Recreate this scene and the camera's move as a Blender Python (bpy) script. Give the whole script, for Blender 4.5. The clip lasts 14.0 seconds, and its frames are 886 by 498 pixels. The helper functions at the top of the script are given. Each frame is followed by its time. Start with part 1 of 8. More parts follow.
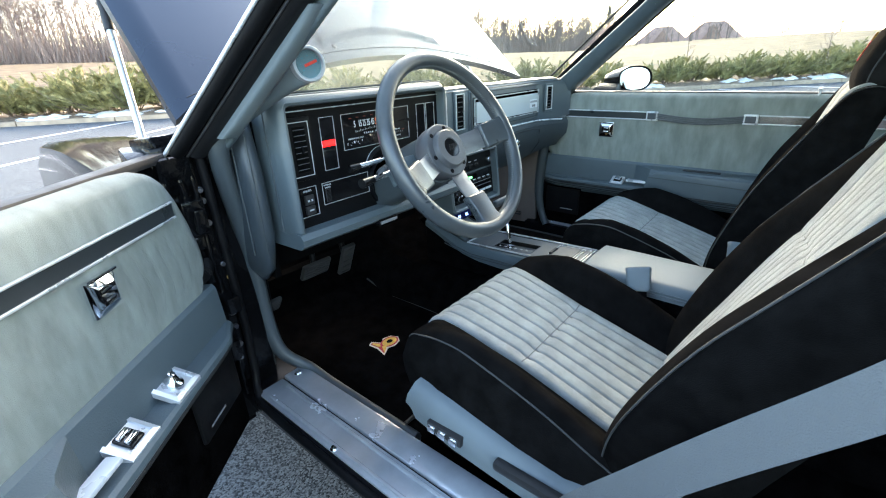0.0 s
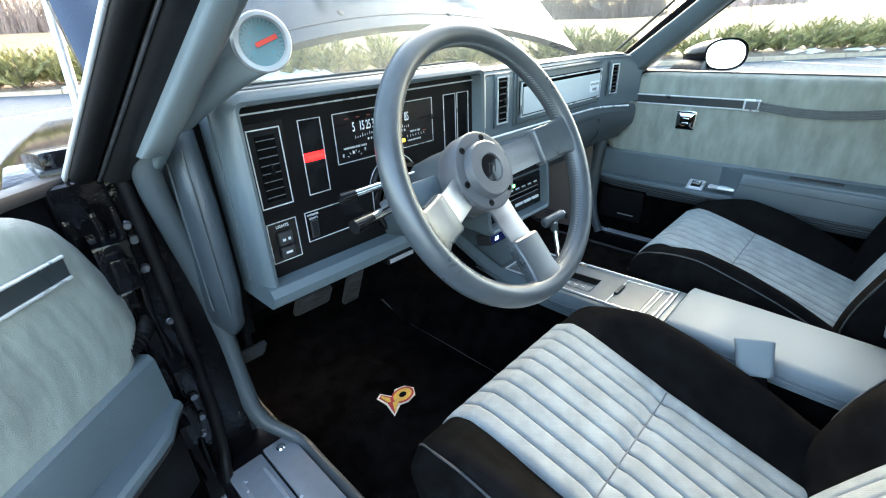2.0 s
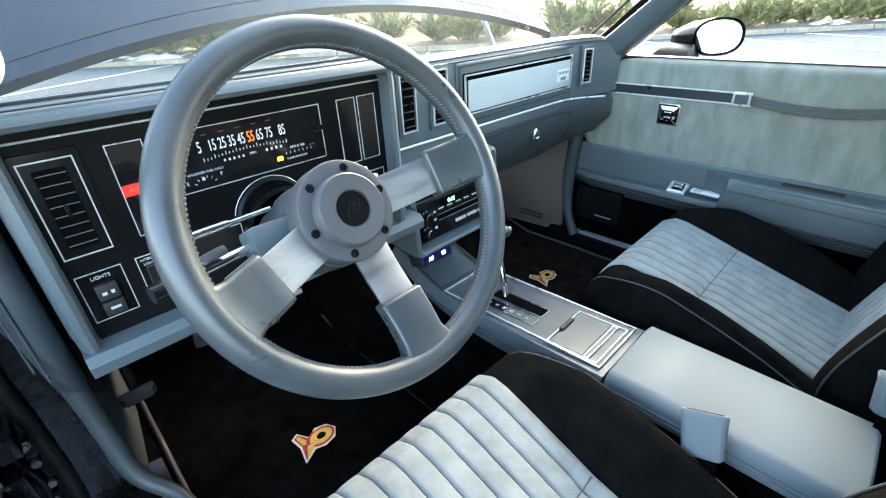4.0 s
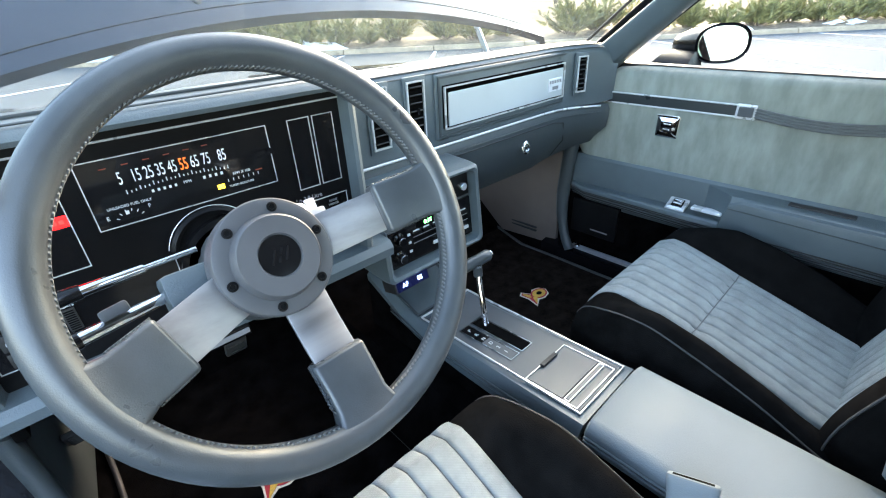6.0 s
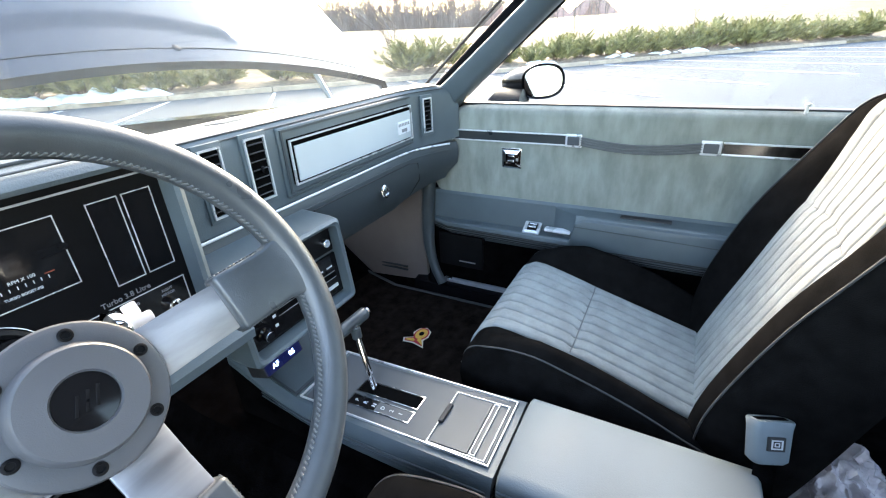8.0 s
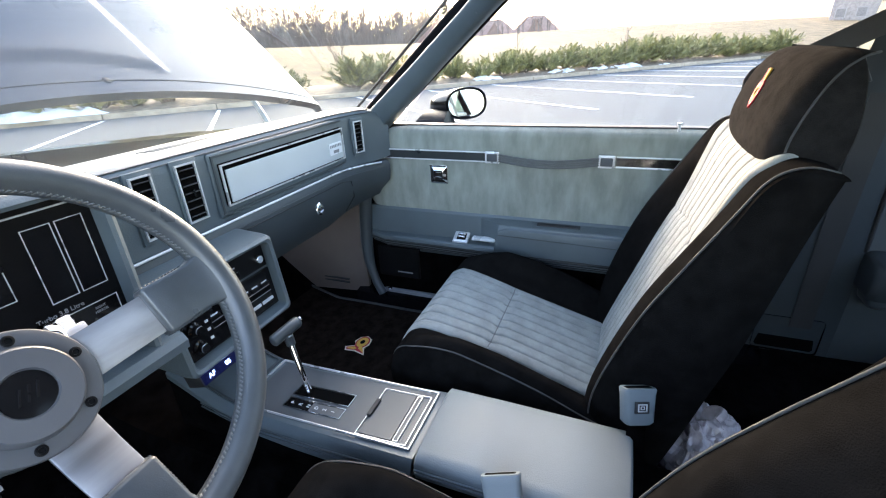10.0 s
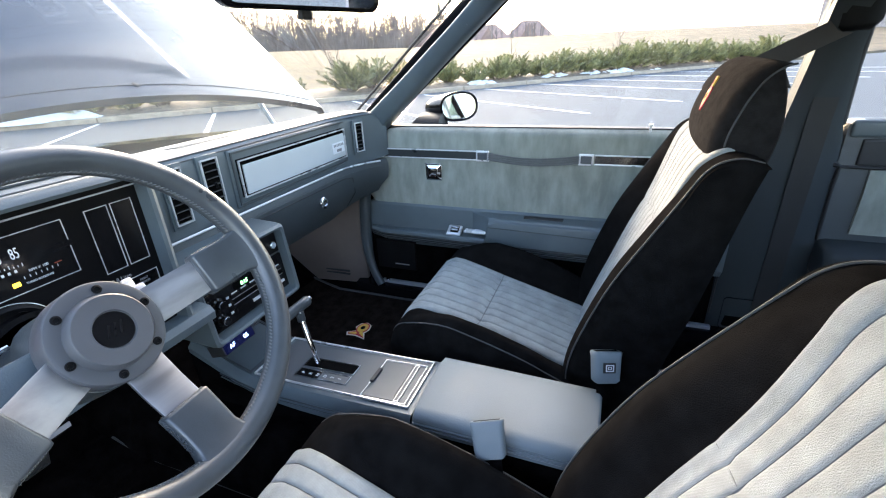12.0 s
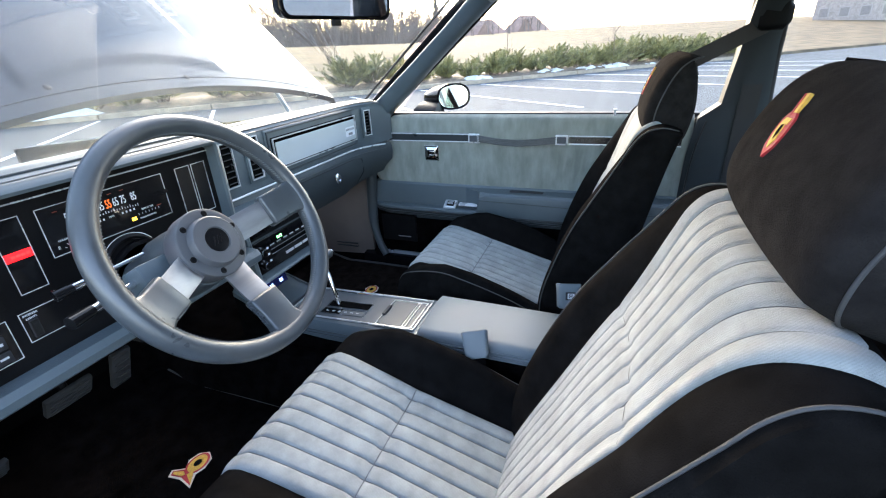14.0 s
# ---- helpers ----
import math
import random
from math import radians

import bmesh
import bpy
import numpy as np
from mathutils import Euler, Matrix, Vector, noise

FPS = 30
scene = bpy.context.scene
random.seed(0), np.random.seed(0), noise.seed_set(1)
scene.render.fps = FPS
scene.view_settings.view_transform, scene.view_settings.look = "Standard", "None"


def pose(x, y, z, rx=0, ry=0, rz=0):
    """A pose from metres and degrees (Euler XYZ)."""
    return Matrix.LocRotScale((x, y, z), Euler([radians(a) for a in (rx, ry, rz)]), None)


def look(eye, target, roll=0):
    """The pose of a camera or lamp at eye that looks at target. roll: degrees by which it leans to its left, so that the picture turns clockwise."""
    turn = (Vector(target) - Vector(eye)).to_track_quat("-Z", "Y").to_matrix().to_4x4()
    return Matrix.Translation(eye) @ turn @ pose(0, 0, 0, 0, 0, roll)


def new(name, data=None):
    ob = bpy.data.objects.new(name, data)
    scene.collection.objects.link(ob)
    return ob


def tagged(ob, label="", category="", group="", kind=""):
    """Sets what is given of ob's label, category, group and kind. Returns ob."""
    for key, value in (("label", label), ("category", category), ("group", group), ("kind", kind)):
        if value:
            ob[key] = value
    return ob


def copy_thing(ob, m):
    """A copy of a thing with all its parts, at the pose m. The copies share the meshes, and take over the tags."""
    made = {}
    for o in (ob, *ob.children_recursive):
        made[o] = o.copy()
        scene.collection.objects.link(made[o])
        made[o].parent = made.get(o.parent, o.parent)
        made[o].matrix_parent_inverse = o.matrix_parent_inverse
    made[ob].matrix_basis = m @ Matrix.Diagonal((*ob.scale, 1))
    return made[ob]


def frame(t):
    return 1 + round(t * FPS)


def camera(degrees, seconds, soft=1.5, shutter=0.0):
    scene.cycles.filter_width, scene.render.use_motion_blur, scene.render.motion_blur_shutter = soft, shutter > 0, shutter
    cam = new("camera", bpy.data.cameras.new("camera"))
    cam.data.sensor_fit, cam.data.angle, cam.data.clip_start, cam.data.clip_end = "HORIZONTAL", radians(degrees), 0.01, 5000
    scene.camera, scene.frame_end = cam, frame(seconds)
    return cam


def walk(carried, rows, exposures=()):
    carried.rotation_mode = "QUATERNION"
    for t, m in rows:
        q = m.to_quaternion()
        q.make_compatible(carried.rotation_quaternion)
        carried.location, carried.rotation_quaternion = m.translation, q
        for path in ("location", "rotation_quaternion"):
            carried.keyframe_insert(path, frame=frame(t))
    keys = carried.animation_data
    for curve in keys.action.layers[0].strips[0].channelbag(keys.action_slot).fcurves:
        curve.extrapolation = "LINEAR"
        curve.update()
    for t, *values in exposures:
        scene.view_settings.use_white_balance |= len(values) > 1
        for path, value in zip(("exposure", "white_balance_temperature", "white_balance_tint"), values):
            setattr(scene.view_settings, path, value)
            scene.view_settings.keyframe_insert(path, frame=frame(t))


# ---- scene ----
cam = camera(89.9, 14.0, soft=1.15)
PATH = [
    (0, (-1.036, -0.882, 1.048), (0.365, 0.314, 0.271), -2.5),
    (0.5, (-0.948, -0.831, 1.045), (0.442, 0.369, 0.253), -2.5),
    (1, (-0.888, -0.771, 1.039), (0.434, 0.481, 0.212), -2.4),
    (1.5, (-0.845, -0.715, 1.044), (0.435, 0.556, 0.181), -2.4),
    (2, (-0.799, -0.683, 1.056), (0.469, 0.588, 0.175), -2.5),
    (2.5, (-0.75, -0.678, 1.064), (0.508, 0.587, 0.159), -2.5),
    (3, (-0.682, -0.677, 1.071), (0.56, 0.584, 0.14), -2.5),
    (3.5, (-0.621, -0.684, 1.075), (0.605, 0.568, 0.111), -2.5),
    (3.7, (-0.597, -0.691, 1.071), (0.617, 0.569, 0.103), -2.7),
    (5.8, (-0.477, -0.672, 1.077), (0.698, 0.617, 0.098), -2.9),
    (6, (-0.469, -0.675, 1.081), (0.708, 0.615, 0.106), -2.8),
    (6.5, (-0.454, -0.674, 1.084), (0.835, 0.519, 0.128), -2.7),
    (7, (-0.445, -0.661, 1.087), (0.963, 0.413, 0.156), -2.9),
    (7.5, (-0.434, -0.647, 1.093), (1.074, 0.304, 0.187), -2.8),
    (8, (-0.425, -0.638, 1.094), (1.153, 0.226, 0.22), -3.1),
    (8.5, (-0.42, -0.639, 1.1), (1.212, 0.143, 0.249), -3.2),
    (9, (-0.426, -0.661, 1.104), (1.241, 0.063, 0.27), -3.1),
    (9.2, (-0.432, -0.676, 1.111), (1.237, 0.04, 0.271), -3.1),
    (11.3, (-0.543, -0.785, 1.129), (1.155, -0.11, 0.318), -2.7),
    (11.5, (-0.55, -0.784, 1.131), (1.146, -0.108, 0.314), -2.8),
    (12, (-0.573, -0.776, 1.132), (1.121, -0.096, 0.315), -2.8),
    (12.5, (-0.629, -0.771, 1.137), (1.064, -0.09, 0.318), -3.0),
    (13, (-0.702, -0.794, 1.141), (0.995, -0.125, 0.321), -3.1),
    (13.5, (-0.752, -0.827, 1.147), (0.947, -0.171, 0.321), -3.1),
    (14, (-0.79, -0.86, 1.136), (0.901, -0.19, 0.303), -3.1),
]
walk(cam, [(t, look(eye, target, roll)) for t, eye, target, roll in PATH], [(0, 3.22, 7250, 8), (1, 3.5, 7300, 8), (3, 3.78, 7350, 8), (6, 3.79, 7550, 12), (7.5, 3.92, 7550, 15), (9, 3.66, 7500, 18), (11.5, 3.37, 7300, 20), (13, 3.46, 7150, 18), (14, 3.28, 7080, 18)])

_m = math

# ---------- world and light ----------
SUN_EL, SUN_AZ = 24.0, 62.0          # degrees above the horizon; from +y towards +x
world = bpy.data.worlds.new("sky")
scene.world = world
world.use_nodes = True
wn = world.node_tree
sky = wn.nodes.new("ShaderNodeTexSky")
sky.sky_type = "NISHITA"
sky.sun_disc = False
sky.sun_elevation, sky.sun_rotation = radians(SUN_EL), radians(SUN_AZ)
sky.air_density, sky.dust_density, sky.ozone_density = 1.0, 2.5, 1.5
wn.nodes["Background"].inputs["Strength"].default_value = 0.20
wn.links.new(sky.outputs["Color"], wn.nodes["Background"].inputs["Color"])
sun_data = bpy.data.lights.new("sun", "SUN")
sun_data.energy, sun_data.angle, sun_data.color = 0.22, radians(14), (1.0, 0.9, 0.78)
sun = new("sun", sun_data)
_az, _el = radians(SUN_AZ), radians(SUN_EL)
sun.matrix_world = look(Vector((_m.sin(_az) * _m.cos(_el), _m.cos(_az) * _m.cos(_el), _m.sin(_el))) * 30, (0, 0, 0))


# ---------- materials ----------
def ramp_mix(nt, fac, a, b):
    n = nt.nodes.new("ShaderNodeMix")
    n.data_type = "RGBA"
    nt.links.new(fac, n.inputs[0])
    for slot, c in ((6, a), (7, b)):
        if isinstance(c, tuple):
            n.inputs[slot].default_value = (*c, 1)
        else:
            nt.links.new(c, n.inputs[slot])
    return n.outputs[2]


def noise_fac(nt, scale, detail=4.0, rough=0.6, lo=0.35, hi=0.65, stretch=None):
    tc = nt.nodes.new("ShaderNodeTexCoord")
    n = nt.nodes.new("ShaderNodeTexNoise")
    n.inputs["Scale"].default_value, n.inputs["Detail"].default_value, n.inputs["Roughness"].default_value = scale, detail, rough
    if stretch:
        mp = nt.nodes.new("ShaderNodeMapping")
        mp.inputs["Scale"].default_value = stretch
        nt.links.new(tc.outputs["Object"], mp.inputs["Vector"])
        nt.links.new(mp.outputs["Vector"], n.inputs["Vector"])
    else:
        nt.links.new(tc.outputs["Object"], n.inputs["Vector"])
    r = nt.nodes.new("ShaderNodeMapRange")
    r.inputs["From Min"].default_value, r.inputs["From Max"].default_value = lo, hi
    nt.links.new(n.outputs["Fac"], r.inputs["Value"])
    return r.outputs["Result"], n.outputs["Fac"]


def mat(name, base, rough=0.5, metal=0.0, var=0.15, scale=6.0, grain=0.0, grain_scale=300.0, sheen=0.0, coat=0.0,
        emit=None, strength=0.0, spec=0.5, stretch=None, tint=None):
    """A node material: base colour with broad variation, rough variation and fine grain relief."""
    m = bpy.data.materials.new(name)
    m.use_nodes = True
    nt = m.node_tree
    b = nt.nodes["Principled BSDF"]
    b.inputs["Metallic"].default_value = metal
    b.inputs["Specular IOR Level"].default_value = spec
    b.inputs["Sheen Weight"].default_value = sheen
    b.inputs["Sheen Roughness"].default_value = 0.4
    b.inputs["Coat Weight"].default_value = coat
    b.inputs["Coat Roughness"].default_value = 0.04
    if var:
        f, _ = noise_fac(nt, scale, stretch=stretch)
        lo = tuple(c * (1 - var) for c in base)
        hi = tint or tuple(min(1, c * (1 + var)) for c in base)
        nt.links.new(ramp_mix(nt, f, lo, hi), b.inputs["Base Color"])
        r = nt.nodes.new("ShaderNodeMapRange")
        r.inputs["To Min"].default_value, r.inputs["To Max"].default_value = max(0.02, rough * 0.85), min(1, rough * 1.15)
        nt.links.new(f, r.inputs["Value"])
        nt.links.new(r.outputs["Result"], b.inputs["Roughness"])
    else:
        b.inputs["Base Color"].default_value = (*base, 1)
        b.inputs["Roughness"].default_value = rough
    if grain:
        _, g = noise_fac(nt, grain_scale, 3.0, stretch=stretch)
        bump = nt.nodes.new("ShaderNodeBump")
        bump.inputs["Strength"].default_value, bump.inputs["Distance"].default_value = grain, 0.002
        nt.links.new(g, bump.inputs["Height"])
        nt.links.new(bump.outputs["Normal"], b.inputs["Normal"])
    if emit:
        b.inputs["Emission Color"].default_value = (*emit, 1)
        b.inputs["Emission Strength"].default_value = strength
    return m


def glass(name, tint=(0.93, 0.97, 0.96), haze=0.0, gloss=1.0):
    m = bpy.data.materials.new(name)
    m.use_nodes = True
    nt = m.node_tree
    nt.nodes.remove(nt.nodes["Principled BSDF"])
    out = nt.nodes["Material Output"]
    tr, gl, lw = nt.nodes.new("ShaderNodeBsdfTransparent"), nt.nodes.new("ShaderNodeBsdfGlossy"), nt.nodes.new("ShaderNodeLayerWeight")
    tr.inputs["Color"].default_value = (*tint, 1)
    gl.inputs["Roughness"].default_value = 0.02
    pw, mul = nt.nodes.new("ShaderNodeMath"), nt.nodes.new("ShaderNodeMath")
    pw.operation, pw.inputs[1].default_value = "POWER", 4.0
    mul.operation, mul.inputs[1].default_value, mul.inputs[2].default_value = "MULTIPLY_ADD", 0.55 * gloss, 0.025 * gloss
    nt.links.new(lw.outputs["Facing"], pw.inputs[0])
    nt.links.new(pw.outputs["Value"], mul.inputs[0])
    mx = nt.nodes.new("ShaderNodeMixShader")
    nt.links.new(mul.outputs["Value"], mx.inputs["Fac"])
    nt.links.new(tr.outputs["BSDF"], mx.inputs[1])
    nt.links.new(gl.outputs["BSDF"], mx.inputs[2])
    last = mx
    if haze:
        df, m2 = nt.nodes.new("ShaderNodeBsdfTranslucent"), nt.nodes.new("ShaderNodeMixShader")
        df.inputs["Color"].default_value = (0.8, 0.85, 0.9, 1)
        f, _ = noise_fac(nt, 60.0, 3, lo=0.0, hi=0.9)
        k = nt.nodes.new("ShaderNodeMath")
        k.operation = "MULTIPLY"
        k.inputs[1].default_value = haze
        nt.links.new(f, k.inputs[0])
        nt.links.new(k.outputs["Value"], m2.inputs["Fac"])
        nt.links.new(mx.outputs["Shader"], m2.inputs[1])
        nt.links.new(df.outputs["BSDF"], m2.inputs[2])
        last = m2
    nt.links.new(last.outputs["Shader"], out.inputs["Surface"])
    return m


GREY = (0.080, 0.105, 0.116)
M_VINYL = mat("grey_vinyl", GREY, 0.38, var=0.12, scale=5, grain=0.3, grain_scale=420, spec=0.6)
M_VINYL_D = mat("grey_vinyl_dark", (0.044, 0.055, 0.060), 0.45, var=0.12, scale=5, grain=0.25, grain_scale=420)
M_PLAST = mat("grey_hard_plastic", (0.150, 0.182, 0.196), 0.62, var=0.08, scale=4, grain=0.2, grain_scale=600, spec=0.3)
M_PLATE = mat("grey_console_plate", (0.058, 0.066, 0.074), 0.44, var=0.08, scale=9, grain=0.08, grain_scale=700)
M_PAD = mat("silver_dash_plate", (0.50, 0.54, 0.55), 0.34, metal=0.2, var=0.05, scale=3, grain=0.06, grain_scale=900)
M_VELOUR = mat("grey_velour", (0.250, 0.270, 0.240), 0.95, var=0.17, scale=18, grain=0.5, grain_scale=900, sheen=0.13, spec=0.15, stretch=(1, 1.5, 0.55))
M_LIGHT = mat("light_grey_velour", (0.278, 0.302, 0.294), 0.95, var=0.15, scale=30, grain=0.75, grain_scale=1000, sheen=0.16, spec=0.1)
M_BLACKV = mat("black_velour", (0.0068, 0.0066, 0.0065), 1.0, var=0.28, scale=30, grain=0.5, grain_scale=700, sheen=0.003, spec=0.0)
M_CARPET = mat("black_carpet", (0.0034, 0.0031, 0.0031), 1.0, var=0.5, scale=25, grain=0.9, grain_scale=700, spec=0.0)
M_CARPET_P = mat("brown_black_carpet", (0.011, 0.008, 0.0065), 1.0, var=0.6, scale=30, grain=0.9, grain_scale=700, spec=0.03)
M_LEATHER = mat("grey_leather", (0.045, 0.053, 0.058), 0.32, var=0.15, scale=18, grain=0.14, grain_scale=800, spec=0.6)
M_HUB = mat("grey_anodised_hub", (0.066, 0.069, 0.075), 0.42, var=0.06, scale=8, grain=0.15, grain_scale=1200)
M_ALU = mat("brushed_aluminium", (0.39, 0.385, 0.385), 0.46, metal=1.0, var=0.12, scale=60, grain=0.1, grain_scale=500, stretch=(0.05, 1, 1))
M_CHROME = mat("chrome", (0.85, 0.85, 0.86), 0.06, metal=1.0, var=0.03, scale=10)
M_SILVER = mat("silver_line", (0.66, 0.67, 0.68), 0.30, metal=0.5, var=0.05, scale=20)
M_BEZEL = mat("black_bezel", (0.005, 0.005, 0.0055), 0.35, var=0.2, scale=10, grain=0.06, grain_scale=900, spec=0.12)
M_JAMB = mat("black_jamb_paint", (0.004, 0.004, 0.0045), 0.10, var=0.4, scale=12, spec=0.22, grain=1.0, grain_scale=38)
M_SLAT = mat("dark_grey_slat", (0.014, 0.0145, 0.015), 0.35, var=0.1, scale=20)
# paler than the other slats: highlights of the pod vent put into the colour
M_SLATL = mat("highlit_vent_slat", (0.10, 0.105, 0.11), 0.35, var=0.1, scale=20)
M_GLOSSB = mat("gloss_black_plastic", (0.006, 0.006, 0.0065), 0.10, var=0.1, scale=6, spec=0.3)
M_BLACK = mat("black_rubber", (0.016, 0.016, 0.017), 0.6, var=0.25, scale=20, grain=0.2, grain_scale=300)
# near-black with the shade of hollows and gaps put in; slots and display too
M_DARK = mat("unlit_black", (0.003, 0.003, 0.003), 0.9, var=0.2, scale=8, spec=0.02)
M_WHITE = mat("white_print", (0.52, 0.54, 0.55), 0.5, var=0.04, scale=40)
# emission added to brighten the print, which is no lamp
M_ORANGE = mat("orange_print", (0.75, 0.13, 0.02), 0.5, var=0.04, scale=40, emit=(0.9, 0.16, 0.03), strength=0.15)
M_RED = mat("red_lens", (0.75, 0.008, 0.008), 0.3, var=0.05, scale=30, emit=(1.0, 0.008, 0.010), strength=0.6)
M_YELLOW = mat("yellow_lens", (0.8, 0.5, 0.02), 0.3, var=0.05, scale=30, emit=(1.0, 0.65, 0.05), strength=0.6)
M_GREENLED = mat("green_display", (0.02, 0.3, 0.05), 0.3, var=0.0, emit=(0.1, 1.0, 0.25), strength=1.5)
M_BLUELED = mat("blue_display", (0.02, 0.05, 0.4), 0.3, var=0.0, emit=(0.25, 0.45, 1.0), strength=0.9)
M_NAVY = mat("navy_display_face", (0.002, 0.003, 0.012), 0.3, var=0.1, scale=30, spec=0.15, emit=(0.01, 0.02, 0.15), strength=0.03)
M_PAINT = mat("black_car_paint", (0.005, 0.005, 0.006), 0.18, var=0.1, scale=3, spec=0.10)
M_HOODP = mat("black_hood_paint", (0.008, 0.010, 0.015), 0.30, var=0.1, scale=3, coat=0.45)
M_SILL = mat("scuffed_aluminium", (0.52, 0.55, 0.59), 0.24, metal=0.6, var=0.10, scale=14, grain=0.25, grain_scale=30)
M_STRAP = mat("grey_woven_belt", (0.115, 0.122, 0.124), 0.7, var=0.12, scale=40, grain=0.5, grain_scale=900)
M_STRAP_T = mat("taupe_woven_belt", (0.040, 0.035, 0.032), 0.7, var=0.12, scale=40, grain=0.5, grain_scale=900)
M_GAUGEF = mat("white_gauge_face", (0.11, 0.20, 0.23), 0.6, var=0.03, scale=20)
M_GOLD = mat("gold_thread", (0.70, 0.40, 0.06), 0.7, var=0.2, scale=300, grain=0.6, grain_scale=900)
M_REDT = mat("red_thread", (0.45, 0.02, 0.03), 0.7, var=0.2, scale=300, grain=0.6, grain_scale=900)
M_CREAM = mat("cream_thread", (0.70, 0.62, 0.52), 0.7, var=0.2, scale=300, grain=0.6, grain_scale=900)
M_WIND = glass("windshield_glass", (0.74, 0.80, 0.80), haze=0.008)
M_SIDEG = glass("side_glass", (0.77, 0.83, 0.85))
M_CLEAR = glass("clear_lens", (0.96, 0.97, 0.97), gloss=0.4)
M_MIRROR = mat("mirror_glass", (0.92, 0.93, 0.94), 0.02, metal=1.0, var=0.0)
M_BAG = mat("lilac_plastic_bag", (0.40, 0.365, 0.375), 0.25, var=0.25, scale=25, grain=0.5, grain_scale=60)
M_SEAL = mat("black_door_seal", (0.005, 0.005, 0.0055), 0.5, var=0.3, scale=20, grain=0.15, grain_scale=300, spec=0.12)
M_PIPE = mat("grey_seat_piping", (0.042, 0.044, 0.045), 0.8, var=0.15, scale=60, grain=0.3, grain_scale=900)
M_BELTD = mat("dark_grey_woven_belt", (0.098, 0.108, 0.112), 0.7, var=0.06, scale=90, grain=0.6, grain_scale=700)
M_BAND = mat("charcoal_trim_band", (0.026, 0.031, 0.033), 0.32, var=0.1, scale=10, grain=0.1, grain_scale=500)
M_BANDR = mat("polished_trim_band", (0.34, 0.32, 0.31), 0.16, metal=1.0, var=0.08, scale=8)
M_PILLAR = mat("slate_pillar_plastic", (0.030, 0.037, 0.041), 0.55, var=0.1, scale=5, grain=0.2, grain_scale=420, spec=0.2)
M_PRINTG = mat("dull_silver_print", (0.22, 0.22, 0.23), 0.4, var=0.05, scale=40)
M_BOLT = mat("dull_steel_bolt", (0.16, 0.16, 0.17), 0.35, metal=0.8, var=0.2, scale=60)
# seam thread, darkened with the shade of the pleat valleys
M_SEAM = mat("shaded_seam_thread", (0.125, 0.130, 0.132), 0.9, var=0.2, scale=80)
M_RUBBER = mat("dark_grey_rubber", (0.011, 0.011, 0.012), 0.45, var=0.2, scale=20, grain=0.15, grain_scale=300, spec=0.2)
M_PEDAL = mat("dusty_black_rubber", (0.026, 0.025, 0.025), 0.7, var=0.3, scale=40, grain=0.3, grain_scale=300)
M_FENDER = mat("black_fender_paint", (0.005, 0.005, 0.006), 0.08, var=0.2, scale=3, spec=0.035)
M_DOORV = mat("door_grey_vinyl", (0.084, 0.109, 0.119), 0.40, var=0.10, scale=5, grain=0.3, grain_scale=420, spec=0.55)
# darker blue-grey than the dash vinyl, the end cap's shade put into the colour
M_CAP = mat("shaded_dash_end_vinyl", (0.036, 0.047, 0.055), 0.42, var=0.12, scale=6, grain=0.3, grain_scale=420)
M_HOODP.node_tree.nodes["Principled BSDF"].inputs["Coat Roughness"].default_value = 0.22
# blue tint puts the reflected sky's colour into the clear coat
M_HOODP.node_tree.nodes["Principled BSDF"].inputs["Coat Tint"].default_value = (0.48, 0.73, 1.0, 1)
M_PADDLE = mat("pale_bright_metal", (0.78, 0.80, 0.82), 0.3, metal=0.25, var=0.04, scale=20)
M_MARK = mat("dull_red_print", (0.22, 0.035, 0.015), 0.5, var=0.05, scale=40)
M_NUM = mat("white_dial_numeral", (0.70, 0.72, 0.73), 0.5, var=0.04, scale=40)
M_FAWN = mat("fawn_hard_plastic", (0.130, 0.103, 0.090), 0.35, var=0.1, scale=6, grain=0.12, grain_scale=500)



def add_weave(m, scale, amount):
    """Fine diagonal ribs, as in woven upholstery."""
    nt = m.node_tree
    b = nt.nodes["Principled BSDF"]
    tc, wv = nt.nodes.new("ShaderNodeTexCoord"), nt.nodes.new("ShaderNodeTexWave")
    wv.bands_direction = "DIAGONAL"
    wv.inputs["Scale"].default_value, wv.inputs["Distortion"].default_value = scale, 1.2
    nt.links.new(tc.outputs["Object"], wv.inputs["Vector"])
    k = nt.nodes.new("ShaderNodeMath")
    k.operation, k.inputs[1].default_value = "MULTIPLY", amount
    nt.links.new(wv.outputs["Fac"], k.inputs[0])
    old = b.inputs["Base Color"].links[0].from_socket
    nt.links.new(ramp_mix(nt, k.outputs["Value"], old, (0.10, 0.105, 0.108)), b.inputs["Base Color"])


add_weave(M_LIGHT, 210, 0.16)

# ---------- mesh helpers ----------
def part(name, bm, material, parent=None, label="", smooth=None):
    """Links a bmesh as one mesh object, under a thing or a part."""
    bmesh.ops.recalc_face_normals(bm, faces=bm.faces)
    me = bpy.data.meshes.new(name)
    bm.to_mesh(me)
    bm.free()
    if smooth is not None:
        me.polygons.foreach_set("use_smooth", [True] * len(me.polygons))
        me.set_sharp_from_angle(angle=radians(smooth))
    me.materials.append(material)
    ob = new(name, me)
    if parent is not None:
        ob.parent = parent
    if label:
        tagged(ob, label)
    return ob


def thing(name, label, category, group="", kind=""):
    return tagged(new(name), label, category, group, kind)


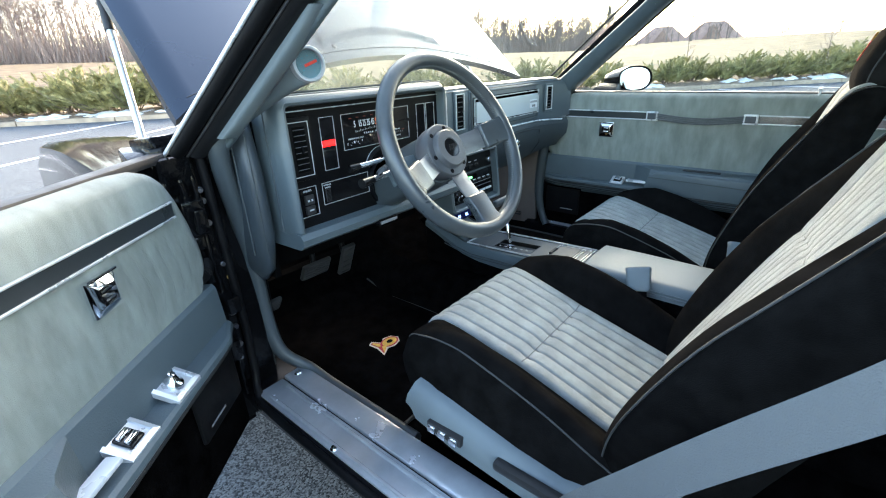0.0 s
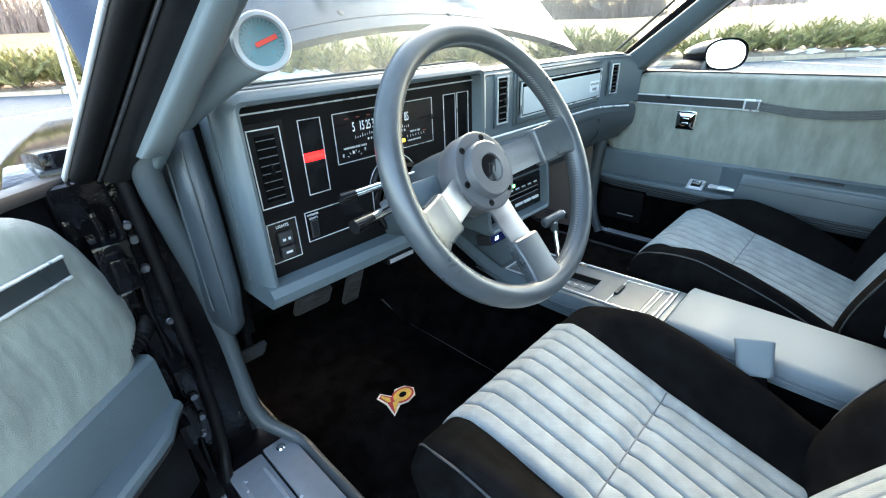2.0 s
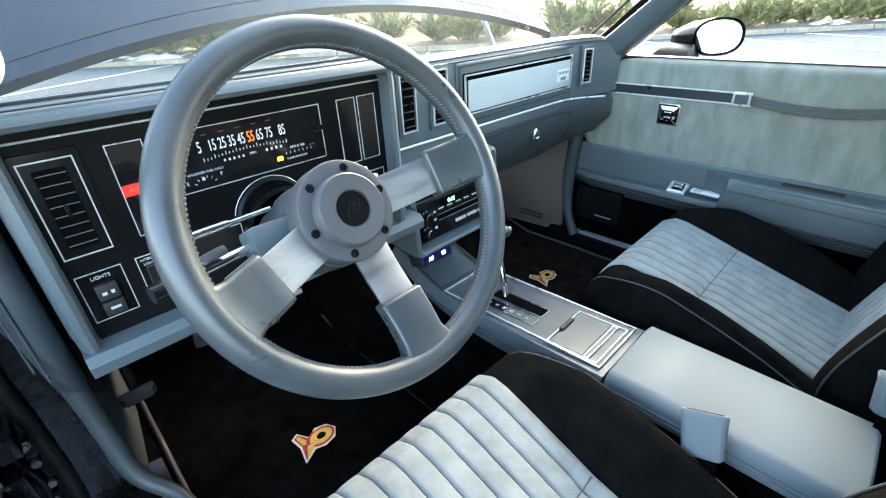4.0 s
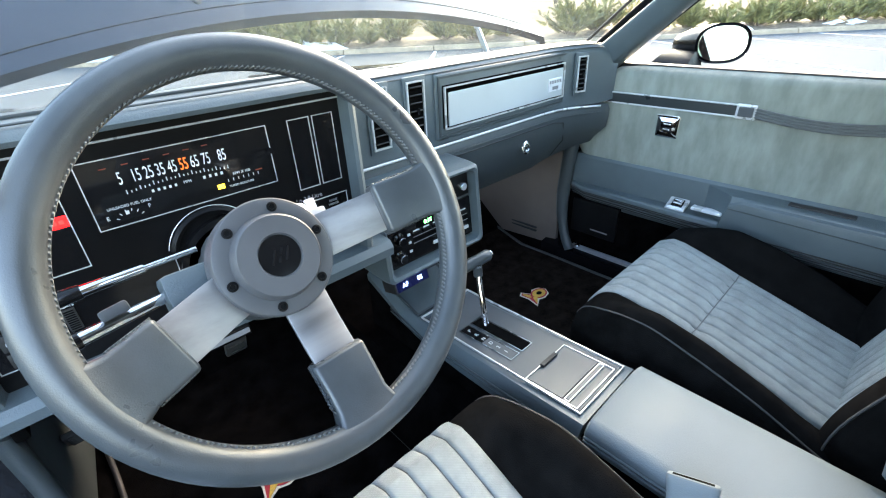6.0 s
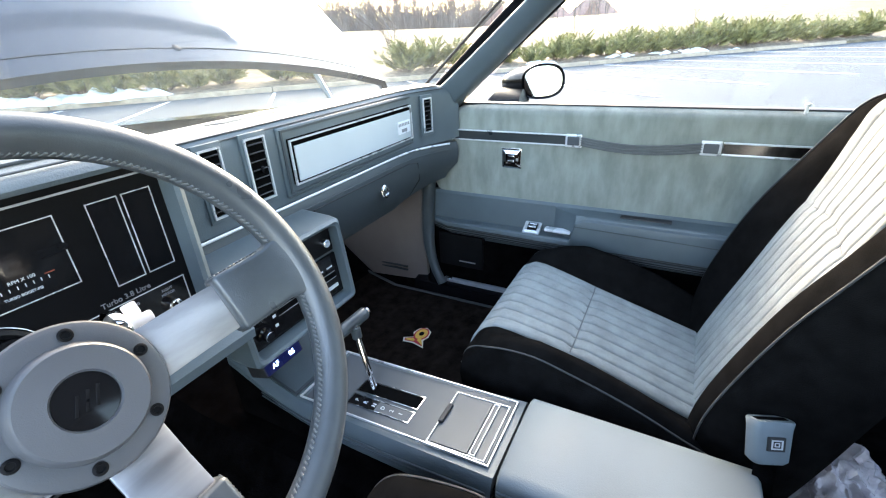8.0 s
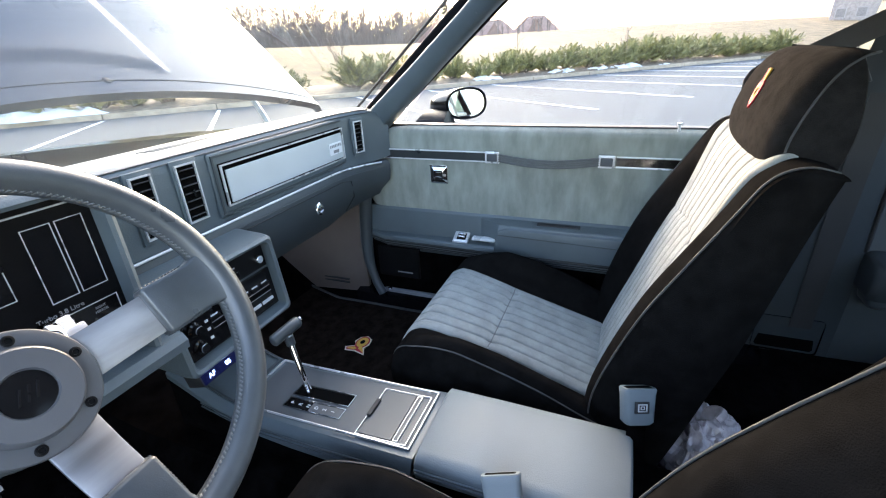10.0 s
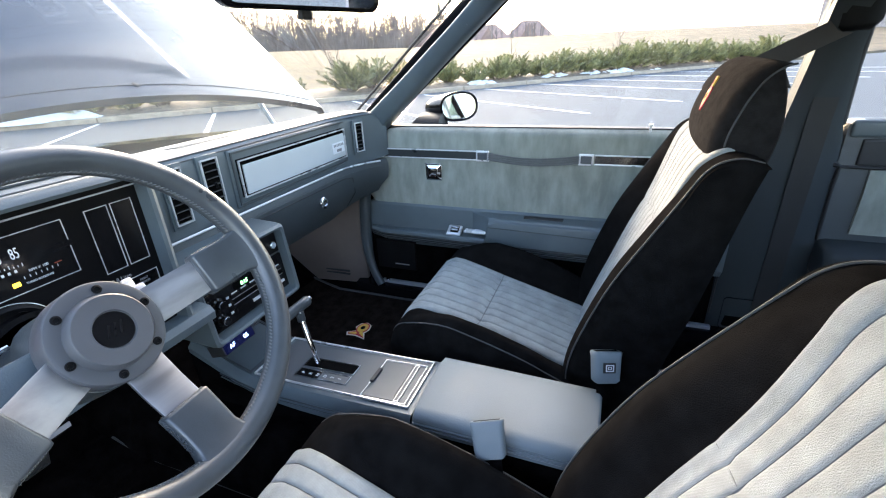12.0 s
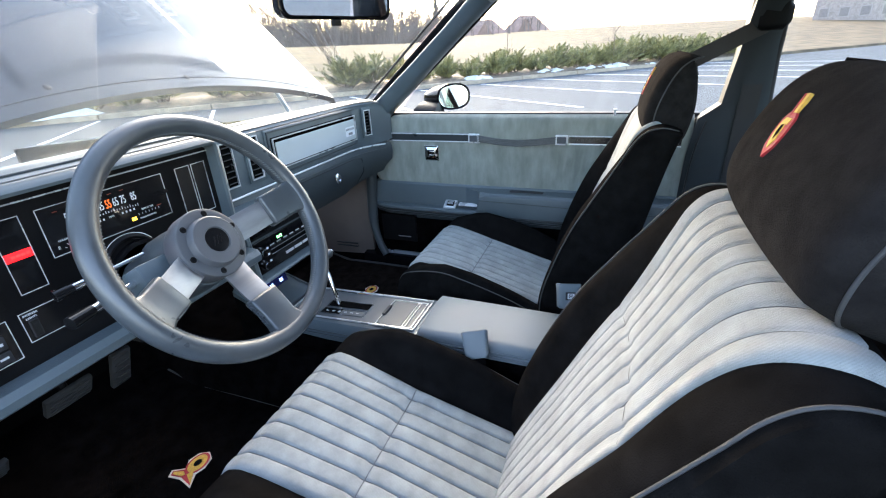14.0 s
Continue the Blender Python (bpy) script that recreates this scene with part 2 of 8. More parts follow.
def box(bm, lo, hi, bevel=0.0, seg=2, m=None):
    lo, hi = Vector(lo), Vector(hi)
    t = Matrix.Translation((lo + hi) / 2) @ Matrix.Diagonal((*(hi - lo), 1))
    made = bmesh.ops.create_cube(bm, size=1.0, matrix=t)["verts"]
    if bevel:
        edges = {e for v in made for e in v.link_edges}
        made = bmesh.ops.bevel(bm, geom=list(edges), offset=bevel, segments=seg, profile=0.6, affect="EDGES")["verts"]
    if m is not None:
        bmesh.ops.transform(bm, matrix=m, verts=made)
    return made


def loft(bm, rings, closed=True, caps=True):
    """Quads between rings of points; closed: each ring is a loop."""
    vs = [[bm.verts.new(p) for p in r] for r in rings]
    n = len(rings[0])
    for a, b in zip(vs, vs[1:]):
        for i in range(n if closed else n - 1):
            j = (i + 1) % n
            bm.faces.new((a[i], a[j], b[j], b[i]))
    if caps and closed:
        bm.faces.new(list(reversed(vs[0])))
        bm.faces.new(vs[-1])
    return vs


def sheet(bm, f, nu, nv, thick=0.0, back=None):
    """A surface f(u, v) for u, v in 0..1; with back(u, v) it becomes a solid."""
    front = [[bm.verts.new(f(i / nu, j / nv)) for j in range(nv + 1)] for i in range(nu + 1)]
    for i in range(nu):
        for j in range(nv):
            bm.faces.new((front[i][j], front[i + 1][j], front[i + 1][j + 1], front[i][j + 1]))
    if back:
        rear = [[bm.verts.new(back(i / nu, j / nv)) for j in range(nv + 1)] for i in range(nu + 1)]
        for i in range(nu):
            for j in range(nv):
                bm.faces.new((rear[i][j], rear[i][j + 1], rear[i + 1][j + 1], rear[i + 1][j]))
        for i in range(nu):
            for j in (0, nv):
                bm.faces.new((front[i][j], rear[i][j], rear[i + 1][j], front[i + 1][j]))
        for j in range(nv):
            for i in (0, nu):
                bm.faces.new((front[i][j], front[i][j + 1], rear[i][j + 1], rear[i][j]))


def tube(bm, pts, r, n=10, caps=True, flat=None):
    """A round (or flattened) bar along points."""
    pts = [Vector(p) for p in pts]
    rings = []
    side = None
    for k, p in enumerate(pts):
        d = (pts[min(k + 1, len(pts) - 1)] - pts[max(k - 1, 0)]).normalized()
        if side is None:
            side = d.cross(Vector((0, 0, 1)))
            if side.length < 0.05:
                side = d.cross(Vector((0, 1, 0)))
        side = (side - d * side.dot(d)).normalized()
        up = side.cross(d)
        rr = r(k / (len(pts) - 1)) if callable(r) else r
        fx, fy = flat or (1, 1)
        rings.append([p + side * (rr * fx * _m.cos(2 * _m.pi * i / n)) + up * (rr * fy * _m.sin(2 * _m.pi * i / n)) for i in range(n)])
    loft(bm, rings, True, caps)


def lathe(bm, prof, m=None, n=32, caps=True):
    """Turns a profile of (radius, height) about local z."""
    m = m or Matrix()
    rings = [[m @ Vector((r * _m.cos(2 * _m.pi * i / n), r * _m.sin(2 * _m.pi * i / n), h)) for i in range(n)] for r, h in prof]
    loft(bm, rings, True, caps)


def prism(bm, poly, d0, d1, to):
    """Extrudes a polygon: to(a, b, d) gives the place of the corner (a, b) at depth d."""
    loft(bm, [[to(a, b, d0) for a, b in poly], [to(a, b, d1) for a, b in poly]], True, True)


def frame_xz(bm, x0, x1, z0, z1, y, w, d):
    """A raised rectangular outline in a plane of constant y, w wide, d proud towards -y."""
    outer = [(x0, z0), (x1, z0), (x1, z1), (x0, z1)]
    inner = [(x0 + w, z0 + w), (x1 - w, z0 + w), (x1 - w, z1 - w), (x0 + w, z1 - w)]
    rings = [[Vector((x, yy, z)) for x, z in r] for r, yy in ((outer, y), (outer, y - d), (inner, y - d), (inner, y))]
    loft(bm, rings, True, False)
    vs = [[bm.verts.new(p) for p in rings[0]], [bm.verts.new(p) for p in rings[3]]]
    for i in range(4):
        j = (i + 1) % 4
        bm.faces.new((vs[0][i], vs[0][j], vs[1][j], vs[1][i]))
    bmesh.ops.remove_doubles(bm, verts=bm.verts, dist=1e-6)


def rrect(w, h, r, n=4):
    """Corners of a rounded rectangle, centred."""
    out = []
    for cx, cy, a0 in ((w / 2 - r, h / 2 - r, 0), (-w / 2 + r, h / 2 - r, 90), (-w / 2 + r, -h / 2 + r, 180), (w / 2 - r, -h / 2 + r, 270)):
        for k in range(n + 1):
            a = radians(a0 + 90 * k / n)
            out.append((cx + r * _m.cos(a), cy + r * _m.sin(a)))
    return out


def interp(x, pts):
    """Smooth interpolation through (x, y) knots."""
    if x <= pts[0][0]:
        return pts[0][1]
    for (a, p), (b, q) in zip(pts, pts[1:]):
        if x <= b:
            k = (x - a) / (b - a)
            return p + (q - p) * k
    return pts[-1][1]


def spline(pts, n):
    """n + 1 points of a Catmull-Rom curve through pts."""
    P = [Vector(p) for p in pts]
    P = [P[0] * 2 - P[1]] + P + [P[-1] * 2 - P[-2]]
    out = []
    segs = len(P) - 3
    for i in range(n + 1):
        u = min(i / n * segs, segs - 1e-6)
        k = int(u)
        t = u - k
        a, b, c, d = P[k : k + 4]
        out.append(0.5 * ((2 * b) + (c - a) * t + (2 * a - 5 * b + 4 * c - d) * t * t + (3 * b - a - 3 * c + d) * t ** 3))
    return out


def lettering(text, size, material, m, parent, name="lettering", label="", depth=0.0004):
    c = bpy.data.curves.new(name, "FONT")
    c.body, c.size, c.extrude, c.align_x, c.align_y = text, size, depth, "CENTER", "CENTER"
    tmp = bpy.data.objects.new(name, c)
    me = bpy.data.meshes.new_from_object(tmp)
    bpy.data.objects.remove(tmp)
    me.materials.append(material)
    ob = new(name, me)
    ob.parent = parent
    ob.matrix_local = m
    if label:
        tagged(ob, label)
    return ob


FACE = Matrix(((1, 0, 0, 0), (0, 0, -1, 0), (0, 1, 0, 0), (0, 0, 0, 1)))   # text plane that faces -y


# ---------- ground and surroundings ----------
KU, KV = Vector((0.68, 0.733)).normalized(), Vector((0.733, -0.68)).normalized()   # across the kerb, along it
KERB = 15.6                              # distance of the kerb along KU
SLOPE = -0.022


def ground_z(x, y):
    d = x * KU.x + y * KU.y
    s = x * KV.x + y * KV.y
    lot = SLOPE * max(-6.0, min(d, KERB)) - 0.02
    if d <= KERB + 0.05:
        return lot
    rise = 0.13 + 0.30 * (1 - _m.exp(-(d - KERB) / 3.0))
    far = max(0.0, d - KERB - 4)
    rise += 3.2 * (1 - _m.exp(-far / 26.0)) * interp(s, [(-80, 1.15), (-43, 1.05), (0, 0.75), (32, 0.58), (61, 0.98), (95, 1.15)])
    return lot + rise + 0.05 * noise.noise((x * 0.3, y * 0.3, 0))


def build_ground():
    bm = bmesh.new()
    ds = [-300, -120, -60, -30, -15, -8, -4, 0, 3, 6, 9, 12, KERB - 0.6, KERB, KERB + 0.12]
    ds += [KERB + v for v in (0.5, 1, 1.6, 2.4, 3.4, 4.6, 6, 8, 10, 13, 16, 20, 25, 31, 38, 46, 56, 70, 90, 130, 200, 320)]
    ss = [-320, -200, -120] + [-80 + 5 * k for k in range(33)] + [120, 200, 320]
    grid = []
    for d in ds:
        row = []
        for s in ss:
            p = KU * d + KV * s
            row.append(bm.verts.new((p.x, p.y, ground_z(p.x, p.y))))
        grid.append(row)
    for i in range(len(ds) - 1):
        for j in range(len(ss) - 1):
            f = bm.faces.new((grid[i][j], grid[i + 1][j], grid[i + 1][j + 1], grid[i][j + 1]))
            f.material_index = 1 if ds[i] >= KERB - 0.01 else 0
    asphalt = bpy.data.materials.new("asphalt")
    asphalt.use_nodes = True
    nt = asphalt.node_tree
    b = nt.nodes["Principled BSDF"]
    tc, vo = nt.nodes.new("ShaderNodeTexCoord"), nt.nodes.new("ShaderNodeTexVoronoi")
    vo.inputs["Scale"].default_value = 230
    nt.links.new(tc.outputs["Object"], vo.inputs["Vector"])
    f1, _ = noise_fac(nt, 0.7, 5)
    sep, rng = nt.nodes.new("ShaderNodeSeparateColor"), nt.nodes.new("ShaderNodeMapRange")
    rng.inputs["From Min"].default_value, rng.inputs["From Max"].default_value = 0.15, 0.9
    nt.links.new(vo.outputs["Color"], sep.inputs["Color"])
    nt.links.new(sep.outputs["Red"], rng.inputs["Value"])
    stone = ramp_mix(nt, rng.outputs["Result"], (0.017, 0.020, 0.023), (0.196, 0.212, 0.224))
    soft_f = nt.nodes.new("ShaderNodeMath")
    soft_f.operation, soft_f.inputs[1].default_value = "MULTIPLY", 0.35
    nt.links.new(f1, soft_f.inputs[0])
    nt.links.new(ramp_mix(nt, soft_f.outputs["Value"], stone, (0.080, 0.084, 0.090)), b.inputs["Base Color"])
    b.inputs["Roughness"].default_value = 0.85
    b.inputs["Specular IOR Level"].default_value = 0.04
    bp = nt.nodes.new("ShaderNodeBump")
    bp.inputs["Strength"].default_value, bp.inputs["Distance"].default_value = 0.25, 0.002
    nt.links.new(vo.outputs["Distance"], bp.inputs["Height"])
    nt.links.new(bp.outputs["Normal"], b.inputs["Normal"])
    grass = mat("dry_winter_grass", (0.160, 0.116, 0.072), 0.95, var=0.38, scale=0.9, grain=1.0, grain_scale=18, spec=0.1)
    ob = part("ground", bm, asphalt, None, smooth=30)
    ob.data.materials.append(grass)
    tagged(ob, "grey asphalt car park rising to a dry winter grass bank", "ground", kind="structure")
    return ob


M_KERB = mat("concrete_kerb", (0.40, 0.29, 0.20), 0.85, var=0.2, scale=3, grain=0.5, grain_scale=60)
M_LINE = mat("white_road_paint", (0.68, 0.68, 0.68), 0.7, var=0.2, scale=6, grain=0.3, grain_scale=120)
M_SNOW = mat("old_snow", (0.86, 0.84, 0.82), 0.8, var=0.06, scale=4, grain=0.6, grain_scale=20)
M_MULCH = mat("brown_mulch", (0.20, 0.145, 0.10), 0.95, var=0.5, scale=6, grain=1.0, grain_scale=40)
M_JUNI = mat("juniper_green", (0.165, 0.165, 0.055), 0.7, var=0.4, scale=3.0, tint=(0.42, 0.36, 0.145))
M_BARK = mat("grey_brown_bark", (0.17, 0.125, 0.095), 0.9, var=0.3, scale=10, grain=0.7, grain_scale=60)
M_TWIG = mat("bare_twigs", (0.27, 0.20, 0.165), 0.9, var=0.3, scale=0.3)


def lot_pt(d, s, dz=0.0):
    p = KU * d + KV * s
    return Vector((p.x, p.y, ground_z(p.x, p.y) + dz))


build_ground()
for k in range(-9, 9):
    bm = bmesh.new()
    s0, s1 = k * 3.05 + 0.02, (k + 1) * 3.05 - 0.02
    rings = []
    for i in range(5):
        s = s0 + (s1 - s0) * i / 4
        base = lot_pt(KERB - 0.02, s).z
        rings.append([Vector((*(KU * (KERB + a) + KV * s), base + b)) for a, b in
                      ((-0.10, -0.1), (-0.10, 0.10), (-0.07, 0.14), (0.06, 0.15), (0.09, 0.13), (0.09, -0.1))])
    loft(bm, rings)
    tagged(part("kerb", bm, M_KERB, smooth=40), "pale concrete kerb stone along the planting bed", "kerb", "kerb stones", "structure")


def parking_line(d0, d1, s0, s1, w=0.10):
    bm = bmesh.new()
    a, b = KU * d0 + KV * s0, KU * d1 + KV * s1
    side = Vector((-(b - a).y, (b - a).x)).normalized() * w / 2
    rings = []
    for i in range(9):
        p = a.lerp(b, i / 8)
        rings.append([Vector((*(p + side * e), ground_z(*(p + side * e)) + h)) for e, h in ((-1, 0.0), (-1, 0.006), (1, 0.006), (1, 0.0))])
    loft(bm, rings)
    tagged(part("parking_line", bm, M_LINE), "worn white painted parking bay line on asphalt", "parking line", "bay lines", "structure")


for s in (-8.6, -5.9, -3.2, -0.2, 4.2, 6.9, 9.6, 12.3, 15.0, 17.7, 20.4, 23.1):
    parking_line(KERB - 9.6, KERB - 0.6, s - 0.15, s + 0.25)

# ---------- car shell ----------
CX = 0.03                                # the car's middle line


def pillar(name, pts, w, d, material, parent, label=""):
    """A tapered trim bar along points: w across x, d across y."""
    bm = bmesh.new()
    rings = []
    for k, p in enumerate(pts):
        ww = w[k] if isinstance(w, (list, tuple)) else w
        dd = d[k] if isinstance(d, (list, tuple)) else d
        rings.append([Vector(p) + Vector((a, b, 0)) for a, b in rrect(ww, dd, min(ww, dd) * 0.35, 3)])
    loft(bm, rings)
    return part(name, bm, material, parent, label, smooth=50)


car = thing("coupe", "black two-door coupe with grey interior trim", "car")

# floor pan and tunnel
bm = bmesh.new()
prof = [(-0.62, 0.36), (-0.58, 0.325), (-0.16, 0.32), (-0.13, 0.40), (-0.09, 0.45), (0.15, 0.45), (0.19, 0.40), (0.22, 0.32), (0.64, 0.325), (0.68, 0.36)]
rings = []
for y, dz, k in ((0.62, 0.34, 0.2), (0.42, 0.22, 0.6), (0.22, 0.02, 1), (0.10, 0.0, 1), (-0.5, 0.0, 1), (-0.9, 0.0, 1), (-1.15, 0.02, 1), (-1.95, 0.04, 1)):
    rings.append([Vector((x, y, 0.32 + (z - 0.32) * k + dz)) for x, z in prof] + [Vector((x, y, 0.27 + dz)) for x, _ in reversed(prof)])
loft(bm, rings)
part("carpet", bm, M_CARPET, car, "worn black carpet over the floor pan", smooth=45)
# firewall
bm = bmesh.new()
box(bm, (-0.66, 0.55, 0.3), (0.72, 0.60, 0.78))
# near-black, the footwell's shade put into the colour
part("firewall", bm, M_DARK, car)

# cowl, fenders and outer sills
for sx in (-1, 1):
    bm = bmesh.new()
    xo = CX + sx * 0.90
    xi = CX + sx * 0.70
    rings = []
    for y, z, xx in ((0.05, 0.905, -0.01), (0.4, 0.897, -0.045), (0.8, 0.872, -0.09), (1.3, 0.83, -0.15), (1.9, 0.775, -0.21)):
        a = xo + sx * xx
        rings.append([Vector((a, y, 0.25)), Vector((a + sx * 0.01, y, 0.55)), Vector((a, y, z - 0.10)), Vector((a - sx * 0.03, y, z - 0.02)), Vector((a - sx * 0.07, y, z)),
                      Vector((xi + sx * xx, y, z)), Vector((xi + sx * xx, y, z - 0.15)), Vector((xi + sx * (0.03 + xx), y, 0.25))])
    loft(bm, rings)
    part("fender", bm, M_FENDER, car, "glossy black front fender", smooth=35)
bm = bmesh.new()
rings = []
for i in range(17):
    u = i / 16 * 2 - 1
    x = CX + u * 0.72
    yb = 0.24 - 0.16 * u * u
    rings.append([Vector((x, yb, 0.895 - 0.01 * u * u)), Vector((x, yb + 0.10, 0.87)), Vector((x, yb + 0.22, 0.85)), Vector((x, yb + 0.22, 0.84)), Vector((x, yb, 0.84))])
loft(bm, rings)
part("cowl", bm, M_BLACK, car, "black cowl panel below the windshield", smooth=40)
# engine bay floor and grille wall, shade under the raised hood put into near-black
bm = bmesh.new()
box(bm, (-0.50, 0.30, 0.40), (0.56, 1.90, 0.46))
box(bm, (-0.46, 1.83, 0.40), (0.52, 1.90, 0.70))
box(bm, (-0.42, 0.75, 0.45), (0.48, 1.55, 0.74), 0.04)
part("engine_bay", bm, M_DARK, car, "engine bay, near-black for the shade under the hood")

# sills
for sx, nm in ((-1, "driver"), (1, "passenger")):
    bm = bmesh.new()
    x = CX + sx * 0.70
    rings = []
    for y in (0.06, -0.3, -0.7, -1.12):
        rings.append([Vector((x + sx * a, y, z)) for a, z in ((-0.085, 0.30), (-0.085, 0.372), (-0.06, 0.376), (0.038, 0.374), (0.046, 0.362), (0.046, 0.348), (0.030, 0.30), (0.0, 0.26), (-0.03, 0.24))])
    loft(bm, rings)
    part("sill", bm, M_PAINT, car, "black painted door sill", smooth=35)
    bm = bmesh.new()
    a0, a1 = sorted((x - sx * (0.082 if sx < 0 else 0.062), x - sx * (0.030 if sx < 0 else 0.044)))
    box(bm, (a0, -1.08, 0.372), (a1, -0.035, 0.385), 0.004)
    pl = part("sill_plate", bm, M_SILL, car, "scuffed aluminium inner sill plate", smooth=30)
    bm = bmesh.new()
    a0, a1 = sorted((x - sx * 0.027, x + sx * 0.036))
    box(bm, (a0, -1.08, 0.372), (a1, -0.035, 0.379), 0.003)
    pl = part("sill_plate", bm, M_SILL, car, "scuffed ribbed aluminium sill plate", smooth=30)
    for k in range(2):
        bm = bmesh.new()
        a0, a1 = sorted((x + sx * (-0.020 + 0.040 * k), x + sx * (-0.013 + 0.040 * k)))
        box(bm, (a0, -1.05, 0.378), (a1, -0.07, 0.3825), 0.0015, 1)
        part("sill_rib", bm, M_SILL, pl)
    for y in (-0.055, -0.30, -0.55, -0.80):
        bm = bmesh.new()
        lathe(bm, [(0.001, 0.0035), (0.006, 0.003), (0.0085, 0.0)], Matrix.Translation((x - sx * 0.056 if y > -0.06 else x + sx * 0.028, y, 0.385 if y > -0.06 else 0.379)), 12)
        part("screw", bm, M_CHROME, pl, smooth=40)

# roof, header, windshield
bm = bmesh.new()
rings = []
for y, z, w in ((-0.50, 1.335, 0.56), (-0.62, 1.365, 0.57), (-1.0, 1.385, 0.58), (-1.4, 1.37, 0.57), (-1.75, 1.33, 0.54)):
    rings.append([Vector((CX + u * w, y, z - 0.05 * abs(u) ** 3 + d)) for u, d in [(-1, 0), (-0.8, 0), (-0.4, 0), (0, 0), (0.4, 0), (0.8, 0), (1, 0), (1, -0.04), (0.4, -0.035), (0, -0.03), (-0.4, -0.035), (-1, -0.04)]])
loft(bm, rings)
part("roof", bm, M_PAINT, car, "black steel roof", smooth=40)
bm = bmesh.new()
rings = []
for y, z, w in ((-0.50, 1.288, 0.55), (-0.62, 1.315, 0.56), (-1.0, 1.335, 0.57), (-1.4, 1.32, 0.56), (-1.75, 1.28, 0.53)):
    rings.append([Vector((CX + u * w, y, z - 0.05 * abs(u) ** 3)) for u in (-1, -0.5, 0, 0.5, 1)] + [Vector((CX + u * w, y, z + 0.008 - 0.05 * abs(u) ** 3)) for u in (1, 0.5, 0, -0.5, -1)])
loft(bm, rings)
part("headliner", bm, mat("grey_headliner", (0.42, 0.45, 0.46), 0.95, var=0.1, scale=20, grain=0.4, grain_scale=500), car, smooth=40)
bm = bmesh.new()
box(bm, (CX - 0.56, -0.56, 1.268), (CX + 0.56, -0.475, 1.30), 0.012)
part("header_rail", bm, M_VINYL_D, car, smooth=40)


def apillar_pt(sx, k, din=0.0):
    p0, p1 = (Vector((0.715, -0.05, 0.93)), Vector((0.60, -0.53, 1.30))) if sx > 0 else (Vector((-0.685, -0.05, 0.93)), Vector((-0.575, -0.53, 1.30)))
    p = p0.lerp(p1, k)
    return Vector((p.x - sx * din, p.y, p.z))


PILLAR_N = Vector((0, 0.61, 0.79))       # square to the pillar, forward and up


def pillar_bar(name, ks, dx, dn, w, h, material, label="", side=-1):
    """A bar along the windshield pillar: dx inboard, dn forward of its middle line, w across, h deep."""
    bm = bmesh.new()
    rings = []
    for k in ks:
        p = apillar_pt(side, k) + Vector((-side * dx, 0, 0)) + PILLAR_N * dn
        rings.append([p + Vector((a, 0, 0)) + PILLAR_N * b for a, b in rrect(w, h, min(w, h) * 0.42, 4)])
    loft(bm, rings)
    return part(name, bm, material, car, label, smooth=50)


KS = (-0.06, 0.15, 0.4, 0.7, 1.02)
# driver side, seen with the door open: trim, fat seal, bead, black channel and bright reveal strip
pillar_bar("pillar_trim", KS, 0.0185, 0.004, 0.015, 0.050, M_VINYL, "grey plastic windshield pillar trim")
pillar_bar("windshield_pillar", (-0.12, 0.15, 0.4, 0.7, 1.02), -0.012, 0.030, 0.046, 0.034, M_SEAL, "black painted windshield pillar")
pillar_bar("weatherstrip", (-0.05, 0.15, 0.4, 0.7, 1.0), -0.008, 0.010, 0.040, 0.036, M_RUBBER, "fat dark rubber door seal on the pillar")
pillar_bar("weatherstrip", (-0.05, 0.15, 0.4, 0.7, 1.0), -0.042, 0.014, 0.026, 0.030, M_SEAL, "black rubber door seal on the pillar")
pillar_bar("bead_strip", (-0.05, 0.15, 0.4, 0.7, 1.0), -0.0290, 0.000, 0.004, 0.004, M_BOLT, "thin dull metal bead")
pillar_bar("reveal_strip", (-0.10, 0.15, 0.4, 0.7, 1.0), -0.0565, 0.016, 0.005, 0.007, M_SILVER, "bright windshield reveal strip")
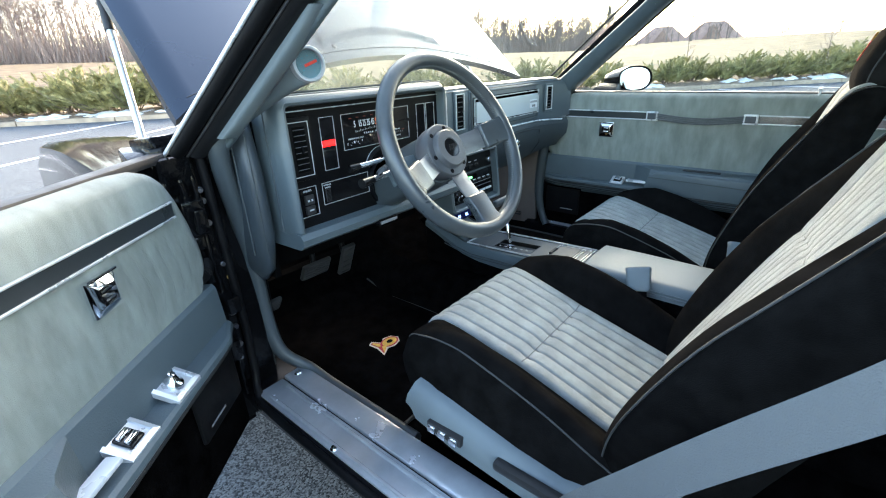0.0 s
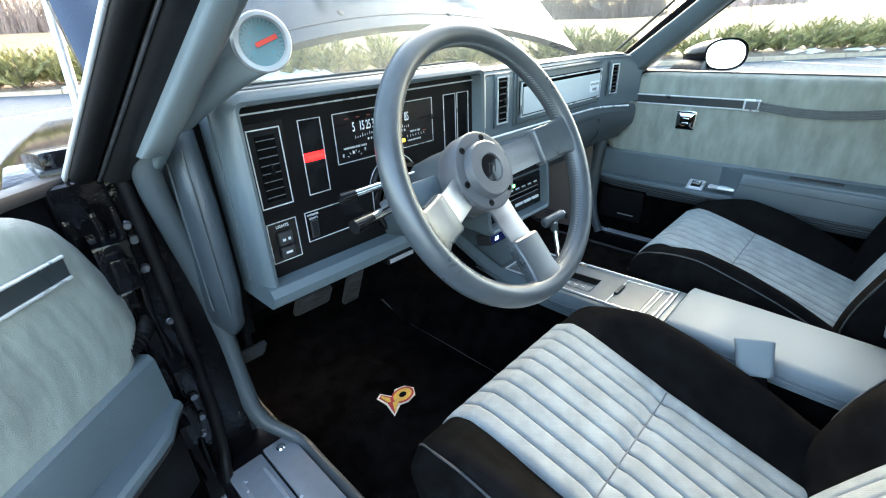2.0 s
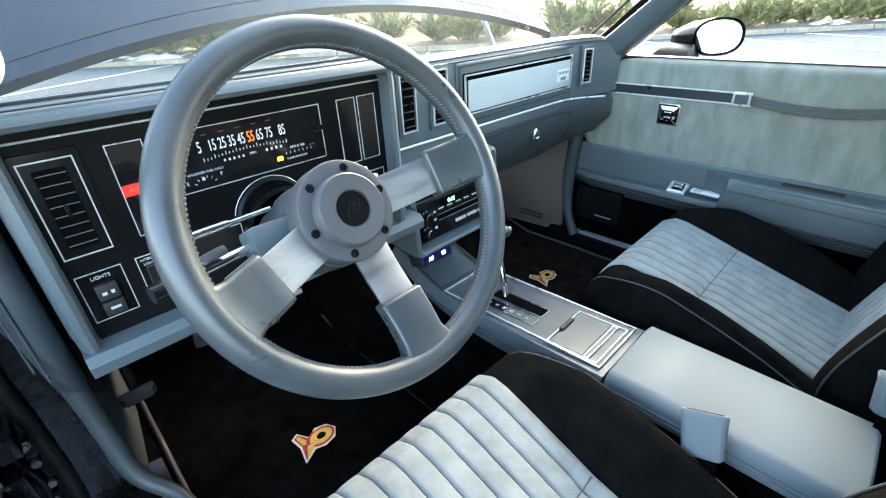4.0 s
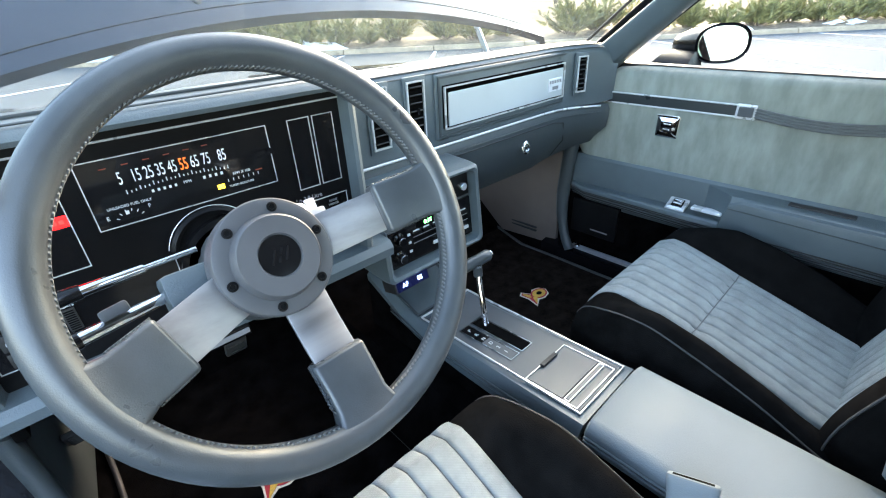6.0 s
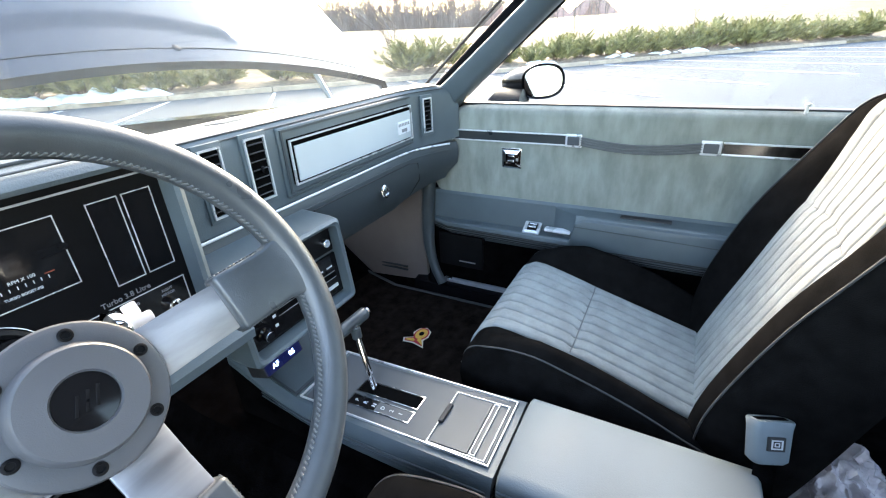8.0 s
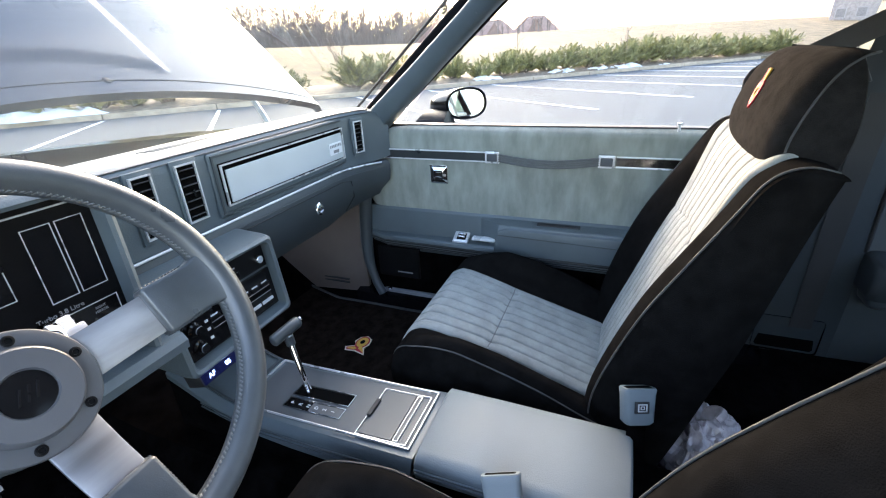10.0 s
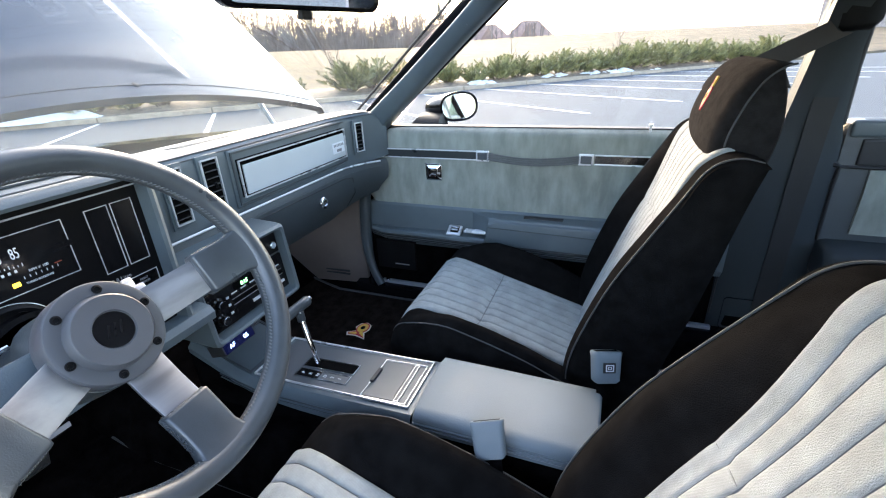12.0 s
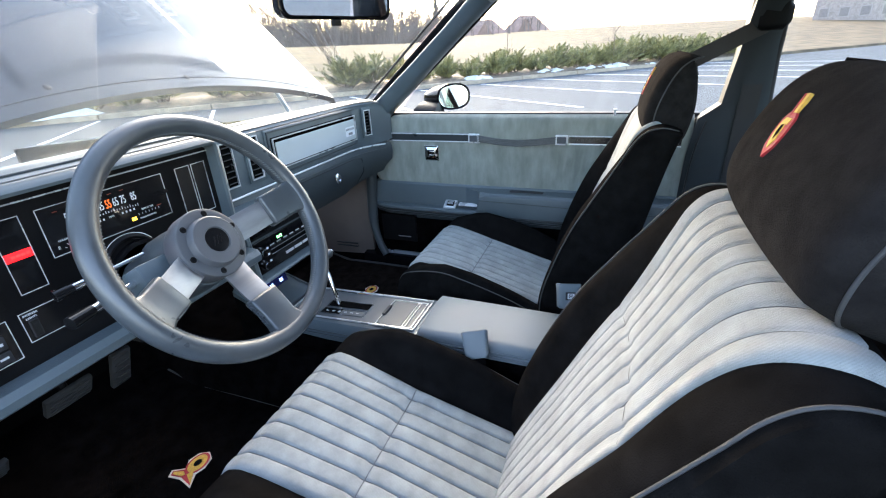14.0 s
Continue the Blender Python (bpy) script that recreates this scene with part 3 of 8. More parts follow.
for sx in (-1, 1):
    if sx > 0:
        pts = [apillar_pt(sx, k) for k in KS]
        pillar("pillar_trim", pts, [v * 1.18 for v in (0.055, 0.05, 0.046, 0.044, 0.05)], [v * 1.18 for v in (0.10, 0.085, 0.075, 0.07, 0.08)], M_VINYL, car, "grey plastic windshield pillar trim")
        pts = [apillar_pt(sx, k) + Vector((0.030, 0.050, 0.01)) for k in (-0.1, 0.15, 0.4, 0.7, 1.02)]
        pillar("windshield_pillar", pts, 0.028, 0.05, M_SEAL, car, "black painted windshield pillar")
        bm = bmesh.new()
        tube(bm, [p + Vector((0.010, 0.050, 0.012)) for p in pts], 0.004, 6)
        part("reveal_strip", bm, M_SEAL, car, "black windshield reveal strip", smooth=60)
        pts = [apillar_pt(sx, k) + Vector((0.026, -0.022, -0.010)) for k in (-0.02, 0.15, 0.4, 0.7, 1.0)]
        pillar("weatherstrip", pts, 0.012, 0.024, M_SEAL, car)
    for k in (0.31, 0.70) if sx > 0 else ():
        bm = bmesh.new()
        p = apillar_pt(sx, k)
        lathe(bm, [(0.001, 0.002), (0.005, 0.0015), (0.006, 0.0)], look(p + Vector((-sx * 0.024, -0.012, 0)), p + Vector((-sx * 0.0, 0.1, -0.05))) @ pose(0, 0, 0, 0, 180, 0), 10)
        part("screw", bm, M_CHROME, car, smooth=40)
    # roof rail
    pts = [(CX + sx * 0.575, -0.5, 1.295), (CX + sx * 0.60, -0.8, 1.315), (CX + sx * 0.60, -1.2, 1.31), (CX + sx * 0.575, -1.7, 1.26)]
    pillar("roof_rail", [Vector(p) for p in pts], 0.06, 0.05, M_PAINT, car)


def wind_pt(u, v):
    """Windshield surface, u across -1..1, v up 0..1."""
    base = Vector((CX + u * 0.70, 0.24 - 0.22 * u * u, 0.935))
    top = Vector((CX + u * 0.56, -0.47 - 0.05 * u * u, 1.305))
    p = base.lerp(top, v)
    return p + Vector((0, 0.035, 0.05)) * (4 * v * (1 - v)) * 0.5


bm = bmesh.new()
sheet(bm, lambda a, b: wind_pt(a * 2 - 1, b), 16, 8, back=lambda a, b: wind_pt(a * 2 - 1, b) + Vector((0, 0.004, 0.003)))
ws = part("windshield", bm, M_WIND, car, "dusty curved windshield glass", smooth=60)
ws.visible_shadow = False

# passenger side: B pillar, quarter panel
bm = bmesh.new()
rings = []
for z, y0, y1, x in ((0.37, -1.06, -1.28, 0.705), (0.60, -1.06, -1.275, 0.70), (0.80, -1.065, -1.26, 0.695), (0.91, -1.08, -1.25, 0.688), (0.95, -1.13, -1.24, 0.685), (1.10, -1.145, -1.225, 0.655), (1.30, -1.16, -1.225, 0.605)):
    rings.append([Vector((x, y0, z)), Vector((x - 0.012, y0 - 0.02, z)), Vector((x - 0.012, y1 + 0.02, z)), Vector((x, y1, z)), Vector((x + 0.05, y1, z)), Vector((x + 0.05, y0, z))])
loft(bm, rings)
part("pillar_trim", bm, M_PILLAR, car, "grey moulded door pillar trim", smooth=40)
bm = bmesh.new()
box(bm, (0.735, -1.95, 0.30), (0.80, -1.28, 0.93), 0.01)
part("quarter_panel", bm, M_PAINT, car)
bm = bmesh.new()
box(bm, (0.695, -1.95, 0.33), (0.735, -1.255, 0.945), 0.012)
part("quarter_trim", bm, M_VINYL_D, car, "grey moulded rear side trim", smooth=40)
bm = bmesh.new()
sheet(bm, lambda a, b: Vector((0.69 - 0.004 * _m.sin(_m.pi * b), -1.32 - 0.55 * a, 0.685 + 0.155 * b)), 10, 6, back=lambda a, b: Vector((0.70, -1.32 - 0.55 * a, 0.685 + 0.155 * b)))
part("velour_panel", bm, M_VELOUR, car, "grey velour rear side panel", smooth=40)
bm = bmesh.new()
box(bm, (0.63, -1.95, 0.55), (0.70, -1.27, 0.66), 0.022, 3)
part("rear_armrest", bm, M_VINYL_D, car, "grey padded rear armrest", smooth=40)
bm = bmesh.new()
box(bm, (0.688, -1.95, 0.85), (0.70, -1.29, 0.91), 0.005)
part("trim_band", bm, M_BLACK, car)
bm = bmesh.new()
box(bm, (0.70, -1.80, 0.945), (0.705, -1.235, 1.28))
qg = part("quarter_glass", bm, M_SIDEG, car)
qg.visible_shadow = False
bm = bmesh.new()
for y in (-1.245,):
    pts = [(0.705, y, 0.94), (0.69, y + 0.01, 1.06), (0.65, y + 0.02, 1.29)]
    tube(bm, pts, 0.009, 8)
tube(bm, [(0.705, -1.285, 0.945), (0.705, -1.85, 0.945)], 0.008, 8)
part("window_seal", bm, M_BLACK, car, smooth=60)
# mouldings on the passenger rear side trim
for pts, r in (([(0.690, -1.07, 0.42), (0.689, -1.075, 0.62), (0.684, -1.082, 0.80), (0.676, -1.10, 0.905)], 0.003), ([(0.687, -1.10, 0.74), (0.687, -1.17, 0.742), (0.687, -1.235, 0.74)], 0.0016), ([(0.690, -1.262, 0.665), (0.690, -1.262, 0.84), (0.690, -1.30, 0.846), (0.690, -1.9, 0.846)], 0.004)):
    bm = bmesh.new()
    tube(bm, spline(pts, 16), r, 6)
    part("trim_seam", bm, M_BLACK, car, smooth=60)
bm = bmesh.new()
rings = []
for y, g in ((-1.262, 0.012), (-1.266, 0.004), (-1.28, 0.0), (-1.6, 0.0), (-1.95, 0.0)):
    rings.append([Vector((0.628 + g, y, 0.575 + g)), Vector((0.616 + g, y, 0.600)), Vector((0.616 + g, y, 0.645 - g)), Vector((0.632 + g, y, 0.664 - g)), Vector((0.70, y, 0.668 - g)), Vector((0.70, y, 0.575 + g))])
loft(bm, rings)
part("armrest_pad", bm, M_PILLAR, car, "rounded padded top of the rear armrest", smooth=50)
bm = bmesh.new()
box(bm, (0.690, -1.95, 0.912), (0.735, -1.262, 0.951), 0.010, 3)
part("window_ledge", bm, M_DOORV, car, "grey vinyl ledge under the quarter window", smooth=40)
bm = bmesh.new()
box(bm, (0.692, -1.24, 0.375), (0.699, -1.10, 0.475), 0.012, 3)
# no hole is cut: the block's near-black stands for the shaded inside
part("speaker_opening", bm, M_DARK, car, "dark rounded opening low on the trim", smooth=40)
# driver side B pillar and quarter, outside the view
bm = bmesh.new()
box(bm, (-0.735, -1.95, 0.30), (-0.64, -1.12, 0.92), 0.01)
part("quarter_panel", bm, M_PAINT, car)
pillar("door_pillar", [Vector((-0.66, -1.19, 0.9)), Vector((-0.58, -1.22, 1.3))], 0.06, 0.13, M_VINYL, car)
# rear seat and parcel shelf
bm = bmesh.new()
box(bm, (-0.60, -1.92, 0.36), (0.66, -1.42, 0.56), 0.04, 3)
box(bm, (-0.60, -2.05, 0.45), (0.66, -1.85, 0.95), 0.04, 3)
part("rear_bench", bm, M_BLACKV, car, "black velour rear bench seat", smooth=50)
bm = bmesh.new()
rings = []
for y, z, w in ((-2.04, 0.925, 0.70), (-2.15, 0.935, 0.71), (-2.45, 0.925, 0.70), (-2.66, 0.90, 0.68), (-2.72, 0.86, 0.66), (-2.73, 0.45, 0.66), (-2.66, 0.30, 0.64)):
    rings.append([Vector((CX + u * w, y, z - 0.02 * abs(u) ** 4)) for u in (-1, -0.8, -0.4, 0, 0.4, 0.8, 1)] + [Vector((CX + u * w, y + (0.25 if z < 0.8 else 0), 0.28)) for u in (1, 0, -1)])
loft(bm, rings)
part("trunk", bm, M_PAINT, car, "black trunk lid and rear panel", smooth=40)
for sx in (-1, 1):
    bm = bmesh.new()
    rings = []
    for y, z, o in ((-1.12, 0.915, 0.0), (-1.6, 0.93, 0.0), (-2.1, 0.93, -0.01), (-2.5, 0.915, -0.03), (-2.70, 0.88, -0.07)):
        a, b = CX + sx * (0.90 + o), CX + sx * 0.715
        rings.append([Vector((a, y, 0.27)), Vector((a + sx * 0.01, y, 0.55)), Vector((a, y, z - 0.10)), Vector((a - sx * 0.03, y, z - 0.02)), Vector((a - sx * 0.07, y, z)), Vector((b, y, z)), Vector((b, y, 0.30))])
    loft(bm, rings)
    part("rear_fender", bm, M_FENDER, car, "glossy black rear fender", smooth=35)
    bm = bmesh.new()
    foot = [(-1.66, 0.93), (-2.08, 0.93), (-1.80, 1.31), (-1.62, 1.31)]
    loft(bm, [[Vector((CX + sx * (d + (0.70 if z < 1 else 0.555)), y, z)) for y, z in foot] for d in (0.0, 0.035)])
    part("sail_panel", bm, M_PAINT, car, "black rear roof pillar", smooth=35)
bm = bmesh.new()
sheet(bm, lambda a, b: Vector((CX + (a * 2 - 1) * (0.545 + 0.12 * (1 - b)), -2.06 + 0.30 * b, 0.935 + 0.375 * b)), 6, 4, back=lambda a, b: Vector((CX + (a * 2 - 1) * (0.545 + 0.12 * (1 - b)), -2.064 + 0.30 * b, 0.935 + 0.375 * b)))
rg = part("rear_glass", bm, M_SIDEG, car, smooth=60)
rg.visible_shadow = False

# kick panels
for sx in (-1, 1):
    bm = bmesh.new()
    x = CX + sx * 0.635
    rings = []
    for y, xx, zt in ((0.50, -0.04, 0.80), (0.25, -0.02, 0.74), (0.08, 0.0, 0.72), (0.03, 0.015, 0.72)):
        rings.append([Vector((x + sx * xx, y, 0.36)), Vector((x + sx * xx, y, zt)), Vector((x + sx * (xx + 0.05), y, zt)), Vector((x + sx * (xx + 0.05), y, 0.36))])
    loft(bm, rings)
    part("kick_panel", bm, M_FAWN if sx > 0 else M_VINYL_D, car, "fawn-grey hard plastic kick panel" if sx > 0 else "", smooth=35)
    if sx > 0:
        for z in (0.392, 0.404):
            bm = bmesh.new()
            box(bm, (0.652, 0.09, z), (0.659, 0.20, z + 0.005), 0.001, 1)
            part("kick_panel_slot", bm, M_BLACK, car)
    # curved inner hinge-post trim down to the sill
    out = 0.0 if sx > 0 else 0.020
    pts = spline([(CX + sx * (0.655 + out), -0.035, 0.90)] * (sx > 0) + [(-0.668, -0.062, 0.945), (-0.672, -0.042, 0.89)] * (sx < 0) + [ (CX + sx * (0.648 + out), 0.0, 0.70), (CX + sx * (0.640 + out), 0.01, 0.52), (CX + sx * (0.630 + out), -0.01, 0.43), (CX + sx * 0.612, -0.06, 0.383), (CX + sx * 0.606, -0.14, 0.368), (CX + sx * 0.604, -0.40, 0.362), (CX + sx * 0.604, -0.95, 0.362)][: 6 if sx < 0 else 3] + ([] if sx < 0 else [(CX + sx * 0.622, -0.04, 0.375)]), 40)
    bm = bmesh.new()
    tube(bm, pts, lambda k: 0.0155 if k < 0.45 else 0.0155 - 0.004 * min(1, (k - 0.45) * 4), 8, flat=(1.0, 1.35))
    part("hinge_post_trim", bm, M_VINYL_D, car, "grey rubber-edged door post trim", smooth=60)
    # black painted hinge post face
    bm = bmesh.new()
    xa, xb = sorted((CX + sx * 0.665, CX + sx * 0.80))
    box(bm, (xa, 0.00, 0.30), (xb, 0.06, 0.93), 0.008)
    part("hinge_post", bm, M_JAMB, car, "black painted door hinge post", smooth=40)
    if sx < 0:
        for z in (0.52, 0.80):
            bm = bmesh.new()
            box(bm, (-0.755, -0.035, z - 0.035), (-0.715, 0.004, z + 0.035), 0.004)
            box(bm, (-0.745, -0.060, z - 0.022), (-0.728, -0.02, z + 0.022), 0.003)
            hg = part("door_hinge", bm, M_JAMB, car, "black steel door hinge", smooth=40)
            for dz in (-0.022, 0.022):
                bm = bmesh.new()
                lathe(bm, [(0.001, 0.006), (0.006, 0.006), (0.0075, 0.0)], Matrix.Translation((-0.705, -0.002, z + dz)) @ pose(0, 0, 0, 90, 0, 0), 6)
                part("hinge_bolt", bm, M_BOLT, hg)
        bm = bmesh.new()
        tube(bm, spline([(-0.695, -0.012, 0.925), (-0.690, -0.010, 0.75), (-0.686, -0.008, 0.55), (-0.690, -0.012, 0.43), (-0.704, -0.035, 0.378), (-0.714, -0.10, 0.364), (-0.716, -0.45, 0.362), (-0.716, -1.0, 0.362)], 40), 0.009, 8)
        part("weatherstrip", bm, M_SEAL, car, "black rubber door seal down the post", smooth=60)
        bm = bmesh.new()
        box(bm, (-0.725, -0.05, 0.595), (-0.700, 0.004, 0.630), 0.004)
        part("door_check", bm, M_JAMB, car, "black door check arm", smooth=40)
        # pressed flanges, a wiring boot and a row of bolts on the black post
        for x0, wob, r in ((-0.742, 0.006, 0.007), (-0.772, 0.010, 0.009), (-0.716, 0.004, 0.005)):
            bm = bmesh.new()
            tube(bm, spline([(x0 + wob * _m.sin(9 * k + 40 * x0), -0.004 - 0.006 * (k % 2), 0.37 + 0.068 * k) for k in range(9)], 36), lambda u: r * (1 + 0.25 * _m.sin(30 * u)), 8)
            part("pressed_flange", bm, M_JAMB, car, smooth=60)
        bm = bmesh.new()
        tube(bm, spline([(-0.728, 0.0, 0.700), (-0.742, -0.030, 0.695), (-0.765, -0.046, 0.690)], 30), lambda u: 0.011 + 0.0028 * _m.sin(60 * u), 12)
        part("wiring_boot", bm, M_SEAL, car, "ribbed black rubber wiring boot", smooth=60)
        for lo, hi, rx, rz in (((-0.775, -0.018, 0.845), (-0.715, 0.0, 0.915), 12, 6), ((-0.760, -0.026, 0.735), (-0.725, -0.004, 0.765), -8, -10), ((-0.790, -0.012, 0.44), (-0.745, 0.002, 0.485), 6, 12),
                               ((-0.800, -0.002, 0.875), (-0.730, 0.070, 0.925), 10, -8), ((-0.770, 0.010, 0.915), (-0.705, 0.080, 0.945), -6, 10)):
            bm = bmesh.new()
            mid = (Vector(lo) + Vector(hi)) / 2
            box(bm, Vector(lo) - mid, Vector(hi) - mid, 0.006, 2, Matrix.Translation(mid) @ pose(0, 0, 0, rx, 0, rz))
            part("post_bracket", bm, M_JAMB, car, smooth=40)
        for x0, z0, r in ((-0.735, 0.885, 0.0075), (-0.758, 0.872, 0.006), (-0.708, 0.845, 0.005), (-0.742, 0.750, 0.006), (-0.705, 0.580, 0.006), (-0.760, 0.465, 0.007), (-0.712, 0.470, 0.005), (-0.700, 0.690, 0.004)):
            bm = bmesh.new()
            lathe(bm, [(0.0005, 0.006), (r * 0.8, 0.006), (r, 0.004), (r, 0.001), (r * 1.35, 0.0)], Matrix.Translation((x0, -0.010, z0)) @ pose(0, 0, 0, 90, 0, 0), 8)
            part("post_bolt", bm, M_BOLT, car)
        bm = bmesh.new()
        lathe(bm, [(0.001, 0.008), (0.003, 0.008), (0.0035, 0.003), (0.006, 0.002), (0.006, 0.0)], Matrix.Translation((-0.690, -0.001, 0.655)) @ pose(0, 0, 0, 90, 0, 0), 12)
        part("jamb_switch", bm, mat("brass", (0.55, 0.36, 0.10), 0.3, metal=1.0), car, "brass door jamb switch", smooth=40)

# wipers parked on the cowl
for x0, x1, in ((-0.52, -0.05), (0.02, 0.50)):
    bm = bmesh.new()
    yb = lambda x: 0.205 - 0.20 * ((x - CX) / 0.70) ** 2
    tube(bm, [(x0 + (x1 - x0) * k / 6, yb(x0 + (x1 - x0) * k / 6) + 0.03, 0.934 + 0.006 * _m.sin(3.1 * k / 6)) for k in range(7)], 0.004, 6)
    tube(bm, [((x0 + x1) / 2, yb((x0 + x1) / 2) + 0.032, 0.944), (x1 + 0.04, yb(x1) + 0.08, 0.925)], 0.005, 6)
    wp = thing("wiper", "black windshield wiper parked on the cowl", "wiper", "wipers")
    part("wiper_arm", bm, M_BLACK, wp, smooth=60)


# ---------- hood, raised ----------
HOOD_TH = radians(45)
hood = thing("hood", "glossy black raised hood with a centre bulge", "hood")


def hood_pt(u, v, dz=0.0):
    """u across -1..1, v from the rear edge 0 to the front 1."""
    yr = 0.18 - 0.05 * u * u
    zr = 0.973 + 0.10 * (1 - u * u)
    crown = 0.0
    w = 0.69 - 0.03 * v
    k = 1.25 * v
    n = Vector((0, -_m.sin(HOOD_TH), _m.cos(HOOD_TH)))
    bulge = 0.0
    x = u * w
    bx = abs(x) / (0.255 - 0.10 * v)
    start = 0.036 + 0.026 * max(0, 1 - bx * bx)
    if bx < 1.06 and v > start:
        e, r = min(1, max(0, (1.06 - bx) / 0.10)), min(1, (v - start) / 0.030)
        bulge = 0.006 * r * r * (3 - 2 * r) * e * e * (3 - 2 * e)
    lip = -0.02 * max(0, 1 - (1 - abs(u)) / 0.03)
    front = -0.05 * max(0, (v - 0.9) / 0.1) ** 2
    p = Vector((CX + x, yr + k * _m.cos(HOOD_TH), zr + k * _m.sin(HOOD_TH)))
    return p + n * (crown * min(1, v * 6) * 0.6 + bulge + lip + front + dz)


HOOD_V = [0.01 * k for k in range(4)] + [0.034 + 0.003 * k for k in range(26)] + [0.12 + 0.02 * k for k in range(45)]


def hood_u(a, v):
    """Spreads the columns so that some run along both edges of the bulge."""
    half = (0.255 - 0.10 * v) / (0.69 - 0.03 * v)
    s = a * 2 - 1
    k = interp(abs(s), [(0.0, 0.0), (0.35, half * 0.90), (0.60, half * 1.10), (1.0, 1.0)])
    return k if s > 0 else -k


def hood_grid(dz):
    n = len(HOOD_V) - 1
    return lambda a, b: hood_pt(hood_u(a, HOOD_V[round(b * n)]), HOOD_V[round(b * n)], dz)


bm = bmesh.new()
sheet(bm, hood_grid(0.0), 80, len(HOOD_V) - 1, back=hood_grid(-0.02))
part("hood_panel", bm, M_HOODP, hood, smooth=40)
for u in (-0.31, 0.16):
    bm = bmesh.new()
    p = hood_pt(u, 0.040 if u < 0 else 0.026, 0.0003)
    lathe(bm, [(0.001, 0.002), (0.0055, 0.0017), (0.008, 0.0)], Matrix.Translation(p) @ pose(0, 0, 0, 45, 0, 0), 12)
    part("washer_nozzle", bm, M_BLACK, hood, smooth=50)
# the crease's dark line is put in as a thin black tube
bm = bmesh.new()
tube(bm, [hood_pt(u / 20, 0.020 + 0.006 * (1 - (u / 20) ** 2), 0.0002) for u in range(-19, 20)], 0.0011, 6)
part("hood_crease", bm, M_BLACK, hood, "fine crease line along the rear of the hood", smooth=60)
for sx in (-1, 1):
    bm = bmesh.new()
    a, b = Vector((CX + sx * 0.695, 0.36, 0.905)), hood_pt(sx * 0.93, 0.48, -0.03)
    tube(bm, [a, a.lerp(b, 0.62)], 0.0085, 10)
    st = part("hood_strut", bm, M_SILVER, hood, "silver hood strut", smooth=60)
    bm = bmesh.new()
    tube(bm, [a.lerp(b, 0.50), b], 0.011, 10)
    part("strut_cylinder", bm, M_BLACK, st, "black gas strut cylinder", smooth=60)

# ---------- dashboard ----------
dash = thing("dashboard", "blue-grey vinyl dashboard with chrome-edged vents", "dashboard")


def dash_shift(x):
    """The face sweeps back towards the door in a smooth bend."""
    return -0.072 * max(0.0, (x - 0.47) / 0.225) ** 2.4


top = [(0.26, 0.94), (0.20, 0.957), (0.10, 0.968), (0.04, 0.975), (0.005, 0.978), (-0.012, 0.973), (-0.020, 0.963), (-0.022, 0.95), (-0.022, 0.90), (-0.021, 0.85), (-0.021, 0.826)]
bm = bmesh.new()
rings = []
for x in [-0.60, -0.40, -0.2, -0.125, 0.0, 0.15, 0.3, 0.45] + [0.48 + 0.0155 * k for k in range(15)]:
    s = dash_shift(x)
    drop = 0.030 * max(0.0, (x - 0.63) / 0.067) ** 2.5
    yy = max(-0.6, 0.26 - 0.20 * ((x - CX) / 0.67) ** 2)
    ring = [Vector((x, min(y + s * (1 if y < 0.05 else 0.5), yy), z - drop * (1 if z > 0.9 else -0.3))) for y, z in top] + [Vector((x, 0.02 + s * 0.3, 0.826)), Vector((x, yy, 0.83))]
    rings.append(ring)
loft(bm, rings)
part("dash_pad", bm, M_VINYL, dash, "blue-grey padded vinyl dash top and face", smooth=40)

low = [(0.02, 0.826), (-0.024, 0.824), (-0.030, 0.812), (-0.030, 0.79), (-0.026, 0.765), (-0.014, 0.73), (0.004, 0.69), (0.016, 0.672), (0.03, 0.668), (0.25, 0.70), (0.25, 0.80)]
bm = bmesh.new()
rings = []
for x in [-0.10, 0.0, 0.15, 0.3, 0.45] + [0.48 + 0.0155 * k for k in range(14)]:
    s = dash_shift(x + 0.008)
    rings.append([Vector((x, y + s * (1 if y < 0.1 else 0.2), z + interp(x, [(0.5, 0), (0.682, 0.045)]) * (1 if z < 0.70 else 0.5 if z < 0.75 else 0)) ) for y, z in low])
loft(bm, rings)
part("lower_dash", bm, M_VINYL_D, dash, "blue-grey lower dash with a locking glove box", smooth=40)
# chrome strip along the break, and piping lines
bm = bmesh.new()
xs = [-0.10 + 0.02 * k for k in range(39)]
tube(bm, [(x, -0.0285 + dash_shift(x + 0.009), 0.8255 + interp(x, [(0.55, 0), (0.66, -0.004)])) for x in xs], 0.0028, 8)
part("chrome_strip", bm, M_SILVER, dash, "bright metal strip", smooth=60)
bm = bmesh.new()
for z, y in ((0.972, -0.014), (0.964, -0.0205)):
    tube(bm, [(x, y + dash_shift(x) - 0.0005, z) for x in xs], 0.0013, 6)
tube(bm, [(x, -0.0315 + dash_shift(x + 0.01), 0.806) for x in xs], 0.0012, 6)
part("stitch_line", bm, M_VINYL_D, dash, smooth=60)
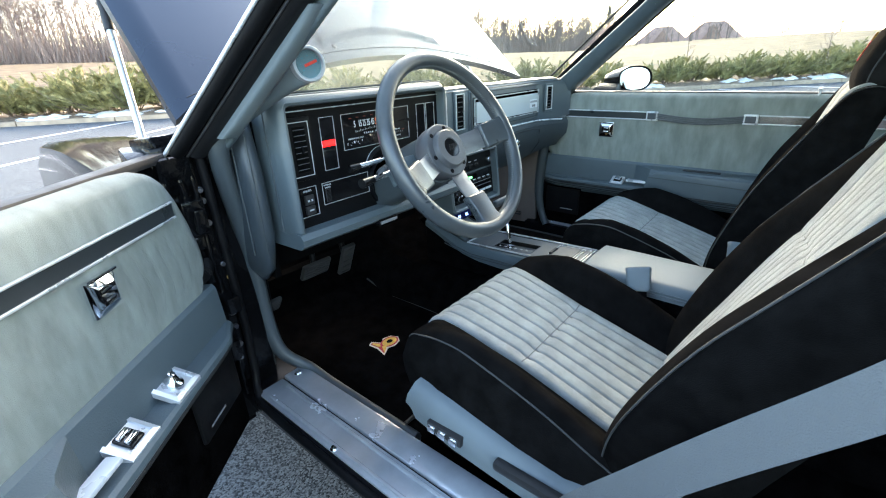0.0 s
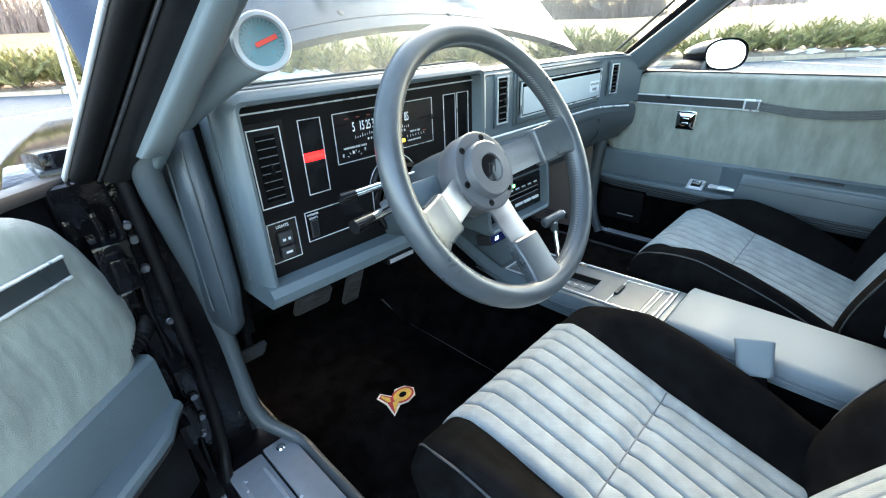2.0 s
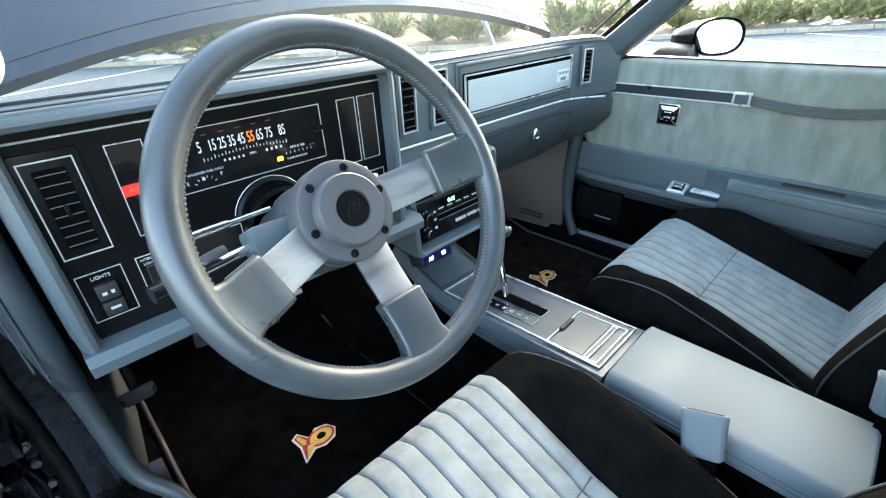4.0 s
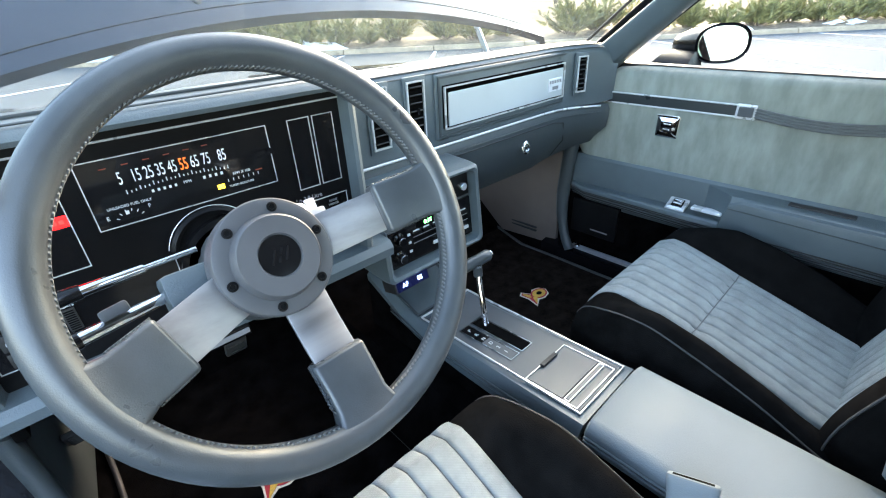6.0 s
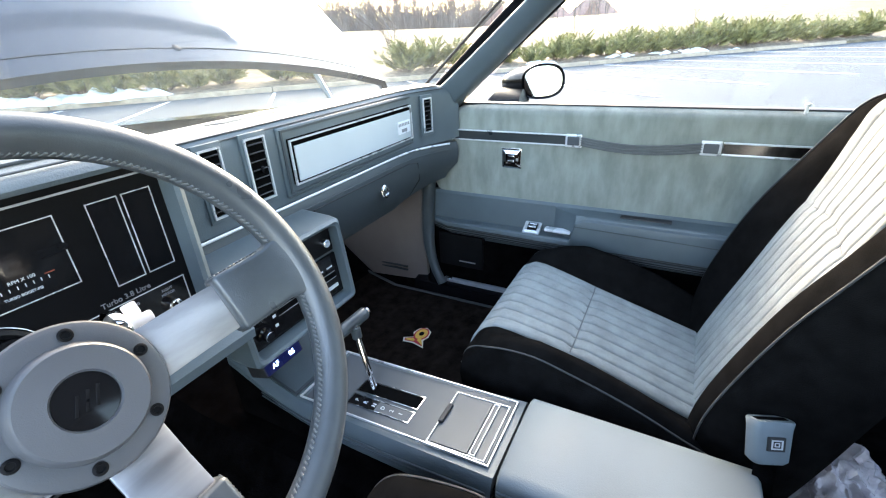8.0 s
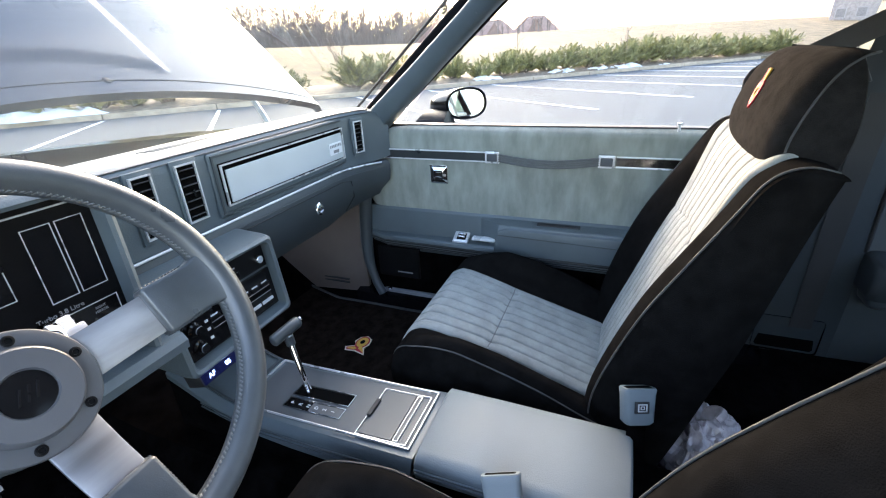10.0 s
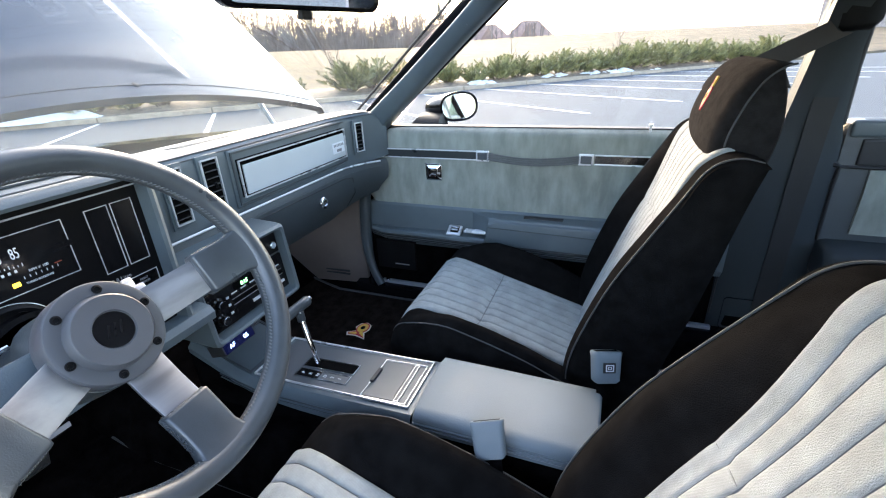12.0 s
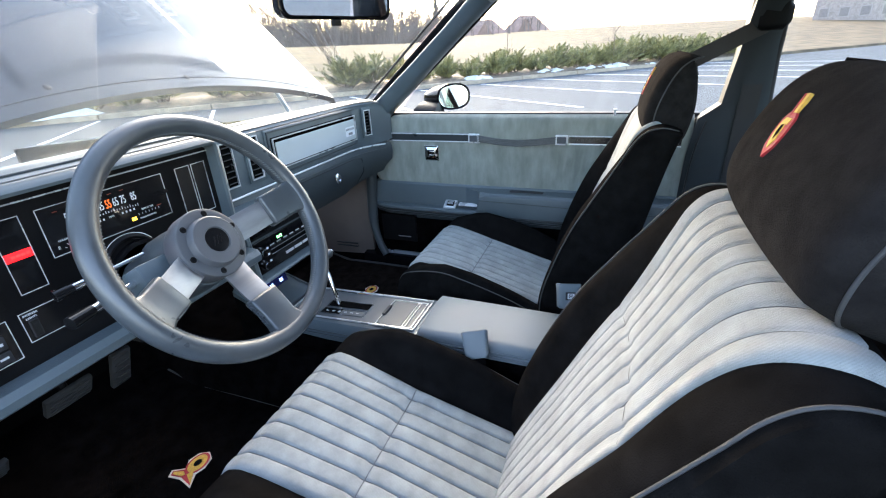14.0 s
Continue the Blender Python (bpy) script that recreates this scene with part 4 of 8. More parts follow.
# glove box shut lines and lock
bm = bmesh.new()
tube(bm, [(0.17, -0.0325, 0.797), (0.3, -0.0325, 0.797), (0.52, -0.034, 0.797), (0.555, -0.04, 0.792), (0.575, -0.03, 0.74), (0.565, -0.0, 0.695)], 0.0014, 6)
tube(bm, [(0.17, -0.0325, 0.797), (0.172, -0.022, 0.735), (0.176, 0.0, 0.70)], 0.0014, 6)
gb = part("glove_box_seam", bm, M_BLACK, dash, smooth=60)
bm = bmesh.new()
lathe(bm, [(0.016, 0.0), (0.0165, 0.004), (0.013, 0.0065), (0.009, 0.007), (0.0085, 0.004), (0.001, 0.004)], Matrix.Translation((0.412, -0.027, 0.757)) @ pose(0, 0, 0, 80, 0, 0), 24)
lk = part("glove_box_lock", bm, M_CHROME, dash, "round chrome glove box lock", smooth=50)
bm = bmesh.new()
box(bm, (0.404, -0.0385, 0.7555), (0.420, -0.0335, 0.7595), 0.001)
part("lock_tab", bm, M_BLACK, lk)


def slab_x(bm, pts, x0, x1):
    loft(bm, [[Vector((x0, y, z)) for y, z in pts], [Vector((x1, y, z)) for y, z in pts]])


def air_vent(x0, x1, z0, z1, y, parent, n=7, chrome=True, skew=0.0, well=0.02):
    """A vent: near-black plate for the shaded well, chrome surround, slats and a thumb tab."""
    t = Matrix.Translation((0, 0, 0))
    bm = bmesh.new()
    box(bm, (x0 - 0.006, y - 0.0035, z0 - 0.008), (x1 + 0.006, y + 0.003, z1 + 0.008), 0.003)
    v = part("air_vent", bm, M_VINYL if chrome else M_BEZEL, parent, "chrome-edged air vent with black slats" if chrome else "black air vent in the bezel", smooth=40)
    bm = bmesh.new()
    frame_xz(bm, x0, x1, z0, z1, y - 0.0035, 0.0028 if chrome else 0.0014, 0.0035 if chrome else 0.0008)
    part("surround", bm, M_SILVER, v)
    i = 0.0042 if chrome else 0.009
    bm = bmesh.new()
    box(bm, (x0 + i, y - 0.0042, z0 + i), (x1 - i, y - 0.0036, z1 - i))
    part("well", bm, M_DARK, v)
    for k in range(n):
        z = z0 + i + (z1 - z0 - 2 * i) * (k + 0.5) / n
        bm = bmesh.new()
        box(bm, (x0 + i + 0.001, -0.004 if chrome else -0.0012, -0.0008 if chrome else -0.0004), (x1 - i - 0.001, 0.003, 0.0008 if chrome else 0.0004), 0.0002, 1, Matrix.Translation((0, y - 0.0050, z)) @ pose(0, 0, 0, -25, 0, 0))
        part("slat", bm, M_SLAT if chrome else M_SLATL, v)
    bm = bmesh.new()
    xc = (x0 + x1) / 2
    box(bm, (xc - 0.002, y - 0.0125, (z0 + z1) / 2 - 0.006), (xc + 0.002, y - 0.006, (z0 + z1) / 2 + 0.006), 0.001)
    part("thumb_tab", bm, M_GLOSSB, v)
    return v


YD = -0.0225
air_vent(-0.030, 0.008, 0.852, 0.958, YD, dash)
air_vent(0.052, 0.094, 0.852, 0.958, YD, dash)
v = air_vent(0.0, 0.030, 0.862, 0.948, 0.0, dash)
v.matrix_local = Matrix.Translation((0.590, -0.0425, 0.0)) @ pose(0, 0, 0, 0, 0, -17)

# raised pad with the long silver panel
bm = bmesh.new()
box(bm, (0.122, -0.0265, 0.836), (0.566, -0.018, 0.962), 0.006, 3)
gp = part("dash_panel_surround", bm, M_VINYL, dash, "recessed grey panel frame", smooth=40)
bm = bmesh.new()
frame_xz(bm, 0.128, 0.560, 0.842, 0.957, -0.0265, 0.004, 0.0025)
part("surround_bead", bm, M_VINYL_D, gp)
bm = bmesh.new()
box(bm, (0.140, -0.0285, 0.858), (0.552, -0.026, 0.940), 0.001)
# shade of the gap round the silver panel, as a near-black plate
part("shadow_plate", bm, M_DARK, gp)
bm = bmesh.new()
box(bm, (0.153, -0.0315, 0.861), (0.549, -0.0275, 0.926), 0.0015)
part("silver_panel", bm, M_PAD, gp, "satin silver-grey dash panel")
bm = bmesh.new()
frame_xz(bm, 0.142, 0.555, 0.856, 0.9375, -0.0285, 0.0025, 0.0045)
part("panel_trim", bm, M_SILVER, gp)
bm = bmesh.new()
box(bm, (0.487, -0.0335, 0.876), (0.543, -0.031, 0.906), 0.001)
em = part("emblem_plate", bm, M_PADDLE, gp, "small two-row bright metal emblem")
bm = bmesh.new()
for k in range(7):
    box(bm, (0.4905 + 0.0072 * k, -0.0341, 0.8945), (0.4945 + 0.0072 * k, -0.0333, 0.9015), 0.0002, 1)
box(bm, (0.503, -0.0341, 0.8800), (0.527, -0.0333, 0.8875), 0.0002, 1)
part("emblem_marking", bm, M_PRINTG, em)

# defroster grille on the dash top
bm = bmesh.new()
for k in range(5):
    y = 0.05 + 0.012 * k
    tube(bm, [(0.08, y, 0.9745 - 0.012 * k * 0.10), (0.55, y - 0.03, 0.9735 - 0.012 * k * 0.10)], 0.0011, 6)
part("defroster_grille", bm, M_VINYL_D, dash, "black slotted defroster grille", smooth=60)

# ---------- instrument pod ----------
PX0, PX1, PZ0, PZ1, YB = -0.600, -0.122, 0.722, 1.004, -0.115
bm = bmesh.new()


def pod_ring(y, g, gz=0.0):
    w, h = PX1 - PX0 - 2 * g, PZ1 - PZ0 - 2 * g
    return [Vector(((PX0 + PX1) / 2 + a, y + 0.03 * (b / 0.14) * 0.0, (PZ0 + PZ1) / 2 + gz + b)) for a, b in rrect(w, h, 0.026 if g < 0.012 else 0.008, 4)]


loft(bm, [pod_ring(0.18, 0.01, -0.02), pod_ring(0.0, 0.003, -0.004), pod_ring(-0.10, 0.0), pod_ring(-0.128, 0.002), pod_ring(-0.140, 0.008), pod_ring(-0.1415, 0.013), pod_ring(-0.139, 0.018), pod_ring(YB - 0.002, 0.022), pod_ring(YB, 0.10)])
pod = part("instrument_pod", bm, M_VINYL, dash, "stitched blue-grey vinyl instrument pod", smooth=38)
bm = bmesh.new()
tube(bm, [(x, -0.131 - 0.0, 1.0035) for x in (-0.585, -0.4, -0.25, -0.14)], 0.0013, 6)
tube(bm, [(x, -0.10, 1.0058) for x in (-0.585, -0.4, -0.25, -0.14)], 0.0018, 6)
tube(bm, [(-0.6005, -0.09, z) for z in (0.745, 0.85, 0.98)], 0.0015, 6)
part("stitching", bm, M_VINYL_D, pod, smooth=60)
bm = bmesh.new()
box(bm, (PX0 + 0.019, YB - 0.004, PZ0 + 0.021), (PX1 - 0.019, YB + 0.01, PZ1 - 0.020), 0.001)
bez = part("bezel", bm, M_BEZEL, pod, "black plastic instrument bezel with silver outlines")
YF = YB - 0.004
bm = bmesh.new()
tube(bm, [(PX0 + 0.02, YF - 0.001, PZ1 - 0.030), (PX1 - 0.02, YF - 0.001, PZ1 - 0.030)], 0.0012, 6)
part("bright_strip", bm, M_SILVER, pod)


def panel(x0, x1, z0, z1, material=None, name="bezel_panel"):
    bm = bmesh.new()
    box(bm, (x0, YF - 0.0012, z0), (x1, YF + 0.001, z1), 0.0004, 1)
    p = part(name, bm, material or M_GLOSSB, dash)
    bm = bmesh.new()
    frame_xz(bm, x0, x1, z0, z1, YF - 0.0012, 0.0010, 0.0009)
    part("silver_outline", bm, M_SILVER, p)
    return p


# left vent
bm = bmesh.new()
air = air_vent(-0.574, -0.529, 0.851, 0.955, YF, dash, n=8, chrome=False)
panel(-0.502, -0.467, 0.852, 0.957)
bm = bmesh.new()
box(bm, (-0.5005, YF - 0.0022, 0.8995), (-0.4685, YF - 0.0005, 0.9115), 0.0005, 1)
part("red_telltale", bm, M_RED, dash, "lit red belt warning lamp")
bm = bmesh.new()
for k in range(4):
    box(bm, (-0.494 + 0.006 * k, YF - 0.0028, 0.9035), (-0.4895 + 0.006 * k, YF - 0.002, 0.9075))
part("telltale_print", bm, mat("dark_red_print", (0.45, 0.012, 0.012), 0.5, emit=(0.8, 0.02, 0.02), strength=0.5), dash)
CL = (-0.448, -0.250, 0.884, 0.957)
cluster = panel(*CL, name="speedometer_panel")
tagged(cluster, "black gauge cluster with white speedometer numerals")
panel(-0.222, -0.191, 0.862, 0.957)
panel(-0.187, -0.156, 0.862, 0.957)
lights = panel(-0.574, -0.530, 0.769, 0.829)
intl = panel(-0.516, -0.392, 0.783, 0.829)
panel(-0.262, -0.152, 0.790, 0.842)
# cluster print
YP = YF - 0.0018


def text(s, x, z, size, material, parent=dash, name="numeral", y=None, rot=0.0):
    return lettering(s, size, material, Matrix.Translation((x, y or YP, z)) @ FACE @ pose(0, 0, 0, 0, 0, rot), parent, name)


for s, x in (("5", -0.4135), ("15", -0.3985), ("25", -0.3865), ("35", -0.3750), ("45", -0.3630), ("65", -0.3395), ("75", -0.3270), ("85", -0.3090)):
    o = text(s, x, 0.9335, 0.0190, M_NUM, cluster)
    o.scale = (0.50, 1.0, 1.0)
o = text("55", -0.3512, 0.9335, 0.0190, M_ORANGE, cluster)
o.scale = (0.50, 1.0, 1.0)
text("UNLEADED FUEL ONLY", -0.414, 0.9050, 0.0040, M_WHITE, cluster, "lettering")
text("MPH", -0.353, 0.9135, 0.0042, M_WHITE, cluster, "lettering")
text("RPM X 100", -0.292, 0.9085, 0.0046, M_WHITE, cluster, "lettering")
text("TURBO BOOST-PSI", -0.295, 0.8945, 0.0036, M_WHITE, cluster, "lettering")
text("E", -0.437, 0.8955, 0.006, M_WHITE, cluster, "lettering")
text("F", -0.397, 0.8985, 0.006, M_WHITE, cluster, "lettering")
bm = bmesh.new()
for k in range(25):                       # speedometer ticks on a shallow arc
    u = k / 24
    x = -0.412 + 0.106 * u
    box(bm, (x - 0.0005, YP - 0.0002, 0.918 + 0.004 * _m.sin(_m.pi * u) - 0.0015), (x + 0.0005, YP, 0.918 + 0.004 * _m.sin(_m.pi * u) + (0.003 if k % 3 == 0 else 0.001)))
for k in range(6):
    a = radians(150 - 24 * k)
    c, s = _m.cos(a), _m.sin(a)
    for r0, r1 in ((0.012, 0.015),):
        bmv = box(bm, (r0, -0.0001, -0.0004), (r1, 0.0001, 0.0004), 0, 1, Matrix.Translation((-0.417, YP, 0.886)) @ Matrix(((c, 0, -s, 0), (0, 1, 0, 0), (s, 0, c, 0), (0, 0, 0, 1))))
for k in range(7):
    box(bm, (-0.310 + 0.0062 * k, YP - 0.0002, 0.9005), (-0.3092 + 0.0062 * k, YP, 0.9040))
box(bm, (-0.4205, YP - 0.0002, 0.8955), (-0.4170, YP, 0.8995))
part("scale_ticks", bm, M_WHITE, cluster)
bm = bmesh.new()
for k in range(6):
    box(bm, (-0.428 + 0.020 * k, YP - 0.0002, 0.9465 + 0.0004 * k), (-0.4215 + 0.020 * k, YP, 0.9475 + 0.0004 * k))
box(bm, (-0.275, YP - 0.0002, 0.9055), (-0.2665, YP, 0.9068))
tagged(part("red_marks", bm, M_MARK, cluster), kind="stuff")
bm = bmesh.new()
box(bm, (-0.3235, YP - 0.0002, 0.8945), (-0.3155, YP, 0.9000))
part("yellow_lamp", bm, M_YELLOW, cluster)
bm = bmesh.new()
tube(bm, [(-0.274, YF - 0.012, 0.9235), (-0.2525, YF - 0.012, 0.9255)], 0.0012, 8)
lathe(bm, [(0.0035, -0.012), (0.004, 0.0)], Matrix.Translation((-0.2525, YF - 0.004, 0.9255)) @ pose(0, 0, 0, 90, 0, 0), 10)
part("reset_stalk", bm, M_GLOSSB, cluster)
# arched recess in the bezel round the steering column
ARC = [radians(14 + 152 * k / 30) for k in range(31)]
bm = bmesh.new()
loft(bm, [[Vector((-0.345 + r * _m.cos(a), YF - h, 0.827 + r * _m.sin(a))) for r, h in ((0.0505, 0.0), (0.0505, 0.004), (0.047, 0.0075), (0.042, 0.004), (0.041, 0.0))] for a in ARC])
part("column_arch", bm, M_BEZEL, pod, "black arched collar round the steering column", smooth=40)
bm = bmesh.new()
tube(bm, [(-0.345 + 0.0520 * _m.cos(a), YF - 0.001, 0.827 + 0.0520 * _m.sin(a)) for a in ARC], 0.0006, 6)
part("silver_outline", bm, M_SILVER, pod)
# odometer digits are plain bars
bm = bmesh.new()
for k in range(5):
    box(bm, (-0.3900 + 0.0058 * k, YP - 0.0002, 0.9115), (-0.3876 + 0.0058 * k, YP, 0.9145))
for k in range(4):
    box(bm, (-0.336 + 0.0066 * k, YP - 0.0002, 0.9115), (-0.3332 + 0.0066 * k, YP, 0.9150))
tagged(part("odometer_digits", bm, M_WHITE, cluster), kind="stuff")
text("LIGHTS", -0.552, 0.8215, 0.0058, M_WHITE, lights, "lettering")
text("INTERIOR", -0.503, 0.8235, 0.0042, M_WHITE, intl, "lettering")
text("LIGHTS", -0.503, 0.8180, 0.0042, M_WHITE, intl, "lettering")
for z0, z1 in ((0.7935, 0.8135), (0.7735, 0.7915)):
    bm = bmesh.new()
    box(bm, (-0.562, YF - 0.007, z0), (-0.541, YF - 0.0005, z1), 0.002)
    rk = part("rocker_switch", bm, M_BLACK, lights, smooth=40)
    bm = bmesh.new()
    if z0 > 0.78:
        box(bm, (-0.5575, YF - 0.0075, 0.801), (-0.553, YF - 0.0068, 0.8045))
        box(bm, (-0.549, YF - 0.0075, 0.801), (-0.5455, YF - 0.0068, 0.805))
    else:
        box(bm, (-0.556, YF - 0.0075, 0.7815), (-0.546, YF - 0.0068, 0.7845))
    part("switch_mark", bm, M_WHITE, rk)
bm = bmesh.new()
box(bm, (-0.509, YF - 0.003, 0.788), (-0.497, YF - 0.0005, 0.815), 0.001)
th = part("dimmer_wheel", bm, M_BLACK, intl)
bm = bmesh.new()
for k in range(9):
    box(bm, (-0.5075, YF - 0.0038, 0.790 + 0.0027 * k), (-0.4985, YF - 0.0028, 0.7913 + 0.0027 * k))
part("dimmer_ridges", bm, M_GLOSSB, th)
text("Turbo 3.8 Litre", -0.218, 0.848, 0.0085, M_PRINTG, dash, "lettering")
bm = bmesh.new()
lathe(bm, [(0.009, 0.0), (0.0085, 0.010), (0.007, 0.011), (0.001, 0.011)], Matrix.Translation((-0.176, YF, 0.812)) @ pose(0, 0, 0, 90, 0, 0), 20)
part("mirror_knob", bm, M_CHROME, dash, smooth=40)
text("RIGHT", -0.176, 0.8335, 0.0045, M_PRINTG, dash, "lettering")
text("MIRROR", -0.176, 0.828, 0.0045, M_PRINTG, dash, "lettering")
text("DEFOG", -0.216, 0.8335, 0.0045, M_PRINTG, dash, "lettering")

# round recess where the steering column enters
bm = bmesh.new()
lathe(bm, [(0.063, 0.0), (0.062, 0.007), (0.055, 0.008), (0.050, 0.0)], Matrix.Translation((-0.330, YF, 0.800)) @ pose(0, 0, 0, 90, 0, 0), 40, caps=False)
part("column_collar", bm, M_GLOSSB, dash, "round black collar around the column", smooth=50)
bm = bmesh.new()
lathe(bm, [(0.050, 0.0006), (0.001, 0.0006)], Matrix.Translation((-0.330, YF, 0.800)) @ pose(0, 0, 0, 90, 0, 0), 32)
# flat disc, the recess's shaded depth put into its colour
part("column_recess", bm, M_DARK, dash)
# lower lip of the pod, along to the radio
bm = bmesh.new()
rings = []
for x in (-0.598, -0.5, -0.40, -0.30, -0.2, -0.10):
    z = 0.735 + 0.0 * x
    rings.append([Vector((x, y, z + dz)) for y, dz in ((-0.12, 0.012), (-0.144, 0.010), (-0.152, 0.0), (-0.150, -0.014), (-0.138, -0.022), (0.05, -0.03), (0.05, 0.012))])
loft(bm, rings)
part("pod_lip", bm, M_VINYL, dash, "padded grey lower lip of the pod", smooth=40)
bm = bmesh.new()
box(bm, (-0.40, -0.155, 0.706), (-0.345, -0.10, 0.722), 0.003)
part("park_brake_release", bm, M_GLOSSB, dash)
bm = bmesh.new()
box(bm, (-0.398, -0.157, 0.711), (-0.347, -0.154, 0.718), 0.001)
part("release_label", bm, M_PRINTG, dash)
# knee bolster below the pod, under-dash shade put into its near-black
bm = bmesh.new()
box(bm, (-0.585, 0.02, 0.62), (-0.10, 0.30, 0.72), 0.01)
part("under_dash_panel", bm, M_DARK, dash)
# near-black block added as the shade in the groove between pod and end cap
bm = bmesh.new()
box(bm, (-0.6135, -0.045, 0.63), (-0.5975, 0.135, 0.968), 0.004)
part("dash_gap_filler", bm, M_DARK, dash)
# end cap at the door post
bm = bmesh.new()
rings = []
for z, xo, y0, y1 in ((0.625, 0.02, -0.02, 0.08), (0.66, 0.036, -0.06, 0.12), (0.74, 0.040, -0.085, 0.14), (0.86, 0.040, -0.085, 0.14), (0.955, 0.036, -0.07, 0.13), (0.985, 0.02, -0.03, 0.10)):
    rings.append([Vector((-0.611, y0 + 0.012, z)), Vector((-0.617, y0 + 0.002, z)), Vector((-0.611 - xo * 0.55, y0, z)), Vector((-0.611 - xo * 0.85, y0 + 0.012, z)), Vector((-0.611 - xo, y0 + 0.04, z)), Vector((-0.611 - xo, y1, z)), Vector((-0.611, y1, z))])
loft(bm, rings)
part("dash_end_cap", bm, M_CAP, dash, "rounded blue-grey vinyl dash end cap", smooth=75)

for x, y in ((-0.648, -0.050), (-0.636, -0.083)):
    bm = bmesh.new()
    tube(bm, [(x - 0.002, y, z) for z in (0.70, 0.78, 0.86, 0.94)], 0.0016, 6)
    part("end_cap_seam", bm, M_VINYL_D, dash, smooth=60)

# ---------- radio stack ----------
RX0, RX1, RZ0, RZ1, RY = -0.098, 0.150, 0.640, 0.806, -0.118
bm = bmesh.new()


def stack_ring(y, g, dz=0.0):
    return [Vector(((RX0 + RX1) / 2 + a, y + 0.10 * b, (RZ0 + RZ1) / 2 + dz + b)) for a, b in rrect(RX1 - RX0 - 2 * g, RZ1 - RZ0 - 2 * g, 0.010, 3)]


loft(bm, [stack_ring(0.08, 0.0, 0.01), stack_ring(-0.10, 0.0), stack_ring(-0.117, 0.002), stack_ring(-0.121, 0.007), stack_ring(-0.118, 0.012), stack_ring(-0.095, 0.014), stack_ring(-0.093, 0.06)])
stack = part("radio_housing", bm, M_VINYL, dash, "grey vinyl centre stack housing radio and climate controls", smooth=40)


def on_stack(u, w, d=0.0):
    """u, w: 0..1 across and up the recessed face; d: proud."""
    b = (w - 0.5) * (RZ1 - RZ0 - 0.03)
    return Vector((RX0 + 0.015 + u * (RX1 - RX0 - 0.03), -0.0945 + 0.10 * b - d, (RZ0 + RZ1) / 2 + b))


def stack_box(u0, u1, w0, w1, d0, d1, bevel=0.0):
    bm = bmesh.new()
    a, b = on_stack(u0, w0), on_stack(u1, w1)
    made = box(bm, (a.x, -d1, a.z), (b.x, -d0, b.z), bevel)
    for v in bm.verts:
        v.co.y += -0.0945 + 0.10 * (v.co.z - (RZ0 + RZ1) / 2)
    return bm


radio = thing("car_radio", "black cassette radio with green clock display", "radio")
part("radio_face", stack_box(0.0, 1.0, 0.02, 0.60, 0.001, 0.006, 0.001), M_GLOSSB, radio)
part("display", stack_box(0.34, 0.62, 0.45, 0.56, 0.006, 0.0066), M_DARK, radio)
p = on_stack(0.47, 0.505, 0.0070)
lettering("8:15", 0.011, M_GREENLED, Matrix.Translation(p) @ FACE, radio, "clock_digits")
slot = part("cassette_slot", stack_box(0.29, 0.95, 0.27, 0.35, 0.006, 0.0064), M_DARK, radio)
for w in (0.262, 0.348):
    part("slot_edge", stack_box(0.29, 0.95, w, w + 0.010, 0.006, 0.0068), M_PRINTG, slot)
for k in range(6):
    part("preset_button", stack_box(0.29 + 0.113 * k, 0.385 + 0.113 * k, 0.375, 0.415, 0.006, 0.0090, 0.0005), M_BEZEL, radio)
    part("button_mark", stack_box(0.30 + 0.113 * k, 0.368 + 0.113 * k, 0.424, 0.446, 0.006, 0.0063), M_WHITE, radio)
for k in range(3):
    part("tuning_bar", stack_box(0.50 + 0.155 * k, 0.635 + 0.155 * k, 0.130, 0.175, 0.006, 0.0085, 0.0006), M_WHITE, radio)
for w in (0.16, 0.285, 0.40):
    part("function_mark", stack_box(0.235, 0.265, w, w + 0.035, 0.006, 0.0066), M_WHITE, radio)
for u, w in ((0.12, 0.18), (0.13, 0.42)):
    bm = bmesh.new()
    lathe(bm, [(0.0125, 0.0), (0.0125, 0.004), (0.0085, 0.006), (0.0080, 0.016), (0.0070, 0.018), (0.001, 0.018)], Matrix.Translation(on_stack(u, w, 0.006)) @ pose(0, 0, 0, 90, 0, 0), 24)
    kn = part("knob", bm, M_GLOSSB, radio, smooth=40)
    bm = bmesh.new()
    lathe(bm, [(0.0084, 0.0145), (0.0086, 0.0155), (0.0078, 0.0170)], Matrix.Translation(on_stack(u, w, 0.006)) @ pose(0, 0, 0, 90, 0, 0), 24, caps=False)
    part("knob_ring", bm, M_CHROME, kn, smooth=40)
climate = thing("climate_control", "black climate control panel with bright knob", "climate control")
part("control_face", stack_box(0.0, 1.0, 0.64, 0.98, 0.001, 0.005, 0.001), M_BEZEL, climate)
bm = bmesh.new()
lathe(bm, [(0.0085, 0.0), (0.0085, 0.010), (0.0070, 0.012), (0.001, 0.012)], Matrix.Translation(on_stack(0.90, 0.80, 0.005)) @ pose(0, 0, 0, 90, 0, 0), 20)
part("lighter_knob", bm, M_CHROME, climate, "chrome lighter knob", smooth=40)
